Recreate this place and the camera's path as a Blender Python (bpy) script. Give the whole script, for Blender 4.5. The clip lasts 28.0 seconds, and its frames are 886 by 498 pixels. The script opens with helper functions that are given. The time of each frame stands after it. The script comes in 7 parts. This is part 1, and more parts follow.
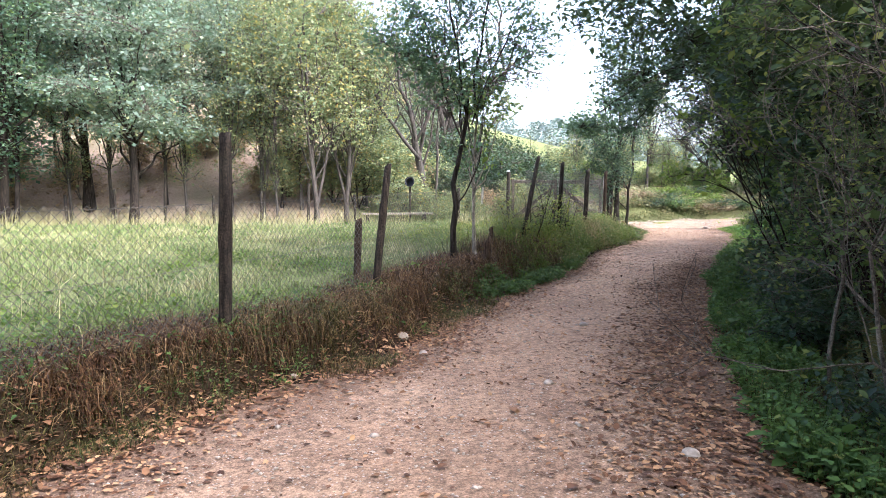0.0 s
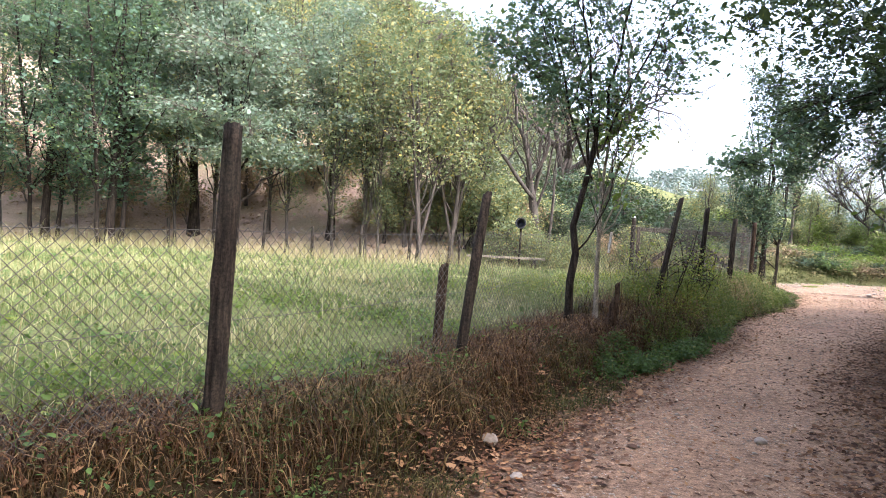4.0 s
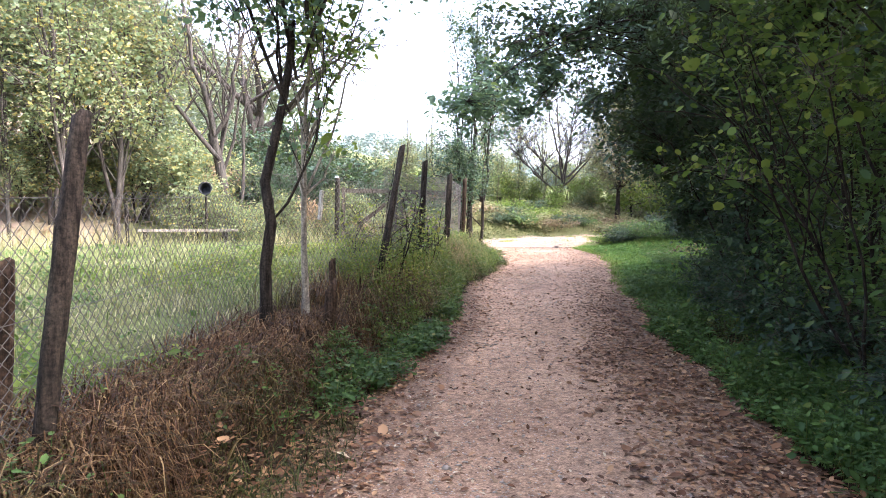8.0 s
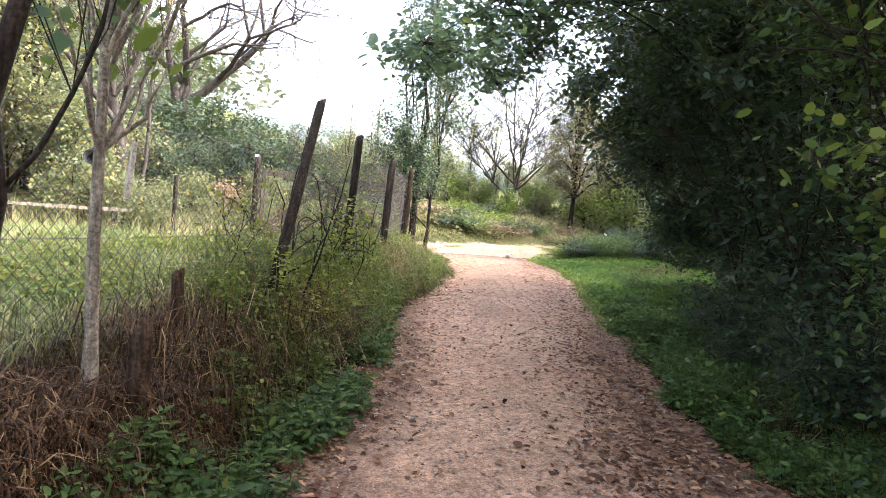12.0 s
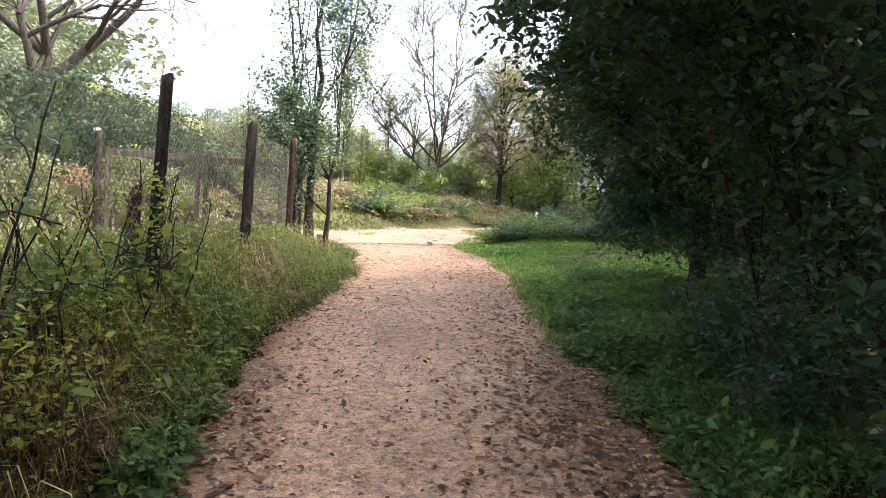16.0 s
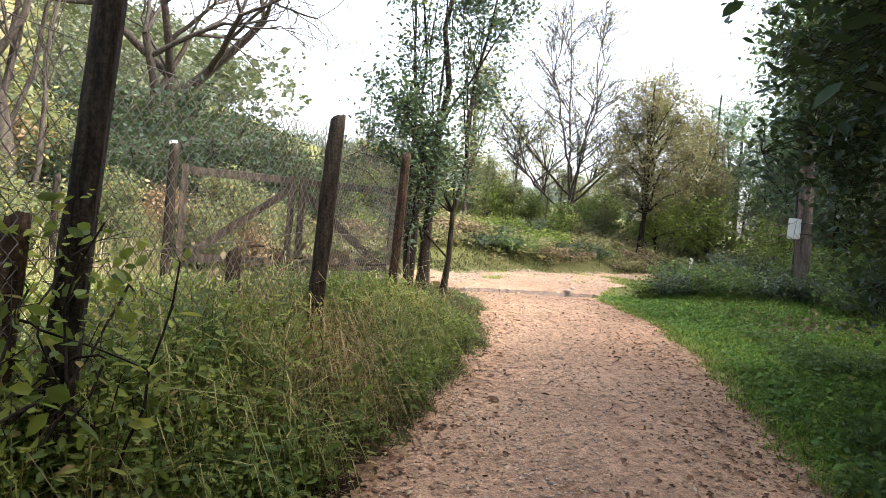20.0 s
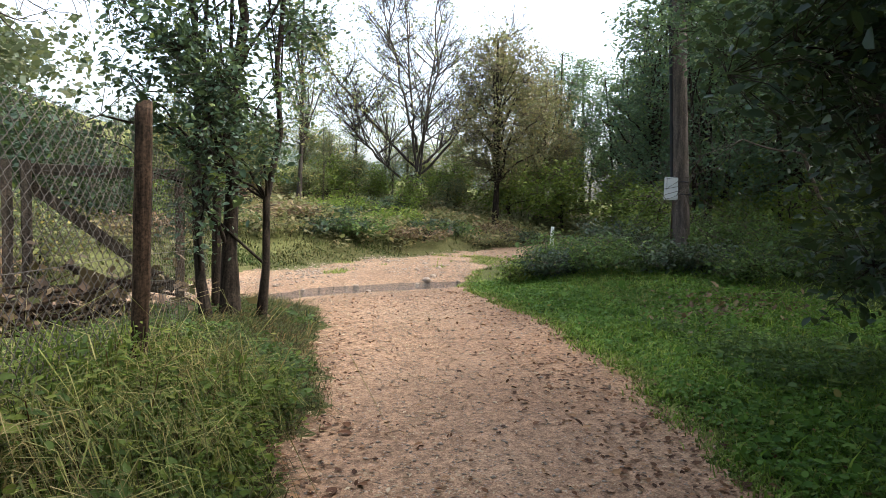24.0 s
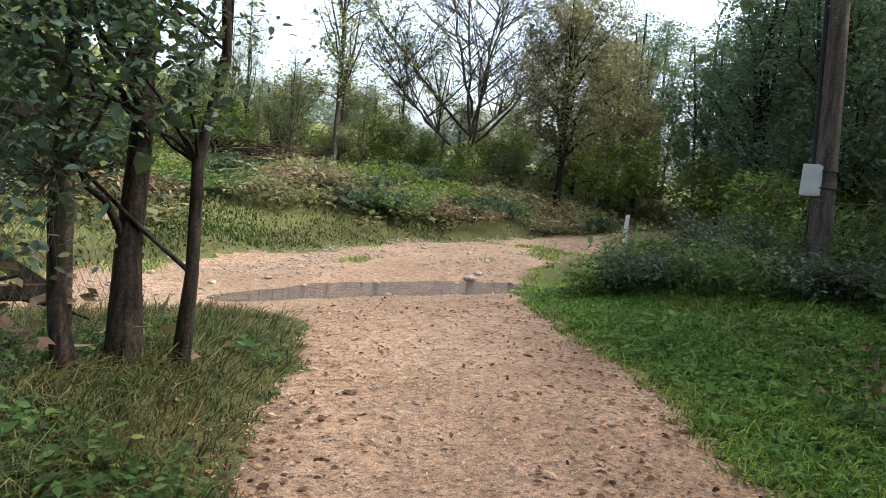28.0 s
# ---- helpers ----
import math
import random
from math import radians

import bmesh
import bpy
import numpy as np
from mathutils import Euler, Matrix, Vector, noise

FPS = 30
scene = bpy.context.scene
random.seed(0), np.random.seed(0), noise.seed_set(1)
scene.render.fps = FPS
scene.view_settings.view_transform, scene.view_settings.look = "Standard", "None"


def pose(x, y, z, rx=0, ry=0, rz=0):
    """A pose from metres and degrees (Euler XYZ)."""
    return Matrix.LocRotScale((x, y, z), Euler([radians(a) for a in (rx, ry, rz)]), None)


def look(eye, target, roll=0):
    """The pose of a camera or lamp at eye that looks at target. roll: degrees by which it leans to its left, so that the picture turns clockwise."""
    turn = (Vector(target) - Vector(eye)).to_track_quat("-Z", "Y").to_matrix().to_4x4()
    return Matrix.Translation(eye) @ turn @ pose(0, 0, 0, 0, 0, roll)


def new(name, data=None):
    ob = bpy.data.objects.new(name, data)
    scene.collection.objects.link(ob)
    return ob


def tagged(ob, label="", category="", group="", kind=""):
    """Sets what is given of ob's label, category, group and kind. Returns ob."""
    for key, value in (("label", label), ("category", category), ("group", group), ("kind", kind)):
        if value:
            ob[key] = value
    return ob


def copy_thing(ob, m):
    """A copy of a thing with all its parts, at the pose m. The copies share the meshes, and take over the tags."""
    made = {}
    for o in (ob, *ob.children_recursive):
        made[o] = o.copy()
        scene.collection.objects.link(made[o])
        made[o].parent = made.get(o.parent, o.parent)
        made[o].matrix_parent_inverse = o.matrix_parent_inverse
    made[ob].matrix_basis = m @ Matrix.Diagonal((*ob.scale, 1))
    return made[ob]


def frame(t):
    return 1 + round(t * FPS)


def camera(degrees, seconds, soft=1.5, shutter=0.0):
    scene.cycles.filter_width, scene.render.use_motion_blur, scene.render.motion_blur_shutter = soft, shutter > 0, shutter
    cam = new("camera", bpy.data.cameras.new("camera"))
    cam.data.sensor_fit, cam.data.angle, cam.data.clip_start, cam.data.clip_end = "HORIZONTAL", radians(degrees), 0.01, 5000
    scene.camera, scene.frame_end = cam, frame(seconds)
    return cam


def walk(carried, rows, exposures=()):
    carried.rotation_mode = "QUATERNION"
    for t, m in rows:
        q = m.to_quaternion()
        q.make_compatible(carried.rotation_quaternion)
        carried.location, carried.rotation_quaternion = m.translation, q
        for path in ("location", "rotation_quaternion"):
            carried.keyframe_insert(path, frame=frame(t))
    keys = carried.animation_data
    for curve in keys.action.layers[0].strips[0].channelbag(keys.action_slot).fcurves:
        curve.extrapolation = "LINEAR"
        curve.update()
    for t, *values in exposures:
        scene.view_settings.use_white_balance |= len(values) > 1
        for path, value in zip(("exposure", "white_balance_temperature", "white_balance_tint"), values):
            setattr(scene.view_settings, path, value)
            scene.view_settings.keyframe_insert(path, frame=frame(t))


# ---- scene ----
cam = camera(65.8, 28.0, soft=0.45)
METRES, EYE, TILT, LEAN, TURN = 20.0, 1.5, 0.0, 0.0, -9.1
ROWS = [
    (0.0, 0.0, 0.0, 0.0, 0.02, -5.66, -0.23),
    (0.5, 0.0028, 0.0136, -0.0002, -6.01, -3.6, -3.03),
    (1.0, 0.0072, 0.0274, -0.0008, -7.88, -2.96, -9.07),
    (1.5, 0.0053, 0.0429, -0.0015, -3.76, -4.0, -7.13),
    (2.0, 0.0028, 0.0591, -0.0002, -5.91, -3.53, -5.24),
    (2.5, 0.0025, 0.0727, -0.0005, 6.11, -3.81, -3.0),
    (4.5, -0.0026, 0.1257, -0.0039, 9.51, -2.3, -3.31),
    (5.0, -0.003, 0.1416, -0.0041, 6.44, -4.32, -2.4),
    (5.5, -0.0061, 0.1614, -0.0055, -1.56, -6.4, -0.17),
    (6.0, -0.0078, 0.1782, -0.0054, -8.26, -6.87, -2.69),
    (6.5, -0.0058, 0.1953, -0.0054, -8.21, -5.41, -4.26),
    (7.0, -0.0046, 0.2131, -0.0072, -6.33, -9.16, -3.15),
    (7.5, -0.0022, 0.2307, -0.0072, -14.05, -8.99, -2.29),
    (8.0, 0.0034, 0.2476, -0.0072, -15.39, -4.3, -1.14),
    (8.5, 0.0117, 0.2641, -0.0078, -18.05, -7.18, -0.81),
    (9.0, 0.0132, 0.2818, -0.0081, -22.42, -5.6, -2.92),
    (9.5, 0.016, 0.2986, -0.0087, -22.5, -5.37, -2.37),
    (10.0, 0.0228, 0.3157, -0.0094, -21.43, -3.01, -4.24),
    (10.5, 0.0265, 0.332, -0.0104, -20.35, -5.25, -4.27),
    (11.0, 0.0296, 0.3483, -0.0115, -24.1, -6.99, -3.72),
    (11.5, 0.0375, 0.3659, -0.0101, -22.38, -1.12, -4.67),
    (12.0, 0.0448, 0.3818, -0.0112, -20.05, -4.08, -5.62),
    (12.5, 0.0486, 0.3978, -0.0103, -23.67, -2.55, -1.93),
    (14.5, 0.0888, 0.46, -0.0115, -29.45, -2.97, -2.72),
    (15.0, 0.0995, 0.4762, -0.0113, -24.04, -1.11, -2.63),
    (15.5, 0.1082, 0.4924, -0.0141, -22.85, -7.04, -4.65),
    (16.0, 0.1154, 0.5105, -0.0129, -26.24, -5.1, -3.72),
    (16.5, 0.1228, 0.5281, -0.0138, -23.62, -4.61, -1.19),
    (17.0, 0.1293, 0.547, -0.0127, -21.78, -4.78, -2.93),
    (17.5, 0.1295, 0.5673, -0.013, -19.26, -5.47, -5.04),
    (18.0, 0.1329, 0.586, -0.0131, -20.42, -6.39, -2.01),
    (18.5, 0.1402, 0.6047, -0.0121, -21.82, -2.17, -5.33),
    (19.0, 0.1463, 0.6256, -0.0128, -23.79, -6.04, -5.32),
    (19.5, 0.1516, 0.643, -0.0121, -27.69, -6.93, -3.87),
    (20.0, 0.1585, 0.6588, -0.0127, -16.26, -3.07, -5.54),
    (20.5, 0.1669, 0.6713, -0.0127, -10.17, -3.03, -7.15),
    (21.0, 0.1734, 0.6867, -0.0123, -14.24, -7.06, -1.47),
    (21.5, 0.1811, 0.702, -0.0103, -27.33, -2.36, -4.56),
    (23.5, 0.2064, 0.7687, -0.0105, -29.82, -2.49, -4.34),
    (24.0, 0.2147, 0.7895, -0.0091, -29.16, -4.26, -1.62),
    (24.5, 0.2202, 0.8083, -0.0079, -31.89, -2.78, -3.25),
    (25.0, 0.2302, 0.8241, -0.0087, -32.37, -2.09, -4.45),
    (25.5, 0.2436, 0.8407, -0.0084, -29.18, -4.54, -7.29),
    (26.0, 0.2514, 0.8593, -0.008, -28.81, -4.94, -6.74),
    (26.5, 0.2577, 0.8762, -0.0084, -27.06, -6.71, -5.34),
    (27.0, 0.2722, 0.8912, -0.008, -26.06, -4.27, -5.83),
    (27.5, 0.2836, 0.908, -0.0085, -26.01, -6.18, -6.06),
    (28.0, 0.2906, 0.9267, -0.0066, -24.6, -6.95, -5.04),
]
EXPOSURES = [(0.0, 3.15, 5450, 16), (2.0, 3.25, 5450, 18), (5.0, 2.85, 5800, 18), (8.0, 3.52, 5600, 20), (11.0, 3.5, 5900, 20), (15.0, 3.3, 6050, 18), (17.0, 3.1, 6200, 14), (18.0, 2.9, 6300, 14), (20.0, 2.8, 6300, 13), (21.0, 2.15, 6350, 11), (25.0, 2.2, 6000, 8), (28.0, 2.05, 5900, 7)]
walk(cam, [(t, pose(0, 0, EYE, TILT, LEAN, TURN) @ pose(METRES * x, METRES * y, METRES * z, 90 + pitch, roll, yaw)) for t, x, y, z, yaw, pitch, roll in ROWS],
     exposures=EXPOSURES)

# ---------------- light ----------------
world = bpy.data.worlds.new("sky")
scene.world = world
world.use_nodes = True
wn = world.node_tree
bg = wn.nodes["Background"]
sky = wn.nodes.new("ShaderNodeTexSky")
sky.sky_type, sky.sun_disc = "NISHITA", False
SUN_EL, SUN_ROT = radians(50), radians(125)
sky.sun_elevation, sky.sun_rotation = SUN_EL, SUN_ROT
sky.air_density, sky.dust_density, sky.ozone_density = 1.0, 5.0, 1.0
veil = wn.nodes.new("ShaderNodeHueSaturation")
veil.inputs["Saturation"].default_value = 0.62
wn.links.new(sky.outputs["Color"], veil.inputs["Color"])
wn.links.new(veil.outputs["Color"], bg.inputs["Color"])
bg.inputs["Strength"].default_value = 0.15
sun = new("sun", bpy.data.lights.new("sun", "SUN"))
sun.data.energy, sun.data.angle, sun.data.color = 0.75, radians(40), (1.0, 0.975, 0.94)
sun.matrix_world = look((40 * math.sin(SUN_ROT) / math.tan(SUN_EL), 40 * math.cos(SUN_ROT) / math.tan(SUN_EL), 40), (0, 0, 0))

# ---------------- materials ----------------


def mat_new(name):
    m = bpy.data.materials.new(name)
    m.use_nodes = True
    nt = m.node_tree
    return m, nt, nt.nodes["Principled BSDF"]


def node(nt, kind, **values):
    n = nt.nodes.new(kind)
    for key, v in values.items():
        n.inputs[key].default_value = v
    return n


def noise_tex(nt, scale, detail=4.0, rough=0.6, coord="Object"):
    tc = nt.nodes.new("ShaderNodeTexCoord")
    n = node(nt, "ShaderNodeTexNoise", Scale=scale, Detail=detail, Roughness=rough)
    nt.links.new(tc.outputs[coord], n.inputs["Vector"])
    return n


def ramp(nt, src, stops):
    r = nt.nodes.new("ShaderNodeValToRGB")
    els = r.color_ramp.elements
    while len(els) < len(stops):
        els.new(0.5)
    for e, (p, c) in zip(els, stops):
        e.position, e.color = p, (*c, 1)
    nt.links.new(src, r.inputs["Fac"])
    return r.outputs["Color"]


def mix(nt, fac, a, b, mode="MIX"):
    m = nt.nodes.new("ShaderNodeMix")
    m.data_type, m.blend_type = "RGBA", mode
    for sock, v in ((m.inputs[0], fac), (m.inputs[6], a), (m.inputs[7], b)):
        if isinstance(v, bpy.types.NodeSocket):
            nt.links.new(v, sock)
        elif isinstance(v, tuple):
            sock.default_value = (*v, 1)
        else:
            sock.default_value = v
    return m.outputs[2]


def maths(nt, op, a, b=0.0, clamp=False):
    m = nt.nodes.new("ShaderNodeMath")
    m.operation, m.use_clamp = op, clamp
    for sock, v in zip(m.inputs, (a, b)):
        if isinstance(v, bpy.types.NodeSocket):
            nt.links.new(v, sock)
        else:
            sock.default_value = v
    return m.outputs[0]


def bump(nt, bsdf, height, strength, distance):
    b = node(nt, "ShaderNodeBump", Strength=strength, Distance=distance)
    nt.links.new(height, b.inputs["Height"])
    nt.links.new(b.outputs["Normal"], bsdf.inputs["Normal"])


def attr(nt, name):
    a = nt.nodes.new("ShaderNodeAttribute")
    a.attribute_name = name
    return a.outputs["Fac"]


def island(nt):
    return nt.nodes.new("ShaderNodeNewGeometry").outputs["Random Per Island"]


def leaf_mat(name, stops, translucent=0.45, rough=0.55):
    """Leaf blade: colours spread leaf by leaf over the stops, with light shining through."""
    m, nt, b = mat_new(name)
    c = ramp(nt, island(nt), stops)
    n = noise_tex(nt, 0.9, 3)
    c = mix(nt, maths(nt, "MULTIPLY", n.outputs["Fac"], 0.55), c, (0.6, 0.63, 0.52), "MULTIPLY")
    nt.links.new(c, b.inputs["Base Color"])
    b.inputs["Roughness"].default_value = rough
    b.inputs["Specular IOR Level"].default_value = 0.2
    t = nt.nodes.new("ShaderNodeBsdfTranslucent")
    nt.links.new(mix(nt, 0.3, c, (0.22, 0.27, 0.05)), t.inputs["Color"])
    s = node(nt, "ShaderNodeMixShader", Fac=translucent)
    nt.links.new(b.outputs[0], s.inputs[1])
    nt.links.new(t.outputs[0], s.inputs[2])
    nt.links.new(s.outputs[0], nt.nodes["Material Output"].inputs["Surface"])
    return m


def grass_mat(name, green, dry):
    """Blades: green to dry by the blade's own dryness, with a spread from blade to blade."""
    m, nt, b = mat_new(name)
    r = island(nt)
    g = ramp(nt, r, green)
    d = ramp(nt, r, dry)
    c = mix(nt, attr(nt, "dry"), g, d)
    nt.links.new(c, b.inputs["Base Color"])
    b.inputs["Roughness"].default_value = 0.6
    b.inputs["Specular IOR Level"].default_value = 0.12
    t = nt.nodes.new("ShaderNodeBsdfTranslucent")
    nt.links.new(c, t.inputs["Color"])
    s = node(nt, "ShaderNodeMixShader", Fac=0.3)
    nt.links.new(b.outputs[0], s.inputs[1])
    nt.links.new(t.outputs[0], s.inputs[2])
    nt.links.new(s.outputs[0], nt.nodes["Material Output"].inputs["Surface"])
    return m


def wood_mat(name, dark, light, scale=9.0, rough=0.85, depth=0.006, moss=(0.06, 0.064, 0.042)):
    """Bark or weathered wood with grain drawn out along the height."""
    m, nt, b = mat_new(name)
    tc = nt.nodes.new("ShaderNodeTexCoord")
    mp = nt.nodes.new("ShaderNodeMapping")
    mp.inputs["Scale"].default_value = (scale, scale, scale * 0.14)
    nt.links.new(tc.outputs["Object"], mp.inputs["Vector"])
    n = node(nt, "ShaderNodeTexNoise", Scale=2.2, Detail=8.0, Roughness=0.65)
    nt.links.new(mp.outputs[0], n.inputs["Vector"])
    big = noise_tex(nt, 1.7, 4)
    c = ramp(nt, n.outputs["Fac"], [(0.38, dark), (0.66, light)])
    speck = noise_tex(nt, 55.0, 5, 0.7)
    c = mix(nt, 0.75, c, ramp(nt, speck.outputs["Fac"], [(0.36, (0.12, 0.12, 0.12)), (0.66, (0.85, 0.82, 0.78))]), "OVERLAY")
    c = mix(nt, ramp(nt, big.outputs["Fac"], [(0.45, (0, 0, 0)), (0.75, (0.35, 0.35, 0.35))]), c, moss)
    nt.links.new(c, b.inputs["Base Color"])
    b.inputs["Roughness"].default_value = rough
    b.inputs["Specular IOR Level"].default_value = 0.1
    bump(nt, b, n.outputs["Fac"], 0.9, depth)
    return m


def plain_mat(name, colour, rough=0.6, metal=0.0, vary=0.25, scale=12.0):
    m, nt, b = mat_new(name)
    n = noise_tex(nt, scale, 5)
    dark = tuple(v * (1 - vary) for v in colour)
    nt.links.new(ramp(nt, n.outputs["Fac"], [(0.3, dark), (0.7, colour)]), b.inputs["Base Color"])
    b.inputs["Roughness"].default_value, b.inputs["Metallic"].default_value = rough, metal
    return m


def road_mat():
    m, nt, b = mat_new("packed_earth")
    big = noise_tex(nt, 0.55, 5)
    mid = noise_tex(nt, 5.0, 6, 0.7)
    fine = noise_tex(nt, 70.0, 5, 0.7)
    c = ramp(nt, big.outputs["Fac"], [(0.3, (0.25, 0.155, 0.093)), (0.55, (0.34, 0.22, 0.134)), (0.75, (0.40, 0.272, 0.172))])
    c = mix(nt, 0.55, c, ramp(nt, mid.outputs["Fac"], [(0.3, (0.42, 0.40, 0.38)), (0.7, (0.95, 0.9, 0.86))]), "OVERLAY")
    c = mix(nt, 0.7, c, ramp(nt, fine.outputs["Fac"], [(0.35, (0.2, 0.18, 0.17)), (0.7, (0.9, 0.87, 0.85))]), "OVERLAY")
    # Darker and greyer towards the start of the track.
    c = mix(nt, attr(nt, "start_tone"), c, mix(nt, 1.0, c, (0.53, 0.55, 0.58), "MULTIPLY"))
    clod = noise_tex(nt, 19.0, 5, 0.75)
    c = mix(nt, 0.6, c, ramp(nt, clod.outputs["Fac"], [(0.38, (0.15, 0.13, 0.12)), (0.5, (0.5, 0.5, 0.5)), (0.66, (0.88, 0.85, 0.82))]), "OVERLAY")
    tc = nt.nodes.new("ShaderNodeTexCoord")
    vor = node(nt, "ShaderNodeTexVoronoi", Scale=34.0, Randomness=1.0)
    nt.links.new(tc.outputs["Object"], vor.inputs["Vector"])
    grit = ramp(nt, vor.outputs["Distance"], [(0.16, (1, 1, 1)), (0.26, (0, 0, 0))])
    sel = ramp(nt, vor.outputs["Color"], [(0.55, (0, 0, 0)), (0.62, (1, 1, 1))])
    c = mix(nt, maths(nt, "MULTIPLY", maths(nt, "MULTIPLY", grit, sel), 0.6), c, (0.45, 0.385, 0.34))
    sandy = attr(nt, "sandy")
    c = mix(nt, sandy, c, mix(nt, 1.0, c, (0.60, 0.645, 0.68), "MULTIPLY"))
    edge = ramp(nt, maths(nt, "ADD", attr(nt, "edge"), maths(nt, "MULTIPLY", mid.outputs["Fac"], 0.5)), [(0.55, (1, 1, 1)), (0.85, (0, 0, 0))])
    c = mix(nt, maths(nt, "MULTIPLY", edge, 0.7), c, ramp(nt, fine.outputs["Fac"], [(0.35, (0.07, 0.04, 0.025)), (0.65, (0.19, 0.12, 0.075))]))
    nt.links.new(c, b.inputs["Base Color"])
    b.inputs["Roughness"].default_value = 0.95
    b.inputs["Specular IOR Level"].default_value = 0.15
    h = maths(nt, "ADD", maths(nt, "MULTIPLY", mid.outputs["Fac"], 1.2), maths(nt, "ADD", fine.outputs["Fac"], maths(nt, "MULTIPLY", grit, 0.4)))
    bump(nt, b, maths(nt, "ADD", h, clod.outputs["Fac"]), 0.75, 0.014)
    return m


def soil_mat():
    m, nt, b = mat_new("grassy_soil")
    big = noise_tex(nt, 0.4, 5)
    fine = noise_tex(nt, 24.0, 6, 0.7)
    g = ramp(nt, fine.outputs["Fac"], [(0.3, (0.06, 0.075, 0.024)), (0.7, (0.19, 0.19, 0.07))])
    # Brown soil, taken near black to hold the shade between blades and plants.
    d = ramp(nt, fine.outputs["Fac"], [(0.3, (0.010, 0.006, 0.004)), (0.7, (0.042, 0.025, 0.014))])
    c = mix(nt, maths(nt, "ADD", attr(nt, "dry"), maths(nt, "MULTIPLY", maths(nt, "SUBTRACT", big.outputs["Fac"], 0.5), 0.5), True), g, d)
    c = mix(nt, attr(nt, "lawn"), c, ramp(nt, fine.outputs["Fac"], [(0.3, (0.02, 0.035, 0.008)), (0.7, (0.06, 0.09, 0.018))]))
    c = mix(nt, maths(nt, "MULTIPLY", attr(nt, "litter"), maths(nt, "SUBTRACT", maths(nt, "MULTIPLY", big.outputs["Fac"], 2.2), 0.35), True), c, ramp(nt, fine.outputs["Fac"], [(0.3, (0.2, 0.135, 0.09)), (0.7, (0.48, 0.35, 0.25))]))
    nt.links.new(c, b.inputs["Base Color"])
    b.inputs["Roughness"].default_value = 1.0
    b.inputs["Specular IOR Level"].default_value = 0.03
    bump(nt, b, fine.outputs["Fac"], 0.8, 0.03)
    return m


def water_mat():
    m, nt, b = mat_new("muddy_water")
    b.inputs["Base Color"].default_value = (0.07, 0.05, 0.034, 1)
    b.inputs["Roughness"].default_value = 0.02
    b.inputs["IOR"].default_value = 1.33
    n = noise_tex(nt, 12.0, 3)
    bump(nt, b, n.outputs["Fac"], 1.0, 0.09)
    return m


ROAD, SOIL, WATER = road_mat(), soil_mat(), water_mat()
BARK = wood_mat("dark_bark", (0.009, 0.006, 0.004), (0.05, 0.038, 0.028), 11.0, moss=(0.022, 0.02, 0.013))
BARK_GREY = wood_mat("grey_bark", (0.07, 0.058, 0.047), (0.21, 0.175, 0.14), 7.0)
BARK_MID = wood_mat("brown_grey_bark", (0.03, 0.024, 0.019), (0.105, 0.085, 0.068), 7.0)
BARK_PALE = wood_mat("pale_bark", (0.14, 0.115, 0.085), (0.34, 0.29, 0.22), 12.0)
TWIG = wood_mat("twig_bark", (0.05, 0.04, 0.03), (0.16, 0.13, 0.10), 20.0)
LOG = wood_mat("bleached_log", (0.32, 0.28, 0.22), (0.6, 0.54, 0.45), 10.0)
POST = wood_mat("weathered_post", (0.011, 0.008, 0.006), (0.055, 0.041, 0.029), 14.0, moss=(0.045, 0.045, 0.032))
POST_RED = wood_mat("brown_post", (0.018, 0.011, 0.007), (0.09, 0.057, 0.035), 14.0, moss=(0.03, 0.025, 0.014))
PLANK = wood_mat("grey_plank", (0.04, 0.03, 0.022), (0.13, 0.10, 0.075), 10.0)
POLE = wood_mat("pole_wood", (0.06, 0.05, 0.043), (0.16, 0.13, 0.11), 6.0)
WIRE = plain_mat("rusty_wire", (0.095, 0.078, 0.058), 0.65, 0.3)
WHITE = plain_mat("dull_white_plastic", (0.62, 0.62, 0.58), 0.5, 0.0, 0.2, 5.0)
BLACK = plain_mat("black_rubber", (0.016, 0.016, 0.018), 0.85)
STONE = plain_mat("pale_stone", (0.36, 0.285, 0.21), 0.85, 0.0, 0.45, 20.0)
LEAF_OAK = leaf_mat("cool_green_leaf", [(0.0, (0.085, 0.13, 0.085)), (0.5, (0.15, 0.20, 0.14)), (0.85, (0.22, 0.26, 0.195)), (1.0, (0.27, 0.28, 0.12))])
LEAF_COOL = leaf_mat("dark_cool_leaf", [(0.0, (0.05, 0.095, 0.065)), (0.6, (0.088, 0.145, 0.092)), (0.92, (0.12, 0.18, 0.085)), (1.0, (0.18, 0.22, 0.06))])
LEAF_GATE = leaf_mat("dark_glossy_leaf", [(0.0, (0.03, 0.055, 0.036)), (0.6, (0.055, 0.092, 0.058)), (0.92, (0.085, 0.125, 0.06)), (1.0, (0.15, 0.19, 0.05))], 0.3, 0.45)
LEAF_YELLOW = leaf_mat("yellowing_leaf", [(0.0, (0.12, 0.155, 0.08)), (0.5, (0.185, 0.215, 0.105)), (0.85, (0.27, 0.26, 0.11)), (1.0, (0.42, 0.31, 0.07))])
# Dark green, lowered further so the leaf colour carries the thicket's inner shade.
LEAF_DARK = leaf_mat("shade_deep_green_leaf", [(0.0, (0.014, 0.028, 0.018)), (0.6, (0.026, 0.05, 0.028)), (0.92, (0.042, 0.07, 0.03)), (1.0, (0.09, 0.115, 0.028))], 0.28)
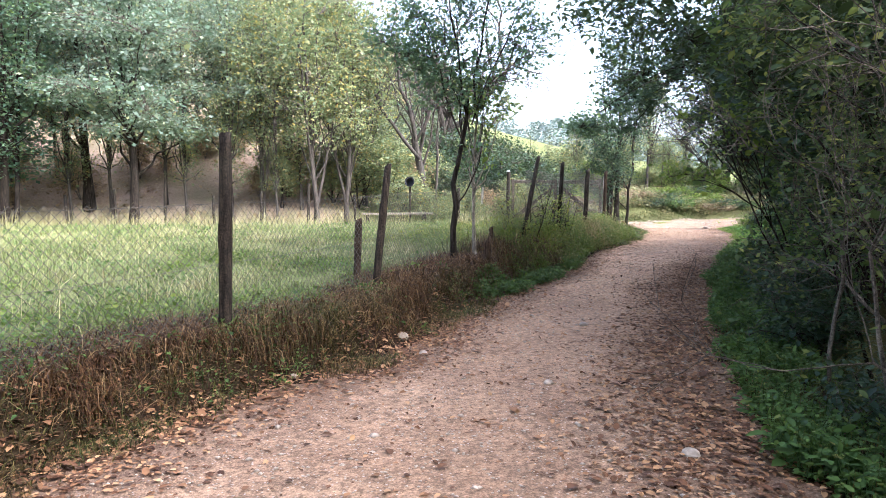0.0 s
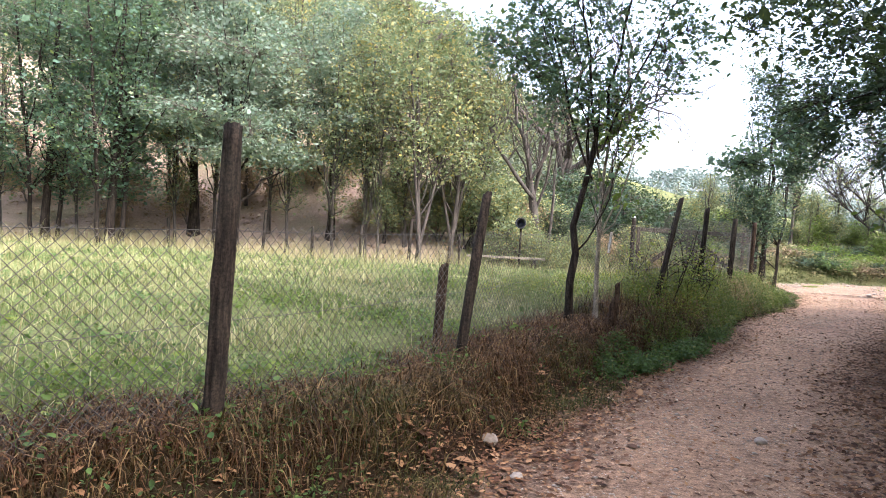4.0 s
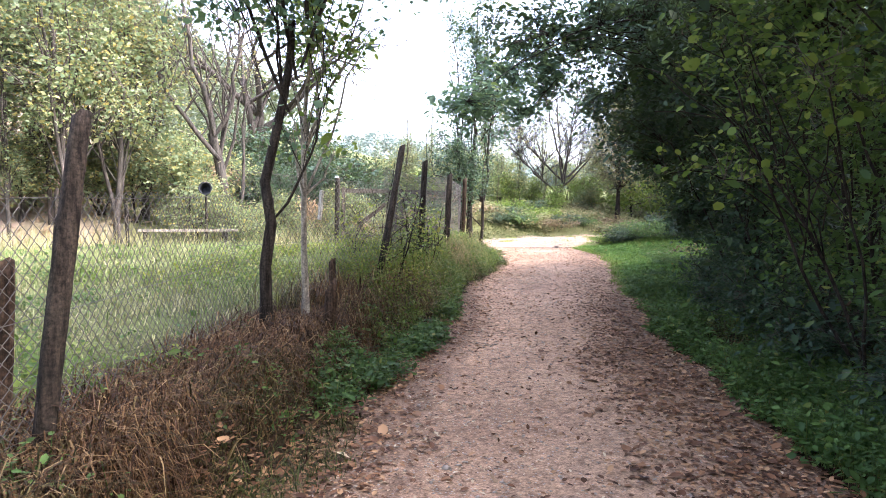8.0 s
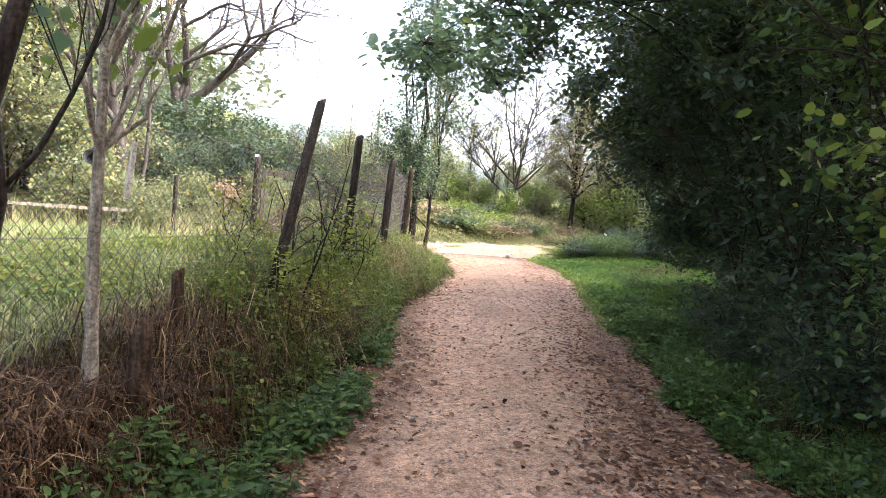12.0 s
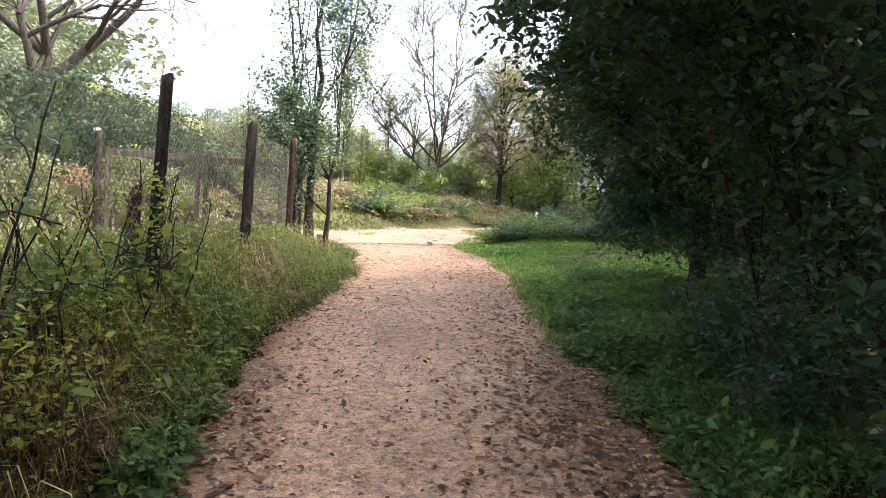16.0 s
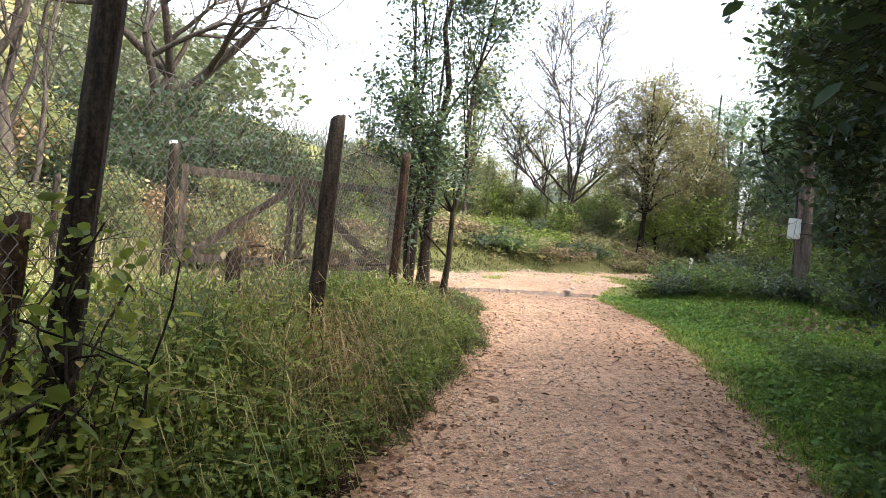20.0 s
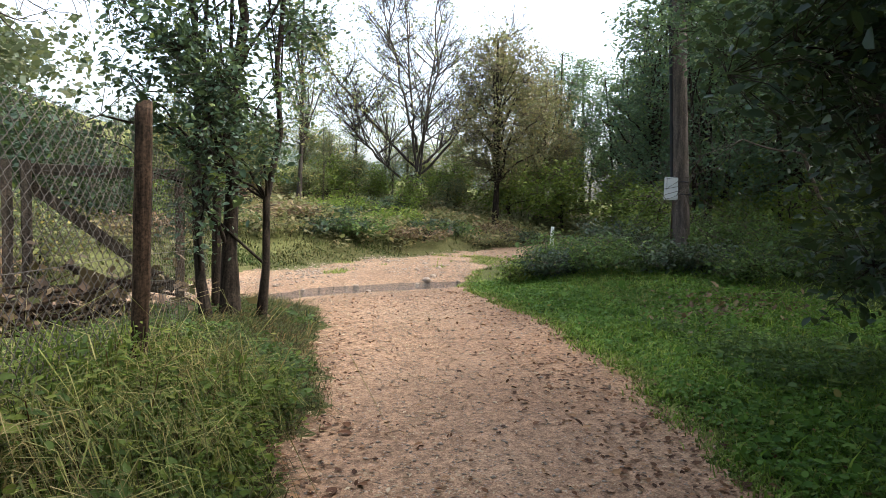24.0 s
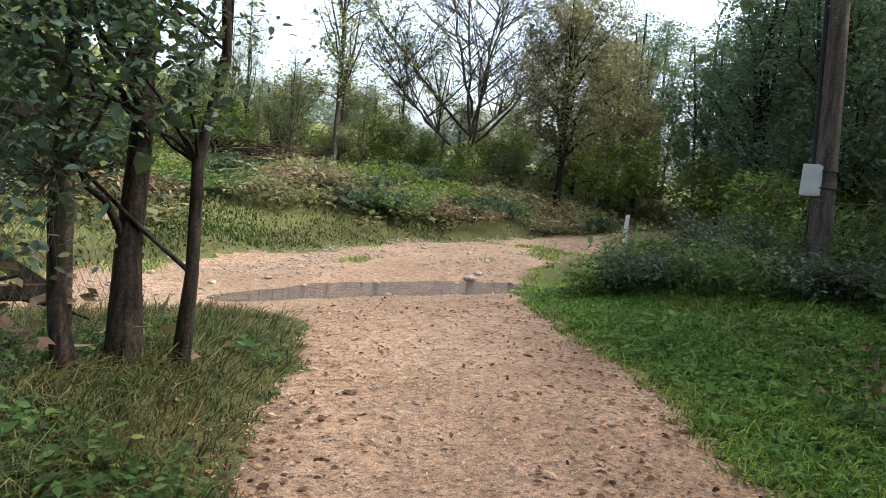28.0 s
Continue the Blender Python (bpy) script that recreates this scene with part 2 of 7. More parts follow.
LEAF_FRESH = leaf_mat("fresh_green_leaf", [(0.0, (0.05, 0.09, 0.016)), (0.6, (0.12, 0.175, 0.026)), (1.0, (0.23, 0.26, 0.045))])
LEAF_WEED = leaf_mat("weed_leaf", [(0.0, (0.06, 0.09, 0.014)), (0.5, (0.16, 0.2, 0.026)), (0.85, (0.29, 0.29, 0.045)), (1.0, (0.24, 0.15, 0.06))])
LEAF_HERB = leaf_mat("herb_leaf", [(0.0, (0.035, 0.07, 0.02)), (0.6, (0.068, 0.125, 0.03)), (0.93, (0.115, 0.18, 0.04)), (1.0, (0.22, 0.21, 0.05))])
LEAF_LAWN = leaf_mat("clover_leaf", [(0.0, (0.045, 0.11, 0.014)), (0.6, (0.095, 0.195, 0.025)), (0.95, (0.17, 0.28, 0.05)), (1.0, (0.25, 0.2, 0.06))])
LEAF_HEDGE = leaf_mat("olive_hedge_leaf", [(0.0, (0.04, 0.065, 0.03)), (0.5, (0.075, 0.105, 0.035)), (0.85, (0.14, 0.155, 0.04)), (1.0, (0.26, 0.24, 0.05))])
LEAF_BROWN = leaf_mat("withered_leaf", [(0.0, (0.07, 0.04, 0.026)), (0.5, (0.15, 0.088, 0.052)), (0.8, (0.26, 0.17, 0.10)), (1.0, (0.15, 0.15, 0.06))], 0.3)
LEAF_RUST = leaf_mat("rust_brown_leaf", [(0.0, (0.2, 0.115, 0.065)), (0.5, (0.34, 0.21, 0.12)), (1.0, (0.48, 0.33, 0.2))], 0.35)
LEAF_OLIVE = leaf_mat("olive_brown_leaf", [(0.0, (0.12, 0.125, 0.06)), (0.5, (0.19, 0.175, 0.085)), (1.0, (0.28, 0.2, 0.10))])
# Air haze of the far hill, mixed into the leaf colour as a pale tint.
LEAF_HAZE = leaf_mat("haze_tinted_leaf", [(0.0, (0.13, 0.17, 0.15)), (0.6, (0.19, 0.225, 0.20)), (1.0, (0.26, 0.27, 0.22))], 0.2)
LEAF_SLOPE = leaf_mat("slope_leaf", [(0.0, (0.06, 0.075, 0.048)), (0.6, (0.095, 0.11, 0.068)), (1.0, (0.15, 0.145, 0.08))], 0.3)
LITTER = leaf_mat("fallen_leaf", [(0.0, (0.045, 0.018, 0.008)), (0.45, (0.12, 0.052, 0.023)), (0.75, (0.24, 0.115, 0.052)), (1.0, (0.42, 0.24, 0.12))], 0.05, 0.8)
LITTER_PALE = leaf_mat("pale_fallen_leaf", [(0.0, (0.22, 0.13, 0.07)), (0.5, (0.39, 0.265, 0.155)), (1.0, (0.56, 0.43, 0.28))], 0.05, 0.8)
GRASS = grass_mat("meadow_grass", [(0.0, (0.055, 0.095, 0.022)), (0.6, (0.125, 0.175, 0.043)), (1.0, (0.23, 0.26, 0.08))],
                  [(0.0, (0.19, 0.15, 0.06)), (0.5, (0.33, 0.28, 0.13)), (1.0, (0.50, 0.43, 0.23))])
GRASS_VERGE = grass_mat("verge_grass", [(0.0, (0.065, 0.10, 0.018)), (0.6, (0.155, 0.20, 0.036)), (1.0, (0.29, 0.30, 0.08))],
                        [(0.0, (0.07, 0.045, 0.018)), (0.4, (0.19, 0.13, 0.05)), (0.75, (0.33, 0.24, 0.10)), (1.0, (0.48, 0.38, 0.19))])
GRASS_BANK = grass_mat("bank_grass", [(0.0, (0.02, 0.034, 0.008)), (0.6, (0.05, 0.068, 0.014)), (1.0, (0.13, 0.13, 0.034))],
                       [(0.0, (0.02, 0.009, 0.004)), (0.45, (0.062, 0.029, 0.011)), (0.82, (0.135, 0.07, 0.027)), (1.0, (0.30, 0.2, 0.09))])

GRASS_GATE = grass_mat("gate_grass", [(0.0, (0.017, 0.038, 0.008)), (0.6, (0.043, 0.076, 0.015)), (1.0, (0.12, 0.15, 0.04))],
                       [(0.0, (0.04, 0.025, 0.011)), (0.5, (0.11, 0.075, 0.032)), (1.0, (0.26, 0.2, 0.095))])
GRASS_LAWN = grass_mat("lawn_grass", [(0.0, (0.065, 0.135, 0.010)), (0.6, (0.145, 0.25, 0.02)), (1.0, (0.27, 0.345, 0.055))],
                       [(0.0, (0.14, 0.11, 0.05)), (0.5, (0.22, 0.17, 0.08)), (1.0, (0.30, 0.25, 0.12))])

# ---------------- ground shape ----------------
LEFT = [(-7, -14), (-4.2, -3), (-3.0, 1), (-1.9, 3.5), (-0.8, 5.2), (0.5, 6.4), (1.3, 7.9), (2.3, 9.6), (3.2, 11), (4.4, 12.6), (5.2, 13.9),
        (6.4, 15.7), (8.2, 18.1), (9.5, 20), (10.6, 22), (11.3, 23.4), (11.2, 24.0), (9.8, 24.3), (8.5, 24.7)]
FAR = [(8.2, 25.6), (9.2, 26.4), (11, 26.9), (13.2, 27.7), (15.4, 28.8), (19, 29.3), (25, 31.3), (36, 34.5)]
RIGHT = [(36, 32.5), (25, 29.6), (20, 27.8), (16.8, 26.3), (14.9, 24.6), (14.0, 23), (13.2, 20.8), (11.7, 18.3), (9.5, 15.4), (7.9, 13), (6.2, 10.5),
         (5.0, 8.3), (3.3, 5.3), (2.6, 3.4), (2.0, 0), (1.2, -5), (0, -14)]
POLY = np.array(LEFT + FAR + RIGHT, float)


def wave(x, y, f, seed=0.0):
    """Smooth uneven field between about -1 and 1."""
    return (np.sin(x * f + 1.3 * np.sin(y * f * 0.7 + seed) + seed) + np.sin(y * f * 1.13 + 1.7 * np.sin(x * f * 0.61 + seed * 2) + 2.1 * seed)
            + 0.6 * np.sin((x + y) * f * 1.9 + seed * 3) + 0.5 * np.sin((x - 0.7 * y) * f * 2.7 + 5 * seed)) / 3.1


def smooth(a, b, v):
    t = np.clip((v - a) / (b - a), 0, 1)
    return t * t * (3 - 2 * t)


def road_distance(x, y):
    """Metres to the road's edge: positive on the road, negative off it."""
    x, y = np.asarray(x, float), np.asarray(y, float)
    best = np.full(x.shape, 1e9)
    inside = np.zeros(x.shape, bool)
    for (ax, ay), (bx, by) in zip(POLY, np.roll(POLY, -1, 0)):
        ux, uy = bx - ax, by - ay
        t = np.clip(((x - ax) * ux + (y - ay) * uy) / (ux * ux + uy * uy), 0, 1)
        best = np.minimum(best, (x - ax - t * ux) ** 2 + (y - ay - t * uy) ** 2)
        if ay != by:
            cross = ((ay > y) != (by > y)) & (x < (bx - ax) * (y - ay) / (by - ay) + ax)
            inside ^= cross
    d = np.sqrt(best)
    return np.where(inside, d, -d)


def side(x, y):
    """Positive to the right of the road's run."""
    px = np.interp(y, [-14, 0, 3.4, 5.3, 8.3, 10.5, 13, 15.4, 18.3, 20.8, 23, 26], [-3.5, -0.6, 0.5, 1.2, 3.2, 4.5, 6.3, 7.8, 10.0, 11.6, 12.7, 14.5])
    return x - px


def ground_z(x, y, sd=None):
    x, y = np.asarray(x, float), np.asarray(y, float)
    sd = road_distance(x, y) if sd is None else sd
    z = np.interp(y, [-14, 0, 3, 6, 10, 17, 22, 25, 30, 45], [0.1, 0, -0.1, -0.18, -0.24, -0.22, -0.24, -0.29, -0.15, -0.1])
    off = np.clip(-sd, 0, None)
    s = side(x, y)
    left = smooth(-0.3, 0.3, -s) * (1 - smooth(23.0, 25.0, y))
    lift = np.interp(y, [-10, 5, 8, 10, 13, 16, 18.5, 20.5, 23], [0.40, 0.42, 0.45, 0.5, 0.52, 0.52, 0.5, 0.3, 0.2])
    z = z + left * lift * smooth(0.12, np.interp(y, [10, 14], [0.58, 0.8]), off)
    right = smooth(-0.3, 0.3, s) * (1 - smooth(24, 27, y))
    ditch = (1 - smooth(5.5, 8.5, y)) * smooth(0.6, 1.5, off) * 0.55
    z = z + right * (smooth(0.2, 3.0, off) * 0.2 - ditch)
    mound = np.exp(-(((x - 18.4) / 2.6) ** 2 + ((y - 22.4) / 2.2) ** 2))
    z = z + 0.28 * mound
    far = smooth(26.0, 27.5, y) * smooth(0, 2.5, off) * 0.5 + smooth(28, 40, y) * smooth(1, 8, off) * 0.7
    z = z + far
    z = z + smooth(26, 41, y) * (1 - smooth(-1, 3, x)) * 5.5 * smooth(-60, -30, x)
    ledge = np.exp(-(((x - 14.5) / 2.0) ** 2 + ((y - 31.0) / 1.0) ** 2)) * 0.35 + np.exp(-(((x - 11.3) / 0.8) ** 2 + ((y - 27.6) / 0.6) ** 2)) * 0.22
    z = z + ledge
    # wooded hill to the far left and a hazy one beyond
    hill = 36 * np.exp(-(((x + 45) / 58) ** 2 + ((y - 120) / 55) ** 2)) + 38 * np.exp(-(((x - 150) / 150) ** 2 + ((y - 560) / 150) ** 2))
    z = z + hill * smooth(30, 60, y)
    crown = 0.02 * smooth(0.0, 1.2, sd)
    rough = wave(x, y, 1.1, 0.4) * 0.03 + wave(x, y, 4.3, 1.9) * 0.012 + wave(x, y, 11.0, 0.7) * 0.006
    z = z - np.exp(-(((x - 6.3) / 0.9) ** 2 + ((y - 5.7) / 1.1) ** 2)) * 0.22
    hole = np.exp(-(((x - 13.2) / 2.9) ** 2 + ((y - 25.3 + 0.12 * np.sin(x * 1.3)) / 0.6) ** 2)) * (0.19 + 0.05 * wave(x, y, 3.4, 2.2))
    return z + crown + rough * np.where(sd > 0, 0.8, 1.8) - hole


def mesh_data(name, verts, faces, material, attrs=None, smooth_shade=False):
    """faces: a list of integer arrays, each (n, 3) or (n, 4)."""
    me = bpy.data.meshes.new(name)
    verts = np.ascontiguousarray(verts, np.float32)
    faces = [np.asarray(f, np.int32) for f in faces if len(f)]
    me.vertices.add(len(verts))
    me.vertices.foreach_set("co", verts.ravel())
    loops = np.concatenate([f.ravel() for f in faces])
    sizes = np.concatenate([np.full(len(f), f.shape[1], np.int32) for f in faces])
    me.loops.add(len(loops))
    me.loops.foreach_set("vertex_index", loops)
    me.polygons.add(len(sizes))
    me.polygons.foreach_set("loop_start", np.concatenate([[0], np.cumsum(sizes)[:-1]]).astype(np.int32))
    me.polygons.foreach_set("loop_total", sizes)
    if smooth_shade:
        me.polygons.foreach_set("use_smooth", np.ones(len(sizes), bool))
    for key, values in (attrs or {}).items():
        me.attributes.new(key, "FLOAT", "POINT").data.foreach_set("value", np.ascontiguousarray(values, np.float32))
    me.update(calc_edges=True)
    me.materials.append(material)
    return me


def lines(lo, hi, step, out_lo, out_hi):
    mid = list(np.arange(lo, hi + step / 2, step))
    a, d = [], step
    while (a[-1] if a else lo) > out_lo:
        d *= 1.16
        a.append((a[-1] if a else lo) - d)
    b, d = [], step
    while (b[-1] if b else hi) < out_hi:
        d *= 1.16
        b.append((b[-1] if b else hi) + d)
    return np.array(a[::-1] + mid + b)


def build_ground():
    xs, ys = lines(-6, 19, 0.13, -1800, 1800), lines(-1, 30, 0.13, -1800, 1800)
    X, Y = np.meshgrid(xs, ys)
    x, y = X.ravel(), Y.ravel()
    sd = road_distance(x, y)
    near = (np.abs(sd) < 0.6) & (np.abs(x - 6.5) < 13.5) & (np.abs(y - 14.5) < 16.5)
    for _ in range(2):
        def edge_f(px, py):
            return road_distance(px, py) + 0.12 * wave(px, py, 3.1, 2.0) + 0.06 * wave(px, py, 9.0, 1.0)
        px, py = x[near], y[near]
        f = edge_f(px, py)
        gx, gy = (edge_f(px + 0.01, py) - f) / 0.01, (edge_f(px, py + 0.01) - f) / 0.01
        g = gx * gx + gy * gy + 1e-6
        snap = np.where(np.abs(f) < 0.06, 1.0, 0.0)
        x[near], y[near] = px - snap * f * gx / g, py - snap * f * gy / g
    sd = road_distance(x, y)
    z = ground_z(x, y, sd)
    nx = len(xs)
    i = (np.arange(len(ys) - 1)[:, None] * nx + np.arange(nx - 1)).ravel()
    quads = np.stack([i, i + 1, i + nx + 1, i + nx], 1)
    centre = sd[quads].mean(1) + 0.12 * wave(x[quads].mean(1), y[quads].mean(1), 3.1, 2.0) + 0.06 * wave(x[quads].mean(1), y[quads].mean(1), 9.0, 1.0)
    on = centre > 0
    sandy = 0.5 * smooth(13, 20, y) + 0.5 * smooth(22.5, 26, y)
    right = smooth(-0.3, 0.3, side(x, y)) * smooth(12, 14, y) * (1 - smooth(24, 26, y))
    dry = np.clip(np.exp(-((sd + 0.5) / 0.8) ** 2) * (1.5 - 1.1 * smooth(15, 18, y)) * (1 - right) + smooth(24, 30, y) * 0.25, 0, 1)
    # Leaf-litter brown below the wood; its near-black tone also deepens the shade there.
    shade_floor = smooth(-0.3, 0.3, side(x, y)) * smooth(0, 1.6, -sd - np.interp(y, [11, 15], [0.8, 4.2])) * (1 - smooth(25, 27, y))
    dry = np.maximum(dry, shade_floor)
    litter = smooth(25.3, 26.5, y) * (1 - smooth(-1, 1.5, x)) * (1 - smooth(46, 56, y))
    v = np.stack([x, y, z], 1)
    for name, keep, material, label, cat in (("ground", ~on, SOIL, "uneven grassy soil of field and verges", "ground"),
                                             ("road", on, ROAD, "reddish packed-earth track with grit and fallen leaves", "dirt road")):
        q = quads[keep]
        used = np.unique(q)
        back = np.zeros(len(v), np.int32)
        back[used] = np.arange(len(used))
        me = mesh_data(name, v[used], [back[q]], material, {"edge": np.clip(sd[used] / 1.2 + 0.45 * smooth(12, 17, y[used]), 0, 1), "sandy": sandy[used], "dry": dry[used], "litter": litter[used], "lawn": right[used] * 0.8, "start_tone": 1 - smooth(4, 13, y[used])}, True)
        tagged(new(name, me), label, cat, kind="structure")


build_ground()

# ---------------- building blocks ----------------


def empty(name, loc, label, category, group=""):
    ob = new(name)
    ob.location = loc
    ob.empty_display_size = 0.1
    return tagged(ob, label, category, group)


def child(name, me, parent, label=""):
    ob = new(name, me)
    ob.parent = parent
    return tagged(ob, label)


def part(name, bm, material, parent, label=""):
    me = bpy.data.meshes.new(name)
    bm.to_mesh(me)
    bm.free()
    me.materials.append(material)
    return child(name, me, parent, label)


def tubes(paths, radii, sides=3):
    """Tapered tubes along many paths at once: paths (n, k, 3), radii (n, k)."""
    paths, radii = np.asarray(paths, float), np.asarray(radii, float)
    n, k, _ = paths.shape
    d = paths[:, -1] - paths[:, 0]
    d /= np.linalg.norm(d, axis=1, keepdims=True) + 1e-9
    ref = np.where(np.abs(d[:, 2:3]) > 0.8, np.array([[1.0, 0, 0]]), np.array([[0, 0, 1.0]]))
    u = np.cross(d, ref)
    u /= np.linalg.norm(u, axis=1, keepdims=True) + 1e-9
    w = np.cross(d, u)
    a = np.arange(sides) * 2 * np.pi / sides
    ring = u[:, None, :] * np.cos(a)[None, :, None] + w[:, None, :] * np.sin(a)[None, :, None]
    v = paths[:, :, None, :] + ring[:, None, :, :] * radii[:, :, None, None]
    base = (np.arange(n) * k * sides)[:, None, None] + (np.arange(k - 1) * sides)[None, :, None]
    j = np.arange(sides)
    j2 = (j + 1) % sides
    q = np.stack([base + j, base + j2, base + sides + j2, base + sides + j], -1).reshape(-1, 4)
    return v.reshape(-1, 3), q


def bezier(a, b, c, k):
    t = np.linspace(0, 1, k)[None, :, None]
    return (1 - t) ** 2 * a[:, None] + 2 * t * (1 - t) * b[:, None] + t ** 2 * c[:, None]


LEAF_FINE = (np.array([(0, 0, 0), (0.3, 0.24, 0.05), (0.68, 0.21, 0.04), (1, 0, -0.06), (0.68, -0.21, 0.04), (0.3, -0.24, 0.05)], float),
             np.array([(0, 3, 2, 1), (0, 5, 4, 3)]))
LEAF_ROUND = (np.array([(0, 0, 0), (0.25, 0.36, 0.05), (0.75, 0.34, 0.04), (1, 0, -0.04), (0.75, -0.34, 0.04), (0.25, -0.36, 0.05)], float),
              np.array([(0, 3, 2, 1), (0, 5, 4, 3)]))
LEAF_FAR = (np.array([(0, 0, 0), (0.5, 0.3, 0.04), (1, 0, 0), (0.5, -0.3, 0.04)], float), np.array([(0, 3, 2, 1)]))


def leaves(rng, at, length, template=LEAF_FAR, droop=0.35, flat=0.6, along=None, spread=0.35, tilt=0.45):
    """One leaf at each place, with uneven size, turn and tilt."""
    n = len(at)
    yaw = rng.uniform(0, 2 * np.pi, n)
    d = np.stack([np.cos(yaw), np.sin(yaw), rng.normal(-droop, tilt, n)], 1)
    if along is not None:
        d = d + along
    d /= np.linalg.norm(d, axis=1, keepdims=True)
    up = rng.normal(0, 1 - flat, (n, 3)) + np.array([0, 0, flat])
    s = np.cross(up, d)
    s /= np.linalg.norm(s, axis=1, keepdims=True) + 1e-9
    nn = np.cross(d, s)
    L = length * np.exp(rng.normal(0, spread, n))[:, None, None]
    t, f = template
    v = at[:, None] + L * (t[None, :, 0:1] * d[:, None] + t[None, :, 1:2] * s[:, None] + t[None, :, 2:3] * nn[:, None])
    q = (np.arange(n) * len(t))[:, None, None] + f[None]
    return v.reshape(-1, 3), q.reshape(-1, f.shape[1])


def join(pieces):
    vs, fs, k = [], [], 0
    for v, f in pieces:
        vs.append(v)
        fs.append(np.asarray(f) + k)
        k += len(v)
    return np.concatenate(vs), np.concatenate(fs)


def wood_paths(rng, stems, blobs, limbs, h_fork, limb_r):
    """Limb paths that start on the stems and reach into the crown's clumps."""
    out = []
    B = np.array(blobs, float)
    vol = B[:, 3] * B[:, 4] * B[:, 5]
    pick = rng.choice(len(B), limbs, p=vol / vol.sum())
    r = rng.normal(0, 1, (limbs, 3))
    r /= np.linalg.norm(r, axis=1, keepdims=True)
    target = B[pick, :3] + r * B[pick, 3:] * rng.uniform(0.45, 0.95, (limbs, 1))
    for c in target:
        path, rad = stems[rng.integers(len(stems))]
        hz = rng.uniform(h_fork, 0.75) * min(c[2], path[-1, 2])
        k = int(np.clip(np.searchsorted(path[:, 2], hz), 1, len(path) - 1))
        a = path[k]
        b = a * 0.45 + c * 0.55 + np.array([0, 0, 0.25 * np.linalg.norm(c[:2] - a[:2])]) + rng.normal(0, 0.08, 3)
        p = bezier(a[None], b[None], c[None], 7)[0]
        p[1:-1] += rng.normal(0, 0.03 * np.linalg.norm(c - a), (5, 3)) * 0.6
        out.append((p, np.linspace(rad[k] * limb_r, 0.005, 7)))
    return out


def stem(rng, top, r0, r1, base=(0, 0, -0.15), k=9, wobble=0.03, bow=(0, 0, 0)):
    t = np.linspace(0, 1, k)[:, None]
    p = np.array(base, float) * (1 - t) + np.array(top, float) * t + np.array(bow, float) * 4 * t * (1 - t)
    p[1:] += np.cumsum(rng.normal(0, wobble, (k - 1, 3)), 0) * np.array([1, 1, 0.2])
    r = r0 + (r1 - r0) * t[:, 0] ** 0.8
    r[0] *= 1.35 if base[2] < 0.2 else 0.8
    return p, r


def tree(name, seed, stems, blobs, limbs=16, tips=500, per_tip=14, leaf=0.09, leaf_mat=None, bark=None, template=LEAF_FAR, h_fork=0.3, holes=0.35,
         reach=0.2, label="", category="tree", group="", loc=(0, 0, 0), droop=0.35, twig_r=0.006, flat=0.6, shell=0.5, spread=0.35, limb_r=0.6, twig_mat=None):
    """A broadleaf: stems, limbs that reach into the crown's clumps, twigs, and leaves round the twigs with gaps between the sprays."""
    rng = np.random.default_rng(seed)
    st = [stem(rng, **s) for s in stems]
    lm = wood_paths(rng, st, blobs, limbs, h_fork, limb_r)
    wood = [tubes(p[None], r[None], 5) for p, r in lm]
    B = np.array(blobs, float)
    vol = B[:, 3] * B[:, 4] * B[:, 5]
    pick = rng.choice(len(B), tips * 2, p=vol / vol.sum())
    r = rng.normal(0, 1, (tips * 2, 3))
    r /= np.linalg.norm(r, axis=1, keepdims=True)
    tip = B[pick, :3] + r * B[pick, 3:] * rng.uniform(0, 1, (tips * 2, 1)) ** shell
    gap = wave(tip[:, 0] + tip[:, 2] * 0.7, tip[:, 1] - tip[:, 2] * 0.6, 2.6, seed * 0.37)
    tip = tip[gap > np.quantile(gap, holes)][:tips]
    P = np.concatenate([p[2:] for p, _ in lm] + [p[len(p) // 2:] for p, _ in st])
    d = np.linalg.norm(tip[:, None] - P[None], axis=2) + 0.35 * np.clip(P[None, :, 2] - tip[:, None, 2], 0, None)
    close = d.min(1) < max(0.75, 0.7 * B[:, 3].max())
    tip, d = tip[close], d[close]
    a = P[d.argmin(1)]
    mid = (a + tip) / 2 + rng.normal(0, 0.08, tip.shape) + np.array([0, 0, 0.1])
    tw = bezier(a, mid, tip, 3)
    length = np.linalg.norm(tip - a, axis=1)
    rad = (twig_r * (0.6 + length))[:, None] * np.array([[1.0, 0.65, 0.25]])
    wood_v, wood_f = join(wood)
    t = rng.uniform(0.35, 1.05, (len(tip), per_tip, 1))
    at = (1 - t) ** 2 * a[:, None] + 2 * t * (1 - t) * mid[:, None] + t ** 2 * tip[:, None]
    at = (at + rng.normal(0, reach, at.shape) * np.array([1, 1, 0.7])).reshape(-1, 3)
    lv, lf = leaves(rng, at, leaf, template, droop, flat, spread=spread)
    ob = empty(name, loc, label, category, group)
    for p, r in st:
        sv, sf = tubes(p[None], r[None], 9)
        child("trunk", mesh_data("trunk", sv, [sf], bark or BARK, None, True), ob)
    tagged(child("limb", mesh_data("limb", wood_v, [wood_f], bark or BARK, None, True), ob), kind="stuff")
    tv, tf = tubes(tw, rad, 3)
    tagged(child("twig", mesh_data("twig", tv, [tf], twig_mat or TWIG), ob), kind="stuff")
    child("crown", mesh_data("crown", lv, [lf], leaf_mat), ob)
    return ob


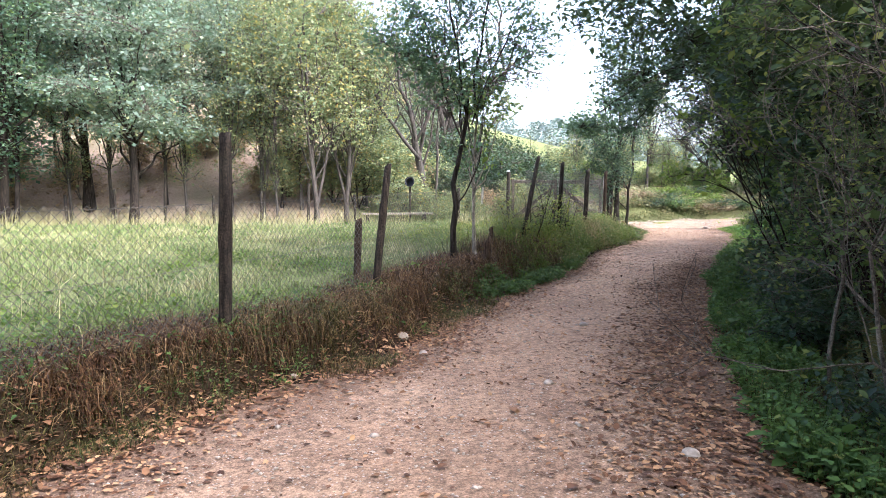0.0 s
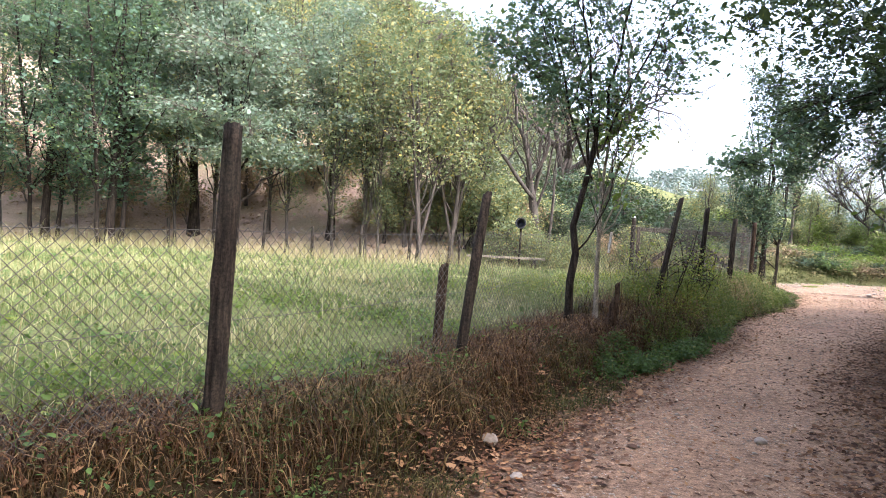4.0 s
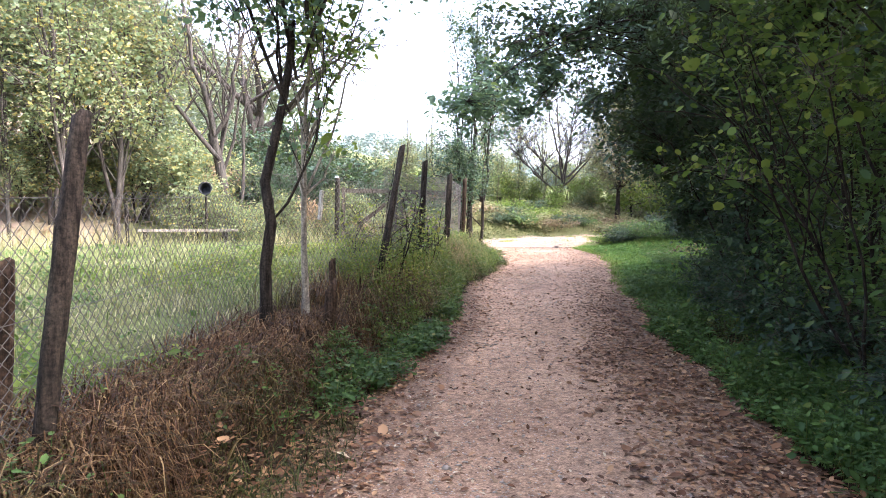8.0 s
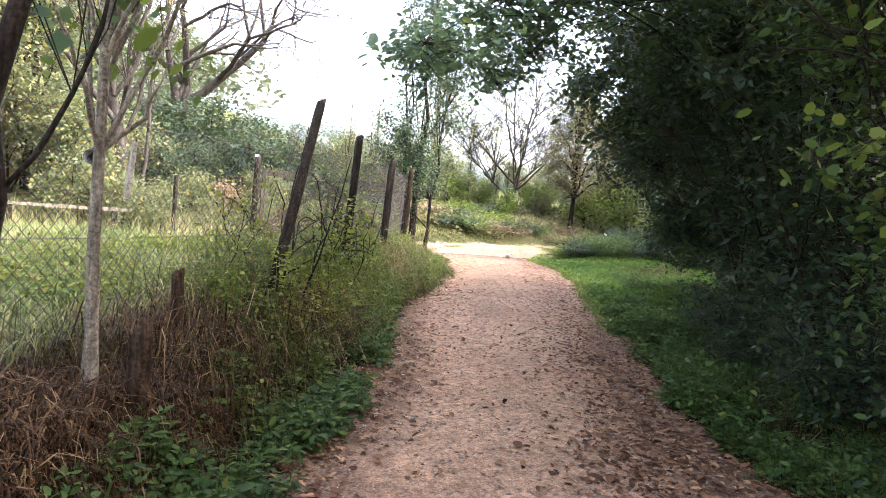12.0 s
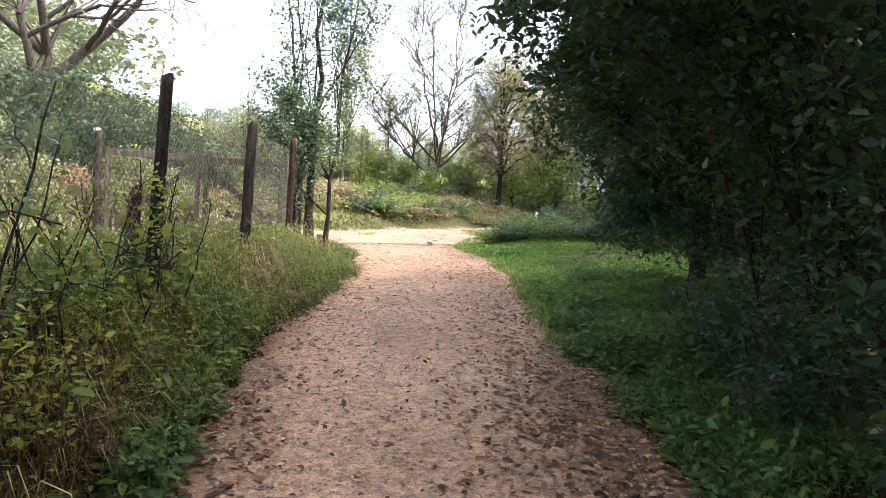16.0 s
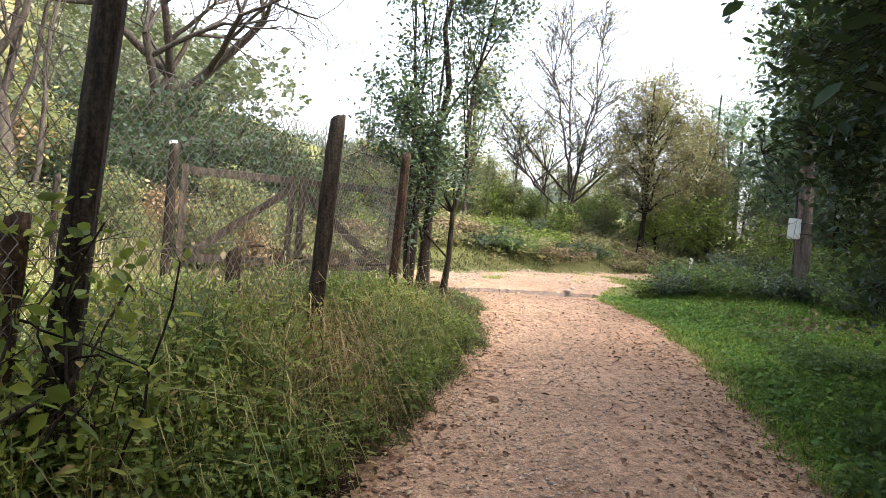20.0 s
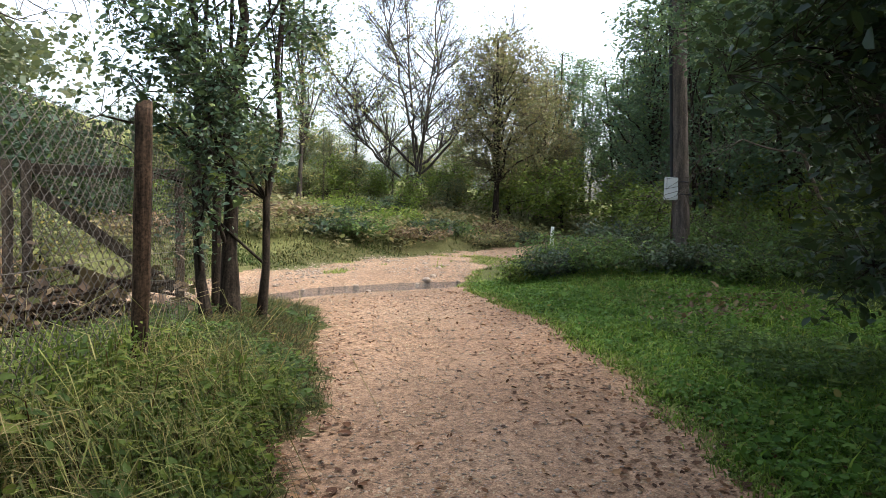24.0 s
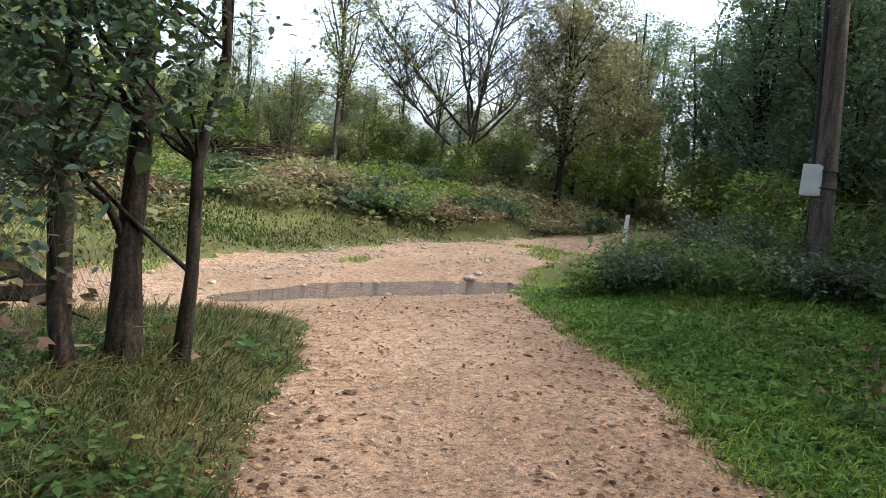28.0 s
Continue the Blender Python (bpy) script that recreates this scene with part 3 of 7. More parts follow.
def bare_tree(name, seed, loc, height, r0, lean, label, leaf_mat=None, leaf_n=0, leaf=0.08, bark=None, levels=5, angle=0.55, split=3, upright=0.25, limb=3.0, decay=(0.62, 0.88), twig_r=0.006):
    """A tree with forking limbs down to fine twigs, nearly leafless; height is that of its first fork."""
    rng = np.random.default_rng(seed)
    paths, rads, ends = {9: [], 6: [], 4: [], 3: []}, {9: [], 6: [], 4: [], 3: []}, []

    def grow(p, d, length, r, level):
        sides = 9 if level == 0 else 6 if level == 1 else 4 if level < 4 else 3
        k = 6
        pts = [p]
        for _ in range(k - 1):
            d = d + rng.normal(0, 0.1, 3) + np.array([0, 0, upright * 0.12])
            d = d / np.linalg.norm(d)
            pts.append(pts[-1] + d * length / (k - 1))
        pts = np.array(pts)
        rr = np.linspace(r, max(r * 0.62, twig_r * 0.7), k)
        paths[sides].append(pts)
        rads[sides].append(rr)
        if level == levels:
            ends.append(pts[2:])
            return
        count = split + (1 if rng.uniform() < 0.5 else 0)
        for i in range(count):
            j = k - 1 if i < 2 else int(rng.integers(2, k - 1))
            side_d = rng.normal(0, 1, 3)
            side_d -= d * side_d.dot(d)
            side_d /= np.linalg.norm(side_d)
            a = angle * rng.uniform(0.55, 1.4)
            nd = d * math.cos(a) + side_d * math.sin(a)
            grow(pts[j], nd / np.linalg.norm(nd), (limb if level == 0 else length) * rng.uniform(*decay), max(rr[j] * rng.uniform(0.6, 0.85), twig_r), level + 1)

    d0 = np.array(lean, float)
    grow(np.array([0, 0, -0.2]), d0 / np.linalg.norm(d0), height, r0, 0)
    ob = empty(name, loc, label, "tree")
    for kind, sides in (("trunk", (9,)), ("limb", (6, 4)), ("twig", (3,))):
        pieces = [tubes(np.array(paths[s]), np.array(rads[s]), s) for s in sides if paths[s]]
        if pieces:
            v, f = join(pieces)
            tagged(child(kind, mesh_data(kind, v, [f], bark or BARK_GREY, None, True), ob), kind="" if kind == "trunk" else "stuff")
    if leaf_n:
        E = np.concatenate(ends)
        at = E[rng.integers(len(E), size=leaf_n)] + rng.normal(0, 0.07, (leaf_n, 3))
        lv, lf = leaves(rng, at, leaf)
        child("crown", mesh_data("crown", lv, [lf], leaf_mat), ob)
    return ob


def airy_tree(name, seed, loc, tops, label):
    """A tree that forks low into long stems, each with many side shoots and fine twigs."""
    rng = np.random.default_rng(seed)
    wood, shoots, twigs = [], [], []
    p, r = stem(rng, (0.1, 0, 1.3), 0.24, 0.17, k=5)
    wood.append(tubes(p[None], r[None], 10))
    for top in tops:
        top = np.array(top, float)
        p, r = stem(rng, top, 0.058, 0.014, base=(0.1, 0, rng.uniform(0.8, 2.4)), k=14, wobble=0.08, bow=tuple(np.array([top[0], top[1], 0]) * 0.2))
        wood.append(tubes(p[None], r[None], 7))
        out = np.array([top[0], top[1], 0]) / 4
        for _ in range(24):
            t = rng.uniform(0.16, 0.97)
            j = t * 13
            a = p[int(j)] + (p[min(int(j) + 1, 13)] - p[int(j)]) * (j % 1)
            d = rng.normal(0, 1, 3) * np.array([1, 1, 0.25]) + out * 0.8
            d /= np.linalg.norm(d)
            d = d * 0.8 + np.array([0, 0, 0.75])
            L = (0.6 + 2.3 * (1 - t)) * rng.uniform(0.6, 1.1)
            e = a + d * L
            shoots.append((a, (a + e) / 2 + rng.normal(0, 0.12, 3), e, 0.017 + 0.016 * (1 - t)))
            for _ in range(8):
                u = rng.uniform(0.25, 1)
                s = a + d * L * u
                g = d + rng.normal(0, 0.75, 3) + np.array([0, 0, 0.35])
                g *= rng.uniform(0.3, 0.95) / np.linalg.norm(g)
                twigs.append((s, s + g * 0.5 + rng.normal(0, 0.04, 3), s + g, 0.011))
                for _ in range(3):
                    s2 = s + g * rng.uniform(0.3, 1)
                    g2 = g * 0.5 + rng.normal(0, 0.2, 3)
                    twigs.append((s2, s2 + g2 * 0.5, s2 + g2, 0.008))
    for group, sides, k in ((shoots, 4, 5), (twigs, 3, 3)):
        A, B, C = (np.array([g[i] for g in group]) for i in range(3))
        wood.append(tubes(bezier(A, B, C, k), np.array([g[3] for g in group])[:, None] * np.linspace(1, 0.4, k)[None], sides))
    ends = np.array([g[2] for g in twigs])
    ob = empty(name, loc, label, "tree")
    for v, f in wood[:-2]:
        child("trunk", mesh_data("trunk", v, [f], BARK_MID, None, True), ob)
    v, f = join(wood[-2:])
    tagged(child("twig", mesh_data("twig", v, [f], BARK_MID), ob), kind="stuff")
    keep = rng.uniform(0, 1, len(ends)) < np.where(ends[:, 0] + 0.45 * ends[:, 2] < 0.6, 0.9, 0.35)
    at = np.repeat(ends[keep], 3, 0)
    lv, lf = leaves(rng, at + rng.normal(0, 0.07, at.shape), 0.085)
    child("crown", mesh_data("crown", lv, [lf], LEAF_YELLOW), ob)
    return ob


def zat(x, y):
    return float(ground_z(np.array([x]), np.array([y]))[0])


def on_ground(x, y, dz=0.0):
    return (x, y, zat(x, y) + dz)


# ---------------- puddle ----------------
def build_puddle(cx, cy, rx, ry, z, label):
    a = np.linspace(0, 2 * np.pi, 72, endpoint=False)
    r = 1 + 0.13 * np.sin(3 * a + 1) + 0.12 * np.sin(7 * a) + 0.08 * np.sin(13 * a + 2) + 0.05 * np.sin(23 * a)
    v = np.stack([cx + rx * r * np.cos(a), cy + ry * r * np.sin(a), np.full(72, z)], 1)
    bm = bmesh.new()
    bm.faces.new([bm.verts.new(p) for p in v])
    me = bpy.data.meshes.new("water")
    bm.to_mesh(me)
    bm.free()
    me.materials.append(WATER)
    tagged(new("water", me), label, "puddle", kind="structure")


build_puddle(13.2, 25.3, 3.6, 1.1, -0.352, "shallow muddy puddle lying across the track")
build_puddle(6.3, 5.7, 1.3, 1.5, -0.66, "dark pool in the ditch under the thicket")

# ---------------- fence ----------------


def post_mesh(rng, height, r, square=False, top_cut=0.02, lean=(0, 0)):
    """A rough post: uneven round or squared section, slight bow, split and slanted top."""
    n, k = 22, 26
    a = np.arange(n) * 2 * np.pi / n
    sec = r * (1 + 0.05 * np.sin(2 * a + rng.uniform(0, 6)) + 0.04 * np.sin(3 * a + rng.uniform(0, 6)))
    if square:
        sec = r * np.minimum(1 / np.maximum(np.abs(np.cos(a + 0.3)), np.abs(np.sin(a + 0.3))), 1.28)
    sec = sec * (1 - 0.11 * (rng.uniform(0, 1, n) < 0.22) + rng.normal(0, 0.025, n))
    v = []
    knots = rng.uniform(0.1, 1, (4, 2)) * np.array([1, 6.28])
    bow = rng.normal(0, 0.012, 2)
    for i in range(k):
        t = i / (k - 1)
        z = -0.35 + (height + 0.35) * t
        c = np.array(lean) * z / height + bow * math.sin(math.pi * t)
        rr = sec * (1.06 - 0.14 * t) * (1 + rng.normal(0, 0.018, n) + 0.05 * math.sin(7 * t + knots[0, 1]) + sum(0.16 * np.exp(-((t - kt) / 0.03) ** 2 + 3 * (np.cos(a - ka) - 1)) for kt, ka in knots))
        zz = z + (top_cut * np.cos(a + 1) + rng.normal(0, 0.006, n) if i == k - 1 else 0)
        v.append(np.stack([c[0] + rr * np.cos(a), c[1] + rr * np.sin(a), np.zeros(n) + zz], 1))
    top = v[-1].mean(0) + np.array([0, 0, 0.004])
    v = np.concatenate(v + [top[None]])
    i = np.arange(n)
    j = (i + 1) % n
    q = np.concatenate([np.stack([l * n + i, l * n + j, (l + 1) * n + j, (l + 1) * n + i], 1) for l in range(k - 1)])
    tri = np.stack([(k - 1) * n + i, (k - 1) * n + j, np.full(n, k * n)], 1)
    return v, [q, tri]


def chain_link(a, b, za, zb, height, cell=0.075, r=0.0023):
    """Woven wires between two posts, each a zigzag from top to bottom."""
    rng = np.random.default_rng(int(abs(a[0]) * 100 + 7))
    a, b = np.array(a, float), np.array(b, float)
    run = np.linalg.norm(b - a)
    cols = max(2, int(run / (cell * 0.5)))
    rows = int(height / (cell * 0.5))
    cw = run / cols
    i = np.arange(cols)[:, None]
    k = np.arange(rows + 1)[None, :]
    s = (i + 0.5 + np.where((k + i) % 2 == 0, -0.5, 0.5)) * cw
    z0 = za + (zb - za) * s / run
    z = z0 + k * cell * 0.5 + 0.012 * np.sin(s * 2.1)
    across = np.array([-(b - a)[1], (b - a)[0]]) / run
    belly = 0.03 * np.sin(np.pi * np.clip(s / run, 0, 1)) * np.sin(np.pi * k / rows) + 0.012 * np.sin(s * 3 + k * 0.2) + np.where((k + i) % 2 == 0, r, -r)
    xy = a + (b - a) * (s / run)[..., None] + across * belly[..., None]
    p = np.concatenate([xy, z[..., None]], -1)
    seg = np.stack([p[:, :-1], p[:, 1:]], 2).reshape(-1, 2, 3)
    v, q = tubes(seg, np.full((len(seg), 2), r), 3)
    t = np.linspace(0, 1, 14)
    for hz in (0.02, height * 0.5, height - 0.01):
        w = np.concatenate([a + (b - a) * t[:, None], (za + (zb - za) * t + hz - 0.015 * np.sin(np.pi * t))[:, None]], 1)
        v2, q2 = tubes(w[None], np.full((1, 14), 0.002), 4)
        v, q = np.concatenate([v, v2]), np.concatenate([q, q2 + len(v)])
    return v, q


POSTS = [  # x, y, height of the top, radius, lean towards +x and +y over the height, square
    (-3.9, 1.5, 1.9, 0.055, (0.05, 0.02), False), (-2.4, 3.75, 1.88, 0.055, (0.02, 0.0), False),
    (-0.92, 5.95, 1.88, 0.046, (0.04, 0.02), True), (0.5, 8.2, 1.69, 0.044, (0.16, 0.14), False),
    (3.50, 12.55, 1.98, 0.044, (0.42, 0.30), False), (5.06, 15.0, 1.92, 0.048, (0.10, 0.06), True),
    (6.45, 16.95, 1.80, 0.054, (0.05, 0.03), False), (7.74, 18.9, 1.79, 0.046, (0.06, 0.05), False), (9.6, 22.75, 1.35, 0.05, (0, 0), False)]


def build_fence():
    f = empty("fence", (0, 0, 0), "old chain-link fence with rusty wire on leaning wooden posts", "fence")
    rng = np.random.default_rng(5)
    for i, (x, y, h, r, lean, sq) in enumerate(POSTS):
        v, fs = post_mesh(rng, h - zat(x, y), r, sq, 0.02, lean)
        ob = child("post", mesh_data("post", v, fs, POST_RED if i == 7 else POST), f, "round reddish-brown post" if i == 7 else "")
        ob.location = on_ground(x, y)
    run = POSTS[:4] + [(1.68, 10.6, 0, 0, (0, 0), False)] + POSTS[4:]
    for p, q in zip(run[:-1], run[1:]):
        mid = 0.5
        fx, fy = -0.83 * 0.075, 0.55 * 0.075
        v, fq = chain_link((p[0] + p[4][0] * mid + fx, p[1] + p[4][1] * mid + fy), (q[0] + q[4][0] * mid + fx, q[1] + q[4][1] * mid + fy), zat(p[0], p[1]) + 0.03, zat(q[0], q[1]) + 0.03, 1.05 if q[1] < 11 else 1.25 if q[1] < 13 else 1.45, *((0.13, 0.0014) if q is POSTS[-1] else ()))
        child("wire_mesh", mesh_data("wire_mesh", v, [fq], WIRE), f)


build_fence()
for x, y, h, r, lean, lab in ((0.28, 8.62, 0.72, 0.045, (0.03, 0), "broken weathered brown stake standing behind the fence"),
                              (2.75, 11.8, 0.42, 0.04, (0.0, 0), "short grey stub of a stake in the meadow"),
                              (4.86, 14.95, 0.85, 0.045, (0.08, 0), "broken brown stake behind the leaning fence post"),
                              (5.95, 17.3, 0.5, 0.055, (0, 0), "short dark stub of a post in the grass")):
    v, fs = post_mesh(np.random.default_rng(int(x * 10)), h, r, False, 0.04, lean)
    ob = tagged(new("stake", mesh_data("stake", v, fs, POST_RED)), lab, "wooden stake", "stakes by the fence")
    ob.location = on_ground(x, y)

# ---------------- trees ----------------
tree("fence_tree", 11, [dict(top=(0.3, -0.1, 2.5), r0=0.058, r1=0.03, bow=(-0.09, 0, 0), wobble=0.04), dict(top=(-0.9, 0.3, 4.7), r0=0.017, r1=0.006, base=(0.16, -0.04, 1.75), bow=(0.12, 0, 0.1), wobble=0.05),
                        dict(top=(1.15, 0.3, 4.3), r0=0.016, r1=0.006, base=(0.25, -0.08, 2.1), bow=(-0.05, 0, 0.15), wobble=0.05), dict(top=(0.35, 0.1, 5.4), r0=0.022, r1=0.007, base=(0.29, -0.1, 2.45), wobble=0.05),
                        dict(top=(-0.25, -0.4, 5.2), r0=0.016, r1=0.006, base=(0.22, -0.06, 2.0), wobble=0.05), dict(top=(0.3, -0.2, 1.9), r0=0.014, r1=0.005, base=(0.06, 0.02, 0.9), bow=(0.12, 0, 0), wobble=0.02)],
     [(0.1, 0, 2.75, 1.05, 0.9, 0.45), (-0.5, 0.1, 3.3, 1.0, 0.9, 0.6), (0.8, 0.1, 3.2, 1.0, 0.9, 0.55), (0.15, 0, 4.0, 1.3, 1.1, 0.7), (0.1, 0, 5.1, 1.2, 1.1, 0.8), (-0.55, 0.1, 2.45, 0.45, 0.4, 0.25), (0.7, 0, 2.2, 0.4, 0.4, 0.3), (0.4, -0.1, 1.65, 0.3, 0.3, 0.3)], limbs=26, tips=1400, per_tip=10, leaf=0.058, leaf_mat=LEAF_COOL, bark=BARK, limb_r=0.3,
     holes=0.52, reach=0.1, twig_r=0.003, twig_mat=BARK_MID, h_fork=0.62, label="slim multi-stemmed tree grown into the fence line", loc=on_ground(1.85, 10.46))
tree("gate_tree", 12, [dict(top=(0.2, 0.1, 6.5), r0=0.095, r1=0.016, wobble=0.09), dict(top=(0.75, 0.1, 5.6), r0=0.05, r1=0.01, base=(0.33, 0.02, -0.15), bow=(0.1, 0, 0), wobble=0.08),
                       dict(top=(-0.6, 0.1, 4.8), r0=0.06, r1=0.012, base=(-0.32, -0.3, -0.15), wobble=0.08)],
     [(-0.1, 0, 2.7, 1.2, 1.1, 1.3), (0.2, 0, 4.5, 1.3, 1.2, 1.3), (0.05, 0.1, 6.2, 1.0, 1.0, 1.1), (-0.8, -0.3, 1.9, 1.0, 0.9, 1.0), (0.0, -0.4, 2.0, 0.65, 0.5, 0.8), (-0.55, -0.5, 1.2, 0.65, 0.5, 0.55), (0.7, 0, 3.4, 0.7, 0.7, 0.6)], limbs=34, tips=1750, per_tip=13, leaf=0.06, spread=0.3, limb_r=0.4, template=LEAF_FINE,
     leaf_mat=LEAF_GATE, holes=0.62, reach=0.12, h_fork=0.15, twig_mat=BARK_MID, twig_r=0.004, label="dense dark-green tree with several stems beside the gate", loc=on_ground(9.4, 21.8))
bare_tree("bare_tree", 24, on_ground(6.4, 39.5), 3.8, 0.35, (-0.05, 0, 1), "large old tree with spreading bare limbs", LEAF_OLIVE, 900, 0.10, BARK_MID, 5, 0.78, 3, 0.3, 5.6, (0.6, 0.85), 0.012)
tree("leaning_tree", 23, [dict(top=(-0.35, 0, 3.3), r0=0.19, r1=0.13, bow=(0.12, 0, 0), wobble=0.05), dict(top=(-2.6, 0.2, 6.4), r0=0.085, r1=0.02, base=(-0.2, 0, 2.5), bow=(-0.25, 0, 0.3), wobble=0.1), dict(top=(-1.2, 0.2, 8.6), r0=0.1, r1=0.02, base=(-0.34, 0, 3.2), bow=(-0.3, 0, 0), wobble=0.1),
                          dict(top=(0.3, -0.2, 6.8), r0=0.08, r1=0.02, base=(-0.34, 0, 3.2), bow=(0.25, 0, 0), wobble=0.1), dict(top=(0.7, 0.1, 4.6), r0=0.08, r1=0.02, base=(0.4, 0, -0.15), bow=(-0.1, 0, 0), wobble=0.06)],
     [(-1.8, 0.1, 6.4, 1.5, 1.2, 1.2), (-0.9, 0.2, 7.9, 1.3, 1.2, 1.1), (0.6, -0.1, 7.4, 1.3, 1.2, 1.3), (0.6, 0, 5.4, 1.0, 0.9, 0.8), (-0.5, 0, 4.6, 1.0, 0.9, 0.6)], limbs=46, tips=420, per_tip=6, leaf=0.08, leaf_mat=LEAF_OLIVE, bark=BARK_MID, limb_r=0.35,
     holes=0.4, reach=0.14, h_fork=0.5, twig_r=0.006, twig_mat=BARK_GREY, label="grey leaning tree with bare upper limbs", loc=on_ground(3.5, 26.4))
airy_tree("sparse_tree", 22, on_ground(22.1, 36.2), [(-3.3, 0.4, 6.2), (-2.0, -0.5, 8.6), (-0.7, 0.7, 9.8), (0.5, -0.6, 10.2), (1.6, 0.4, 9.2), (2.8, -0.6, 7.4), (-3.0, 0.8, 4.2), (3.0, 0.6, 4.8)], "spreading nearly leafless tree with fine dark twigs")

PROTO = {}


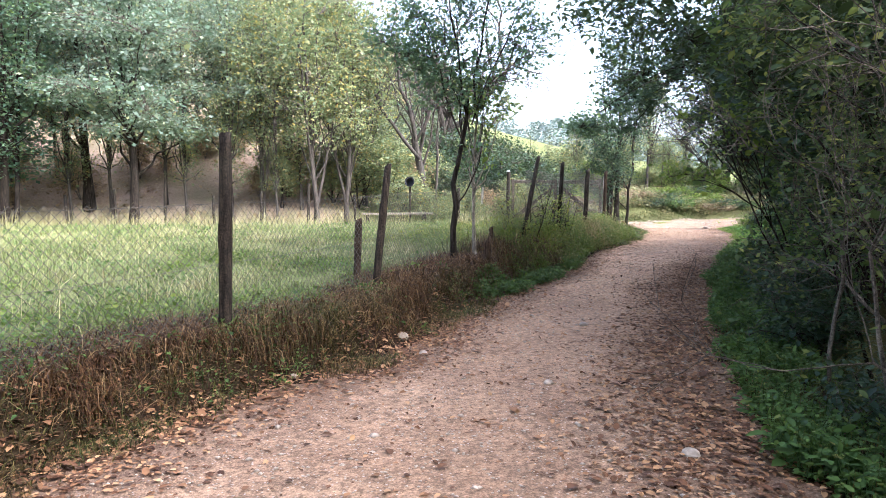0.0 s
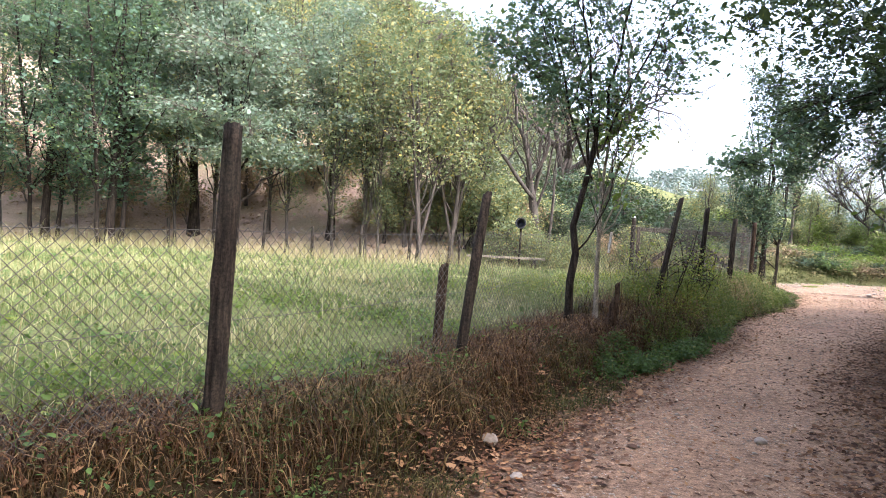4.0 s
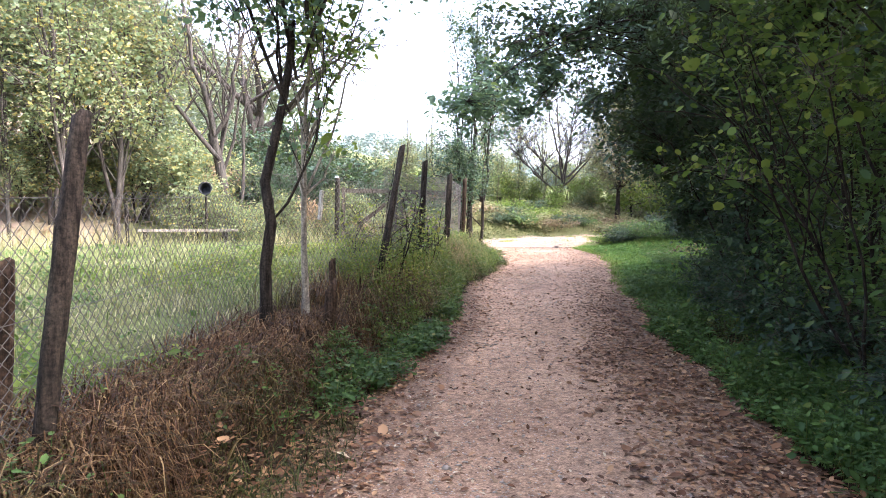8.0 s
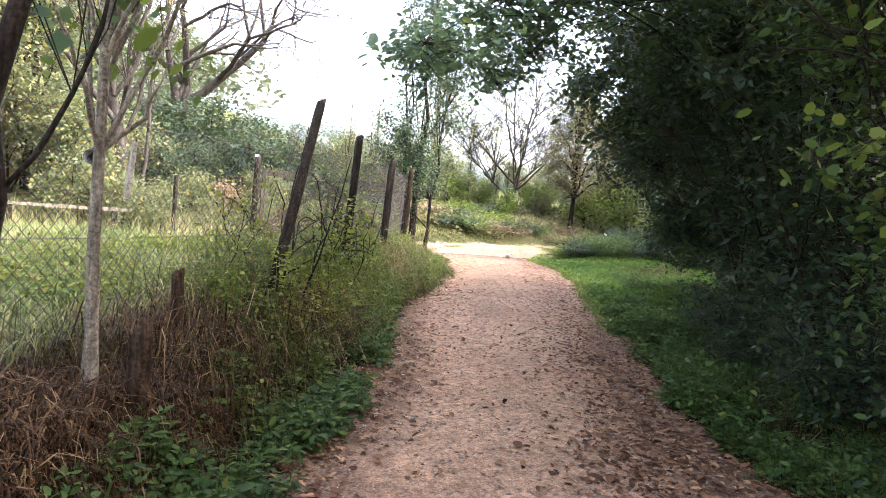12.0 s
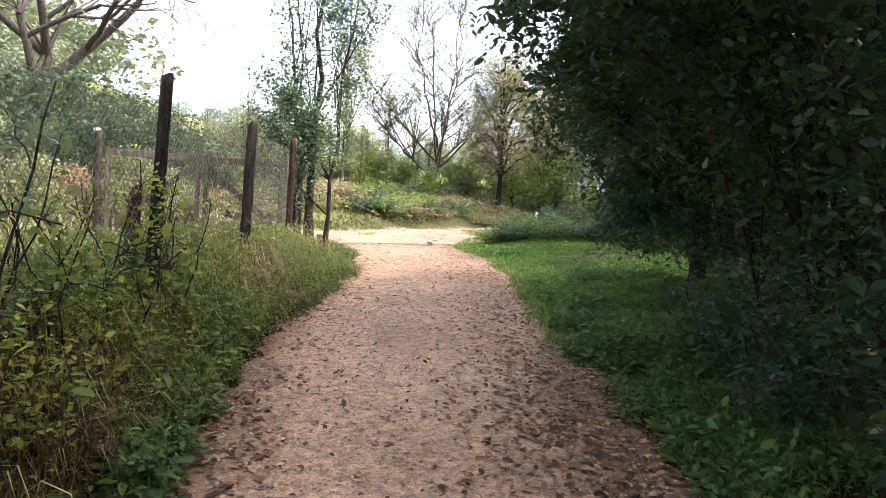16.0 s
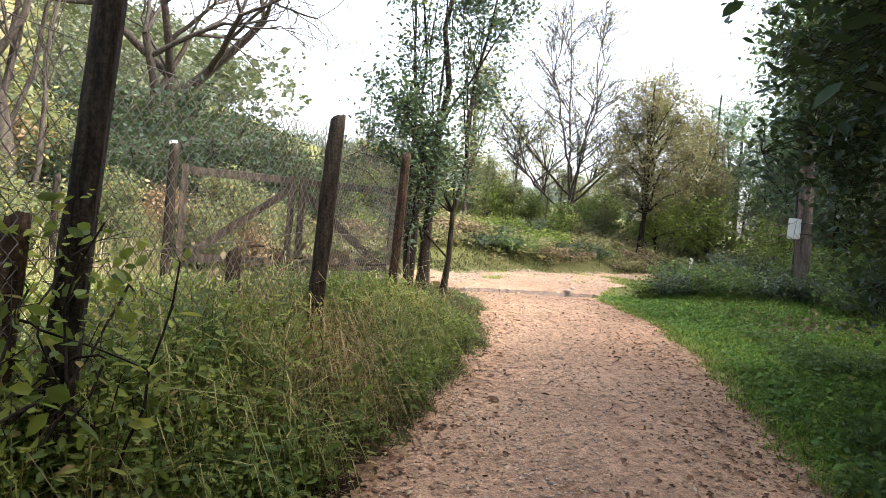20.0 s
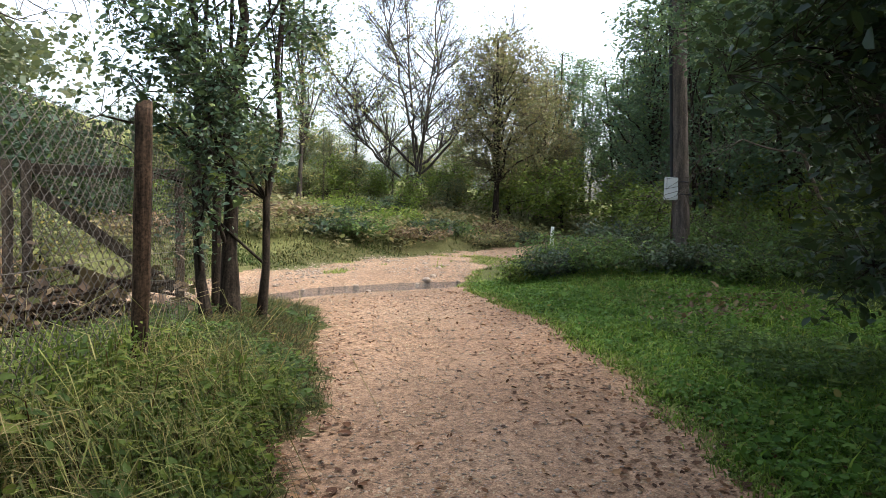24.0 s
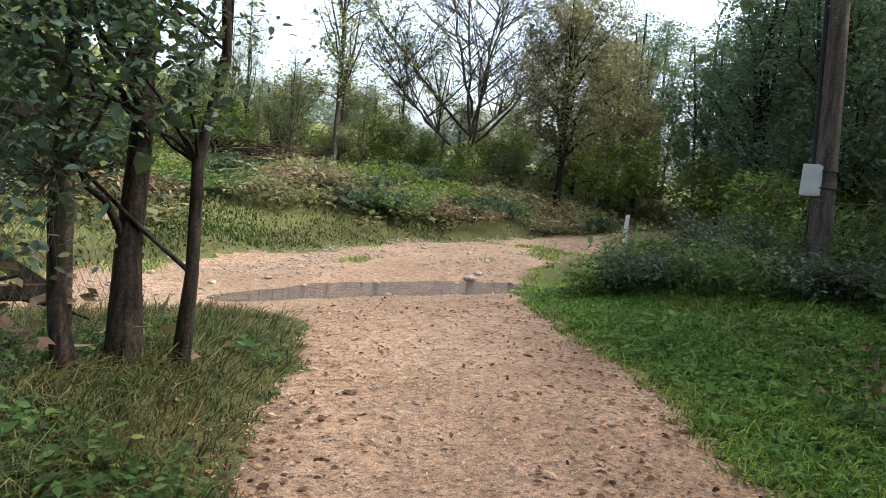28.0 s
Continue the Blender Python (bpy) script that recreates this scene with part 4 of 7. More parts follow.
def woodland(kind, x, y, scale, turn):
    """A tree of the far rows: built once a kind, then copied."""
    m = Matrix.Translation(on_ground(x, y)) @ Matrix.Rotation(turn, 4, "Z") @ Matrix.Scale(scale, 4)
    if kind in PROTO:
        ob = copy_thing(PROTO[kind], Matrix.Translation(on_ground(x, y)) @ Matrix.Rotation(turn, 4, "Z"))
        ob.scale = (scale, scale, scale)
        return ob
    s = dict(
        oak=dict(h_fork=0.42, limb_r=0.4, stems=[dict(top=(0.3, 0, 8.0), r0=0.18, r1=0.05), dict(top=(-1.2, 0.5, 7.0), r0=0.08, r1=0.03, base=(0.05, 0, 2.9))],
                 blobs=[(0.3, -0.6, 3.6, 3.2, 2.6, 0.6), (-0.8, 0.5, 4.6, 3.1, 2.8, 0.65), (1.2, 0, 5.6, 2.9, 2.7, 0.7), (-0.6, -0.3, 6.6, 2.8, 2.6, 0.75), (0.5, 0.4, 7.8, 2.4, 2.3, 0.75), (0, 0, 9.0, 1.6, 1.6, 0.8)],
                 limbs=36, tips=1500, per_tip=17, leaf=0.105, leaf_mat=LEAF_OAK, reach=0.2, holes=0.4, flat=0.3, label="broad cool-green oak at the meadow's far edge"),
        yellow=dict(stems=[dict(top=(0.3, 0, 6.0), r0=0.085, r1=0.03), dict(top=(-0.9, 0.1, 5.2), r0=0.055, r1=0.02, base=(0, 0, 0.5)), dict(top=(0.9, 0.3, 5.4), r0=0.045, r1=0.03, base=(0, 0, 0.6))],
                    blobs=[(0, 0, 3.8, 1.9, 1.7, 1.5), (0.1, 0, 5.4, 1.7, 1.5, 1.5), (-0.2, 0.2, 6.7, 1.1, 1.1, 1.0)],
                    limbs=26, tips=800, per_tip=13, leaf=0.08, leaf_mat=LEAF_YELLOW, bark=BARK_MID, limb_r=0.4, reach=0.16, holes=0.5, flat=0.35, label="slender tree with yellowing leaves behind the meadow"),
        dark=dict(stems=[dict(top=(0.1, 0, 8.5), r0=0.15, r1=0.04), dict(top=(0.9, 0.3, 7.5), r0=0.08, r1=0.03, base=(0.3, 0.1, -0.1)), dict(top=(-0.8, -0.2, 7.2), r0=0.07, r1=0.03, base=(-0.3, 0, -0.1))],
                  blobs=[(0, 0, 4.2, 2.2, 2.1, 2.2), (0, 0, 6.9, 1.9, 1.9, 2.0), (0.5, 0.4, 2.4, 1.6, 1.6, 1.2)],
                  limbs=28, tips=1000, per_tip=14, leaf=0.10, leaf_mat=LEAF_COOL, reach=0.18, holes=0.25, label="dense dark-green tree of the roadside wood and added shade trees"),
        slim=dict(stems=[dict(top=(0.1, 0, 8.0), r0=0.08, r1=0.02)], blobs=[(0.2, 0, 4.5, 1.3, 1.2, 1.8), (0, 0, 6.9, 1.0, 1.0, 1.6), (-0.2, 0, 2.6, 1.1, 1.0, 1.0)],
                  limbs=18, tips=420, per_tip=11, leaf=0.075, leaf_mat=LEAF_YELLOW, bark=BARK_MID, reach=0.12, holes=0.4, label="slim young tree with airy green foliage"),
        brown=dict(stems=[dict(top=(0, 0, 6), r0=0.12, r1=0.03)], blobs=[(0, 0, 3.0, 2.1, 2.0, 1.9), (0.3, 0, 5.0, 1.9, 1.8, 1.7)],
                   limbs=34, tips=2100, per_tip=14, leaf=0.07, leaf_mat=LEAF_OLIVE, reach=0.15, holes=0.25, label="rounded tree turning olive brown"),
        scrub=dict(stems=[dict(top=(0.1, 0, 1.6), r0=0.03, r1=0.01), dict(top=(0.6, 0.2, 1.4), r0=0.025, r1=0.01), dict(top=(-0.6, -0.1, 1.5), r0=0.025, r1=0.01)],
                   blobs=[(0, 0, 1.1, 1.1, 0.9, 0.8), (0.6, 0.1, 0.8, 0.7, 0.7, 0.6), (-0.6, 0, 0.8, 0.7, 0.7, 0.6)], limbs=18, tips=300, per_tip=9, leaf=0.085, leaf_mat=LEAF_RUST, bark=BARK_GREY,
                   reach=0.14, holes=0.3, label="withered orange-brown scrub under the trees", category="shrub"),
        bush=dict(stems=[dict(top=(0.1, 0, 1.5), r0=0.03, r1=0.01), dict(top=(0.6, 0.2, 1.4), r0=0.025, r1=0.01), dict(top=(-0.6, -0.1, 1.5), r0=0.025, r1=0.01)],
                  blobs=[(0, 0, 1.0, 1.2, 1.1, 0.9), (0.7, 0.1, 0.7, 0.8, 0.8, 0.6), (-0.6, 0, 0.8, 0.8, 0.8, 0.6)], limbs=14, tips=420, per_tip=12, leaf=0.075, leaf_mat=LEAF_FRESH,
                  reach=0.13, holes=0.2, label="leafy green bush with small leaves", category="shrub"),
        ivy=dict(stems=[dict(top=(0.1, 0, 1.6), r0=0.04, r1=0.01), dict(top=(0.6, 0.2, 1.5), r0=0.03, r1=0.01), dict(top=(-0.6, -0.1, 1.5), r0=0.03, r1=0.01)],
                 blobs=[(0, 0, 1.1, 1.2, 1.1, 0.9), (0.6, 0.1, 0.8, 0.9, 0.8, 0.7), (-0.6, 0, 0.8, 0.8, 0.8, 0.7)], limbs=12, tips=560, per_tip=12, leaf=0.07, leaf_mat=LEAF_DARK,
                 reach=0.12, holes=0.12, label="dense dark-green ivy-grown bush behind the gate", category="shrub"),
        golden=dict(stems=[dict(top=(0.1, 0, 1.8), r0=0.03, r1=0.01), dict(top=(0.6, 0.2, 1.5), r0=0.025, r1=0.01), dict(top=(-0.6, -0.1, 1.6), r0=0.025, r1=0.01)],
                    blobs=[(0, 0, 1.2, 1.2, 1.1, 1.0), (0.6, 0.1, 0.8, 0.8, 0.8, 0.7), (-0.5, 0, 1.6, 0.7, 0.7, 0.7)], limbs=14, tips=420, per_tip=12, leaf=0.075, leaf_mat=LEAF_YELLOW,
                    reach=0.14, holes=0.25, label="tangled yellow-olive bush behind the meadow", category="shrub"))[kind]
    ob = tree({"oak": "oak_tree", "yellow": "yellowing_tree", "dark": "wood_tree", "slim": "slim_tree", "brown": "brown_tree", "scrub": "scrub", "bush": "bush", "golden": "golden_bush", "ivy": "ivy_bush"}[kind],
              40 + len(PROTO), loc=on_ground(x, y), group={"oak": "oaks behind the meadow"}.get(kind, "woodland plants"), **s)
    ob.rotation_euler = (0, 0, turn)
    ob.scale = (scale, scale, scale)
    PROTO[kind] = ob
    return ob


rw = random.Random(3)
for x, y, s in ((-6.8, 25, 1.0), (-9.0, 27.4, 1.1), (-4.0, 27.6, 0.9), (-12.4, 28.5, 1.15)):
    woodland("oak", x, y, s, rw.uniform(0, 6.28))
for x, y, s in ((-0.6, 25.3, 1.2), (0.5, 26.5, 1.15), (1.3, 28.5, 1.2), (-2.6, 26.5, 1.15), (-1.8, 29, 1.3)):
    woodland("yellow", x, y, s, rw.uniform(0, 6.28))
for i in range(22):
    woodland("scrub", -19 + i * 1.05 + rw.uniform(-0.4, 0.4), 26.6 + rw.uniform(-0.6, 6.5), rw.uniform(0.6, 1.1), rw.uniform(0, 6.28))
for x, y, s in ((10.6, 31.6, 0.9), (14, 36.5, 0.9), (18.6, 36.5, 0.9), (20.5, 34.2, 0.8), (24, 36, 1.1), (26, 35, 1.4),
                (20.6, 24.6, 1.0), (22.5, 22, 1.0), (21.2, 19.6, 0.9), (25, 23.5, 1.5), (26.5, 27, 1.5), (24, 19.5, 1.5), (22, 16.5, 1.4), (19, 14, 1.4), (28, 30.5, 1.5), (27.5, 33.5, 1.5), (16.5, 11, 1.4), (13.5, 9, 1.4), (11, 7, 1.4), (9.6, 4.5, 1.4), (8, 2, 1.4), (29, 24, 1.6), (27, 20, 1.6)):
    woodland("bush", x, y, s, rw.uniform(0, 6.28))
for x, y, s in ((-15.6, 31, 0.9), (-13.4, 33, 1.0), (-11.2, 30.5, 0.9), (-9.6, 33.5, 1.0), (-8.0, 30.4, 0.9), (-6.0, 32.6, 1.0), (-4.4, 30.2, 0.9), (-2.8, 33, 1.0), (-17.5, 29, 0.9), (-7.2, 35, 1.1), (-12.2, 36, 1.1), (-15.2, 26, 0.9), (-12.3, 25.6, 0.8), (-11.6, 27.4, 0.9), (-9.2, 26.2, 0.85), (-8.1, 27, 0.9), (-5.3, 26.4, 0.8), (-3.6, 25.9, 0.85), (-2.0, 25.6, 0.75), (-1.2, 27.4, 0.9), (-6.4, 28, 0.9), (17, 35.6, 1.05), (13.5, 37, 0.55), (15.2, 38, 0.6), (19, 39, 0.55), (24, 41, 0.6), (16, 36.4, 0.4), (18.2, 37.6, 0.45), (20.4, 37.6, 0.5), (14.4, 36.6, 0.45)):
    woodland("slim", x, y, s, rw.uniform(0, 6.28))
for i in range(16):
    woodland("slim", 8.6 + i * 1.05, 37.6 + 1.8 * math.sin(i * 1.9), 0.22 + 0.16 * rw.random(), rw.uniform(0, 6.28))
for i in range(12):
    woodland("bush", 8.2 + i * 1.45, 38.6 + 1.2 * math.sin(i * 2.7), 0.5 + 0.3 * rw.random(), rw.uniform(0, 6.28))
for x, y, s in ((4.4, 27.6, 0.9), (5.4, 28.2, 1.0), (7.0, 28.6, 1.25), (8.5, 29.2, 1.3), (9.7, 30.6, 1.1), (6.0, 30.4, 1.0), (8.0, 31.2, 1.45), (4.6, 29.8, 1.0), (5.0, 33.4, 1.7), (7.0, 34.2, 1.8), (3.2, 33.0, 1.6), (8.8, 35.4, 1.5)):
    woodland("ivy", x, y, s, rw.uniform(0, 6.28))
for x, y, s in ((6.1, 26.6, 0.7), (7.7, 26.2, 0.5)):
    woodland("scrub", x, y, s, rw.uniform(0, 6.28))
for x, y, s in ((2.2, 27.2, 1.2), (3.8, 28.4, 1.2), (1.0, 27.8, 1.3), (2.6, 30.5, 1.5), (0.0, 28.4, 1.5), (-2.0, 27.6, 1.2), (4.9, 26.4, 0.75), (7.3, 26.9, 0.8), (3.6, 26.2, 0.7), (5.5, 25.6, 0.5), (3.4, 24.9, 0.7), (4.3, 25.4, 0.6), (6.7, 26.0, 0.6), (8.4, 27.2, 0.6), (2.6, 25.8, 1.0), (13, 37, 0.9), (16, 37.5, 0.8), (17.4, 36, 0.6), (19.6, 36.8, 0.8), (23, 35, 0.7), (14, 39.5, 1.2), (17.5, 40.5, 1.3), (21, 41, 1.3), (24.5, 39, 1.2), (27.5, 40, 1.4), (30, 38, 1.4)):
    woodland("golden", x, y, s, rw.uniform(0, 6.28))
woodland("brown", 23.7, 33.3, 1.08, 0.4)
woodland("brown", 28.2, 35.4, 0.95, 2.1)
# The last eleven stand unseen round the start, added to shade track and bank.
for x, y, s in ((-10.6, 24.4, 1.1), (-13.4, 25.5, 1.1), (-16, 23, 1.1), (-14, 19, 1.0), (-19, 26, 1.2), (30, 36, 0.85), (32, 34, 0.9), (34, 38, 0.9), (31, 32.2, 0.85), (33.5, 31, 1.0), (25.5, 28, 0.9), (24.5, 25.4, 0.95), (23.5, 22.5, 1.0), (22.0, 19.8, 1.0), (20.0, 17.3, 1.0), (27.5, 26, 1.1), (26.5, 21.5, 1.1), (18.3, 15.0, 1.0), (23, 16, 1.1), (30, 24, 1.2), (31, 19, 1.2), (28, 16, 1.2), (25, 12, 1.1), (15, 2, 1.1), (21, 6, 1.2), (11.5, 0, 1.1), (33, 28, 1.2), (20, 12.5, 1.1),
                (16.4, 12.6, 1.0), (14.4, 10.4, 1.0), (12.2, 8.4, 1.0), (10.4, 5.8, 1.0), (9.0, 3.2, 1.0), (8.2, 0.4, 1.0), (13, 5, 1.1), (17.5, 9, 1.1), (7.5, -3, 1.0), (29, 29, 1.2), (4.6, -1.8, 0.9), (3.6, -5, 1.0), (6.6, -1.2, 1.0), (-4.5, -8, 1.0), (0.5, -11, 1.1), (-5.6, -1.6, 1.0), (-7.8, 0.6, 1.1), (-2.7, -3.2, 1.15), (-4.7, -0.5, 1.0), (1.2, -4.2, 1.2), (-1.0, -6.5, 1.3)):
    woodland("dark", x, y, s, rw.uniform(0, 6.28))

def bramble(seed, x, y, w, h, mat, tips, leaf, label):
    """A low sprawling heap of shoots."""
    tree("bramble", seed, [dict(top=(0.2 * w, 0, h * 0.8), r0=0.012, r1=0.005), dict(top=(-0.5 * w, 0.2 * w, h * 0.7), r0=0.012, r1=0.005), dict(top=(0, -0.4 * w, h * 0.7), r0=0.012, r1=0.005)],
         [(0, 0, h * 0.45, w, w * 0.85, h * 0.5), (w * 0.5, w * 0.2, h * 0.3, w * 0.7, w * 0.6, h * 0.35), (-w * 0.5, -w * 0.2, h * 0.3, w * 0.7, w * 0.6, h * 0.35)], limbs=12, tips=tips, per_tip=12,
         leaf=leaf, leaf_mat=mat, template=LEAF_FINE, holes=0.1, reach=0.09, twig_r=0.004, flat=0.75, label=label, category="shrub", group="low brambles", loc=on_ground(x, y))


for i, (x, y, w, h, n) in enumerate(((18.0, 21.2, 1.2, 0.45, 420), (16.9, 22.6, 1.2, 0.6, 420), (19.8, 20.2, 1.5, 1.0, 520), (18.3, 23.6, 1.3, 0.95, 380), (17.4, 24.5, 1.1, 0.75, 300), (21.0, 18.6, 1.4, 1.1, 380),
                                     (15.7, 23.9, 0.7, 0.5, 180), (20.0, 22.4, 1.4, 1.4, 380), (17.6, 20.6, 0.9, 0.5, 260), (17.4, 21.9, 0.9, 0.42, 300), (19.5, 20.9, 1.2, 0.95, 320), (19.2, 22.6, 1.1, 1.1, 300), (16.2, 23.4, 0.9, 0.55, 240))):
    bramble(300 + i, x, y, w, h, LEAF_FRESH if i == 6 else LEAF_HERB if i % 3 else LEAF_DARK, n, 0.055, "low dark-green bramble heap round the pole")

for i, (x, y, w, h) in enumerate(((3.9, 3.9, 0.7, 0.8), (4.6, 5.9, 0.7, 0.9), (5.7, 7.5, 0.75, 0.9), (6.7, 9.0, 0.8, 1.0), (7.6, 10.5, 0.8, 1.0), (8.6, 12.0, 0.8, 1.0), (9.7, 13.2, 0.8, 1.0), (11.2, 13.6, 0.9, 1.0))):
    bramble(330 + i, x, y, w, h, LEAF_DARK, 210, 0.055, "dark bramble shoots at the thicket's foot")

for i, (x, y, w, h) in enumerate(((11.4, 32.2, 1.3, 0.7), (13.3, 32.8, 1.4, 0.8), (15.4, 33.2, 1.5, 0.9), (17.4, 33.6, 1.4, 0.9), (19.3, 34.0, 1.4, 0.85), (21.0, 34.4, 1.2, 0.8), (18.3, 31.9, 1.1, 0.6), (15.9, 31.6, 1.1, 0.55), (20.3, 32.3, 1.0, 0.6))):
    bramble(350 + i, x, y, w, h, (LEAF_FRESH, LEAF_DARK, LEAF_OLIVE)[i % 3], 200, 0.085, "low tangled scrub on the far bank")

for i in range(16):
    x = 8.6 + i * 0.95
    bramble(370 + i, x, 29.9 + 0.09 * (x - 8.6) + 0.5 * math.sin(i * 2.3), 1.15, 0.32 + 0.14 * (i % 3), (LEAF_HERB, LEAF_OLIVE, LEAF_BROWN, LEAF_DARK)[i % 4], 130, 0.075, "dark tangled brambles along the crest of the far bank")

# roadside thicket, one shrub after another
NX, NY = -0.83, 0.55
for i, (x, y, h, w) in enumerate(((4.3, 0.6, 3.8, 1.3), (4.4, 2.6, 4.0, 1.3), (4.9, 4.5, 4.2, 1.35), (5.8, 6.2, 4.4, 1.4), (6.7, 7.8, 4.4, 1.4), (7.6, 9.4, 4.4, 1.4), (8.5, 10.9, 4.2, 1.3), (9.4, 12.3, 4.0, 1.2), (11.6, 14.0, 3.6, 1.1), (13.4, 15.0, 3.4, 1.1))):
    tree("hedge_shrub", 70 + i, [dict(top=(-0.4, 0.3, h * 0.8), r0=0.03, r1=0.01, base=(0.2, 0, -0.15)), dict(top=(0.6, 0.2, h * 0.9), r0=0.035, r1=0.012, base=(0.3, 0.2, -0.15)),
                                 dict(top=(-0.8, -0.5, h * 0.75), r0=0.025, r1=0.01, base=(0.1, -0.1, -0.15)), dict(top=(0.2, -0.8, h * 0.8), r0=0.025, r1=0.01, base=(0.3, -0.3, -0.15)),
                                 dict(top=(-1.0, 0.7, h * 0.6), r0=0.02, r1=0.008, base=(0.0, 0.2, -0.15), bow=(0, 0, 0.3))],
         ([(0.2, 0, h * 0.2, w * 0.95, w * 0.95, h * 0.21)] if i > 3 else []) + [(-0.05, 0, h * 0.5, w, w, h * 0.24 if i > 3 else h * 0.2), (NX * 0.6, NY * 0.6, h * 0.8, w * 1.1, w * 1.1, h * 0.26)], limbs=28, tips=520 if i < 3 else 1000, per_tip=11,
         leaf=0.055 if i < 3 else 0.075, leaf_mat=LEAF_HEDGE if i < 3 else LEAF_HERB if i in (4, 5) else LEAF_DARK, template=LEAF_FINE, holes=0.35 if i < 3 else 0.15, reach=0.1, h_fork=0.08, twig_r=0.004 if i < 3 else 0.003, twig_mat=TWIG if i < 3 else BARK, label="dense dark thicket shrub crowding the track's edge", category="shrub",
         group="roadside thicket", loc=on_ground(x, y))


def overhang(seed, x, y, spots, r0, tips, leaf, mat, per_tip=11, holes=0.3, h=7.0, label="dark-leaved tree reaching out over the track", limbs=40):
    """A tree of the wood's edge with its crown's clumps given as places in the world."""
    z = zat(x, y)
    bl = [(a - x, b - y, c - z, *r) for a, b, c, *r in spots]
    cx, cy = np.mean([b[0] for b in bl]), np.mean([b[1] for b in bl])
    tree("overhanging_tree", seed, [dict(top=(cx * 0.6, cy * 0.6, h), r0=r0, r1=0.03, bow=(0.15, 0, 0)), dict(top=(cx * 1.2, cy * 1.2, h * 0.75), r0=r0 * 0.4, r1=0.012, base=(0, 0, h * 0.25), bow=(0.1, 0, 0.2)),
                                    dict(top=(cx * 0.2 + 0.8, cy * 0.2, h * 0.9), r0=r0 * 0.5, r1=0.02, base=(0.25, 0.1, -0.15))],
         bl, limbs=limbs, tips=tips, per_tip=per_tip, leaf=leaf, leaf_mat=mat, template=LEAF_FINE, holes=holes, reach=0.11, h_fork=0.15, limb_r=0.17, twig_r=0.0035, twig_mat=BARK, label=label, group="roadside wood", loc=(x, y, z))


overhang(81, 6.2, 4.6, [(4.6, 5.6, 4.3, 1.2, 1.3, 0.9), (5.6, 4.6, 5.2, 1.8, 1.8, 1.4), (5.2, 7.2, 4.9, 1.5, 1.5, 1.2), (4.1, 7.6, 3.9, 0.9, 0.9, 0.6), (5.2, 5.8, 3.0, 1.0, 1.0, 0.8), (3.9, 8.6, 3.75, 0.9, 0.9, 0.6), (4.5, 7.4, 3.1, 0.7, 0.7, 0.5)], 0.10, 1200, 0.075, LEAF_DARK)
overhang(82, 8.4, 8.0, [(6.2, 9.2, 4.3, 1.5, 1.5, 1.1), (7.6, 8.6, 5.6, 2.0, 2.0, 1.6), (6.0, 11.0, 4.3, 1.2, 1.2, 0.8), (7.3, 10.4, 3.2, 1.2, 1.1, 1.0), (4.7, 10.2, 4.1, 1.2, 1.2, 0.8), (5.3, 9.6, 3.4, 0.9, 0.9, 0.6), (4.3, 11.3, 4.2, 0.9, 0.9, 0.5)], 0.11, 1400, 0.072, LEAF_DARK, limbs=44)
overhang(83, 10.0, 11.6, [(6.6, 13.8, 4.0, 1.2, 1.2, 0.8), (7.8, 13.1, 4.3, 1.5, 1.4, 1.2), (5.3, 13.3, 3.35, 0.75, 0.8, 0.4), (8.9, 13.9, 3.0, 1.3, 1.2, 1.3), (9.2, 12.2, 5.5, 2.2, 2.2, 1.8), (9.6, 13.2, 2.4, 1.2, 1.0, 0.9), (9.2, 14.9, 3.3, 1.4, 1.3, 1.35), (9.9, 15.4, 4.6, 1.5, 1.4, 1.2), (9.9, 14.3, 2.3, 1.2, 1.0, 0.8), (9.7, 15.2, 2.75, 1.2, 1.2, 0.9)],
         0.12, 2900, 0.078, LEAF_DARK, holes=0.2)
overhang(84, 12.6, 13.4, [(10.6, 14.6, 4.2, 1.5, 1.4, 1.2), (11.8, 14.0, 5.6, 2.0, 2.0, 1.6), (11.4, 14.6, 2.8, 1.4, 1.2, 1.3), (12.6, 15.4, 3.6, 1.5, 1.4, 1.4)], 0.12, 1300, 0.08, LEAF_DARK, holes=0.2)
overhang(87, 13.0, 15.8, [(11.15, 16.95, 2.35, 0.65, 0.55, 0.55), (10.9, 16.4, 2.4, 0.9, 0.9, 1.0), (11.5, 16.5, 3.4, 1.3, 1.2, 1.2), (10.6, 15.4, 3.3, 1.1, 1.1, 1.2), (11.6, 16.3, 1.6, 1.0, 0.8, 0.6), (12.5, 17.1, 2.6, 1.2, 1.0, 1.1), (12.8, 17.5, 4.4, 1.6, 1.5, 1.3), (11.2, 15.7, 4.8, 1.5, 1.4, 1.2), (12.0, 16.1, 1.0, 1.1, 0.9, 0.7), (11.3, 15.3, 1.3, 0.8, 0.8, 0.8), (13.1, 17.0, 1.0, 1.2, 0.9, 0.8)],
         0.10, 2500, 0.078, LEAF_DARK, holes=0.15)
overhang(85, 18.2, 18.6, [(15.6, 20.2, 5.0, 1.7, 1.6, 1.2), (17.2, 19.4, 5.6, 2.0, 2.0, 1.6), (16.4, 20.2, 3.6, 1.1, 1.0, 0.8), (16.9, 21.2, 4.7, 1.6, 1.5, 1.4), (15.4, 18.6, 4.0, 1.3, 1.2, 1.0)], 0.13, 1800, 0.07, LEAF_COOL, holes=0.2)
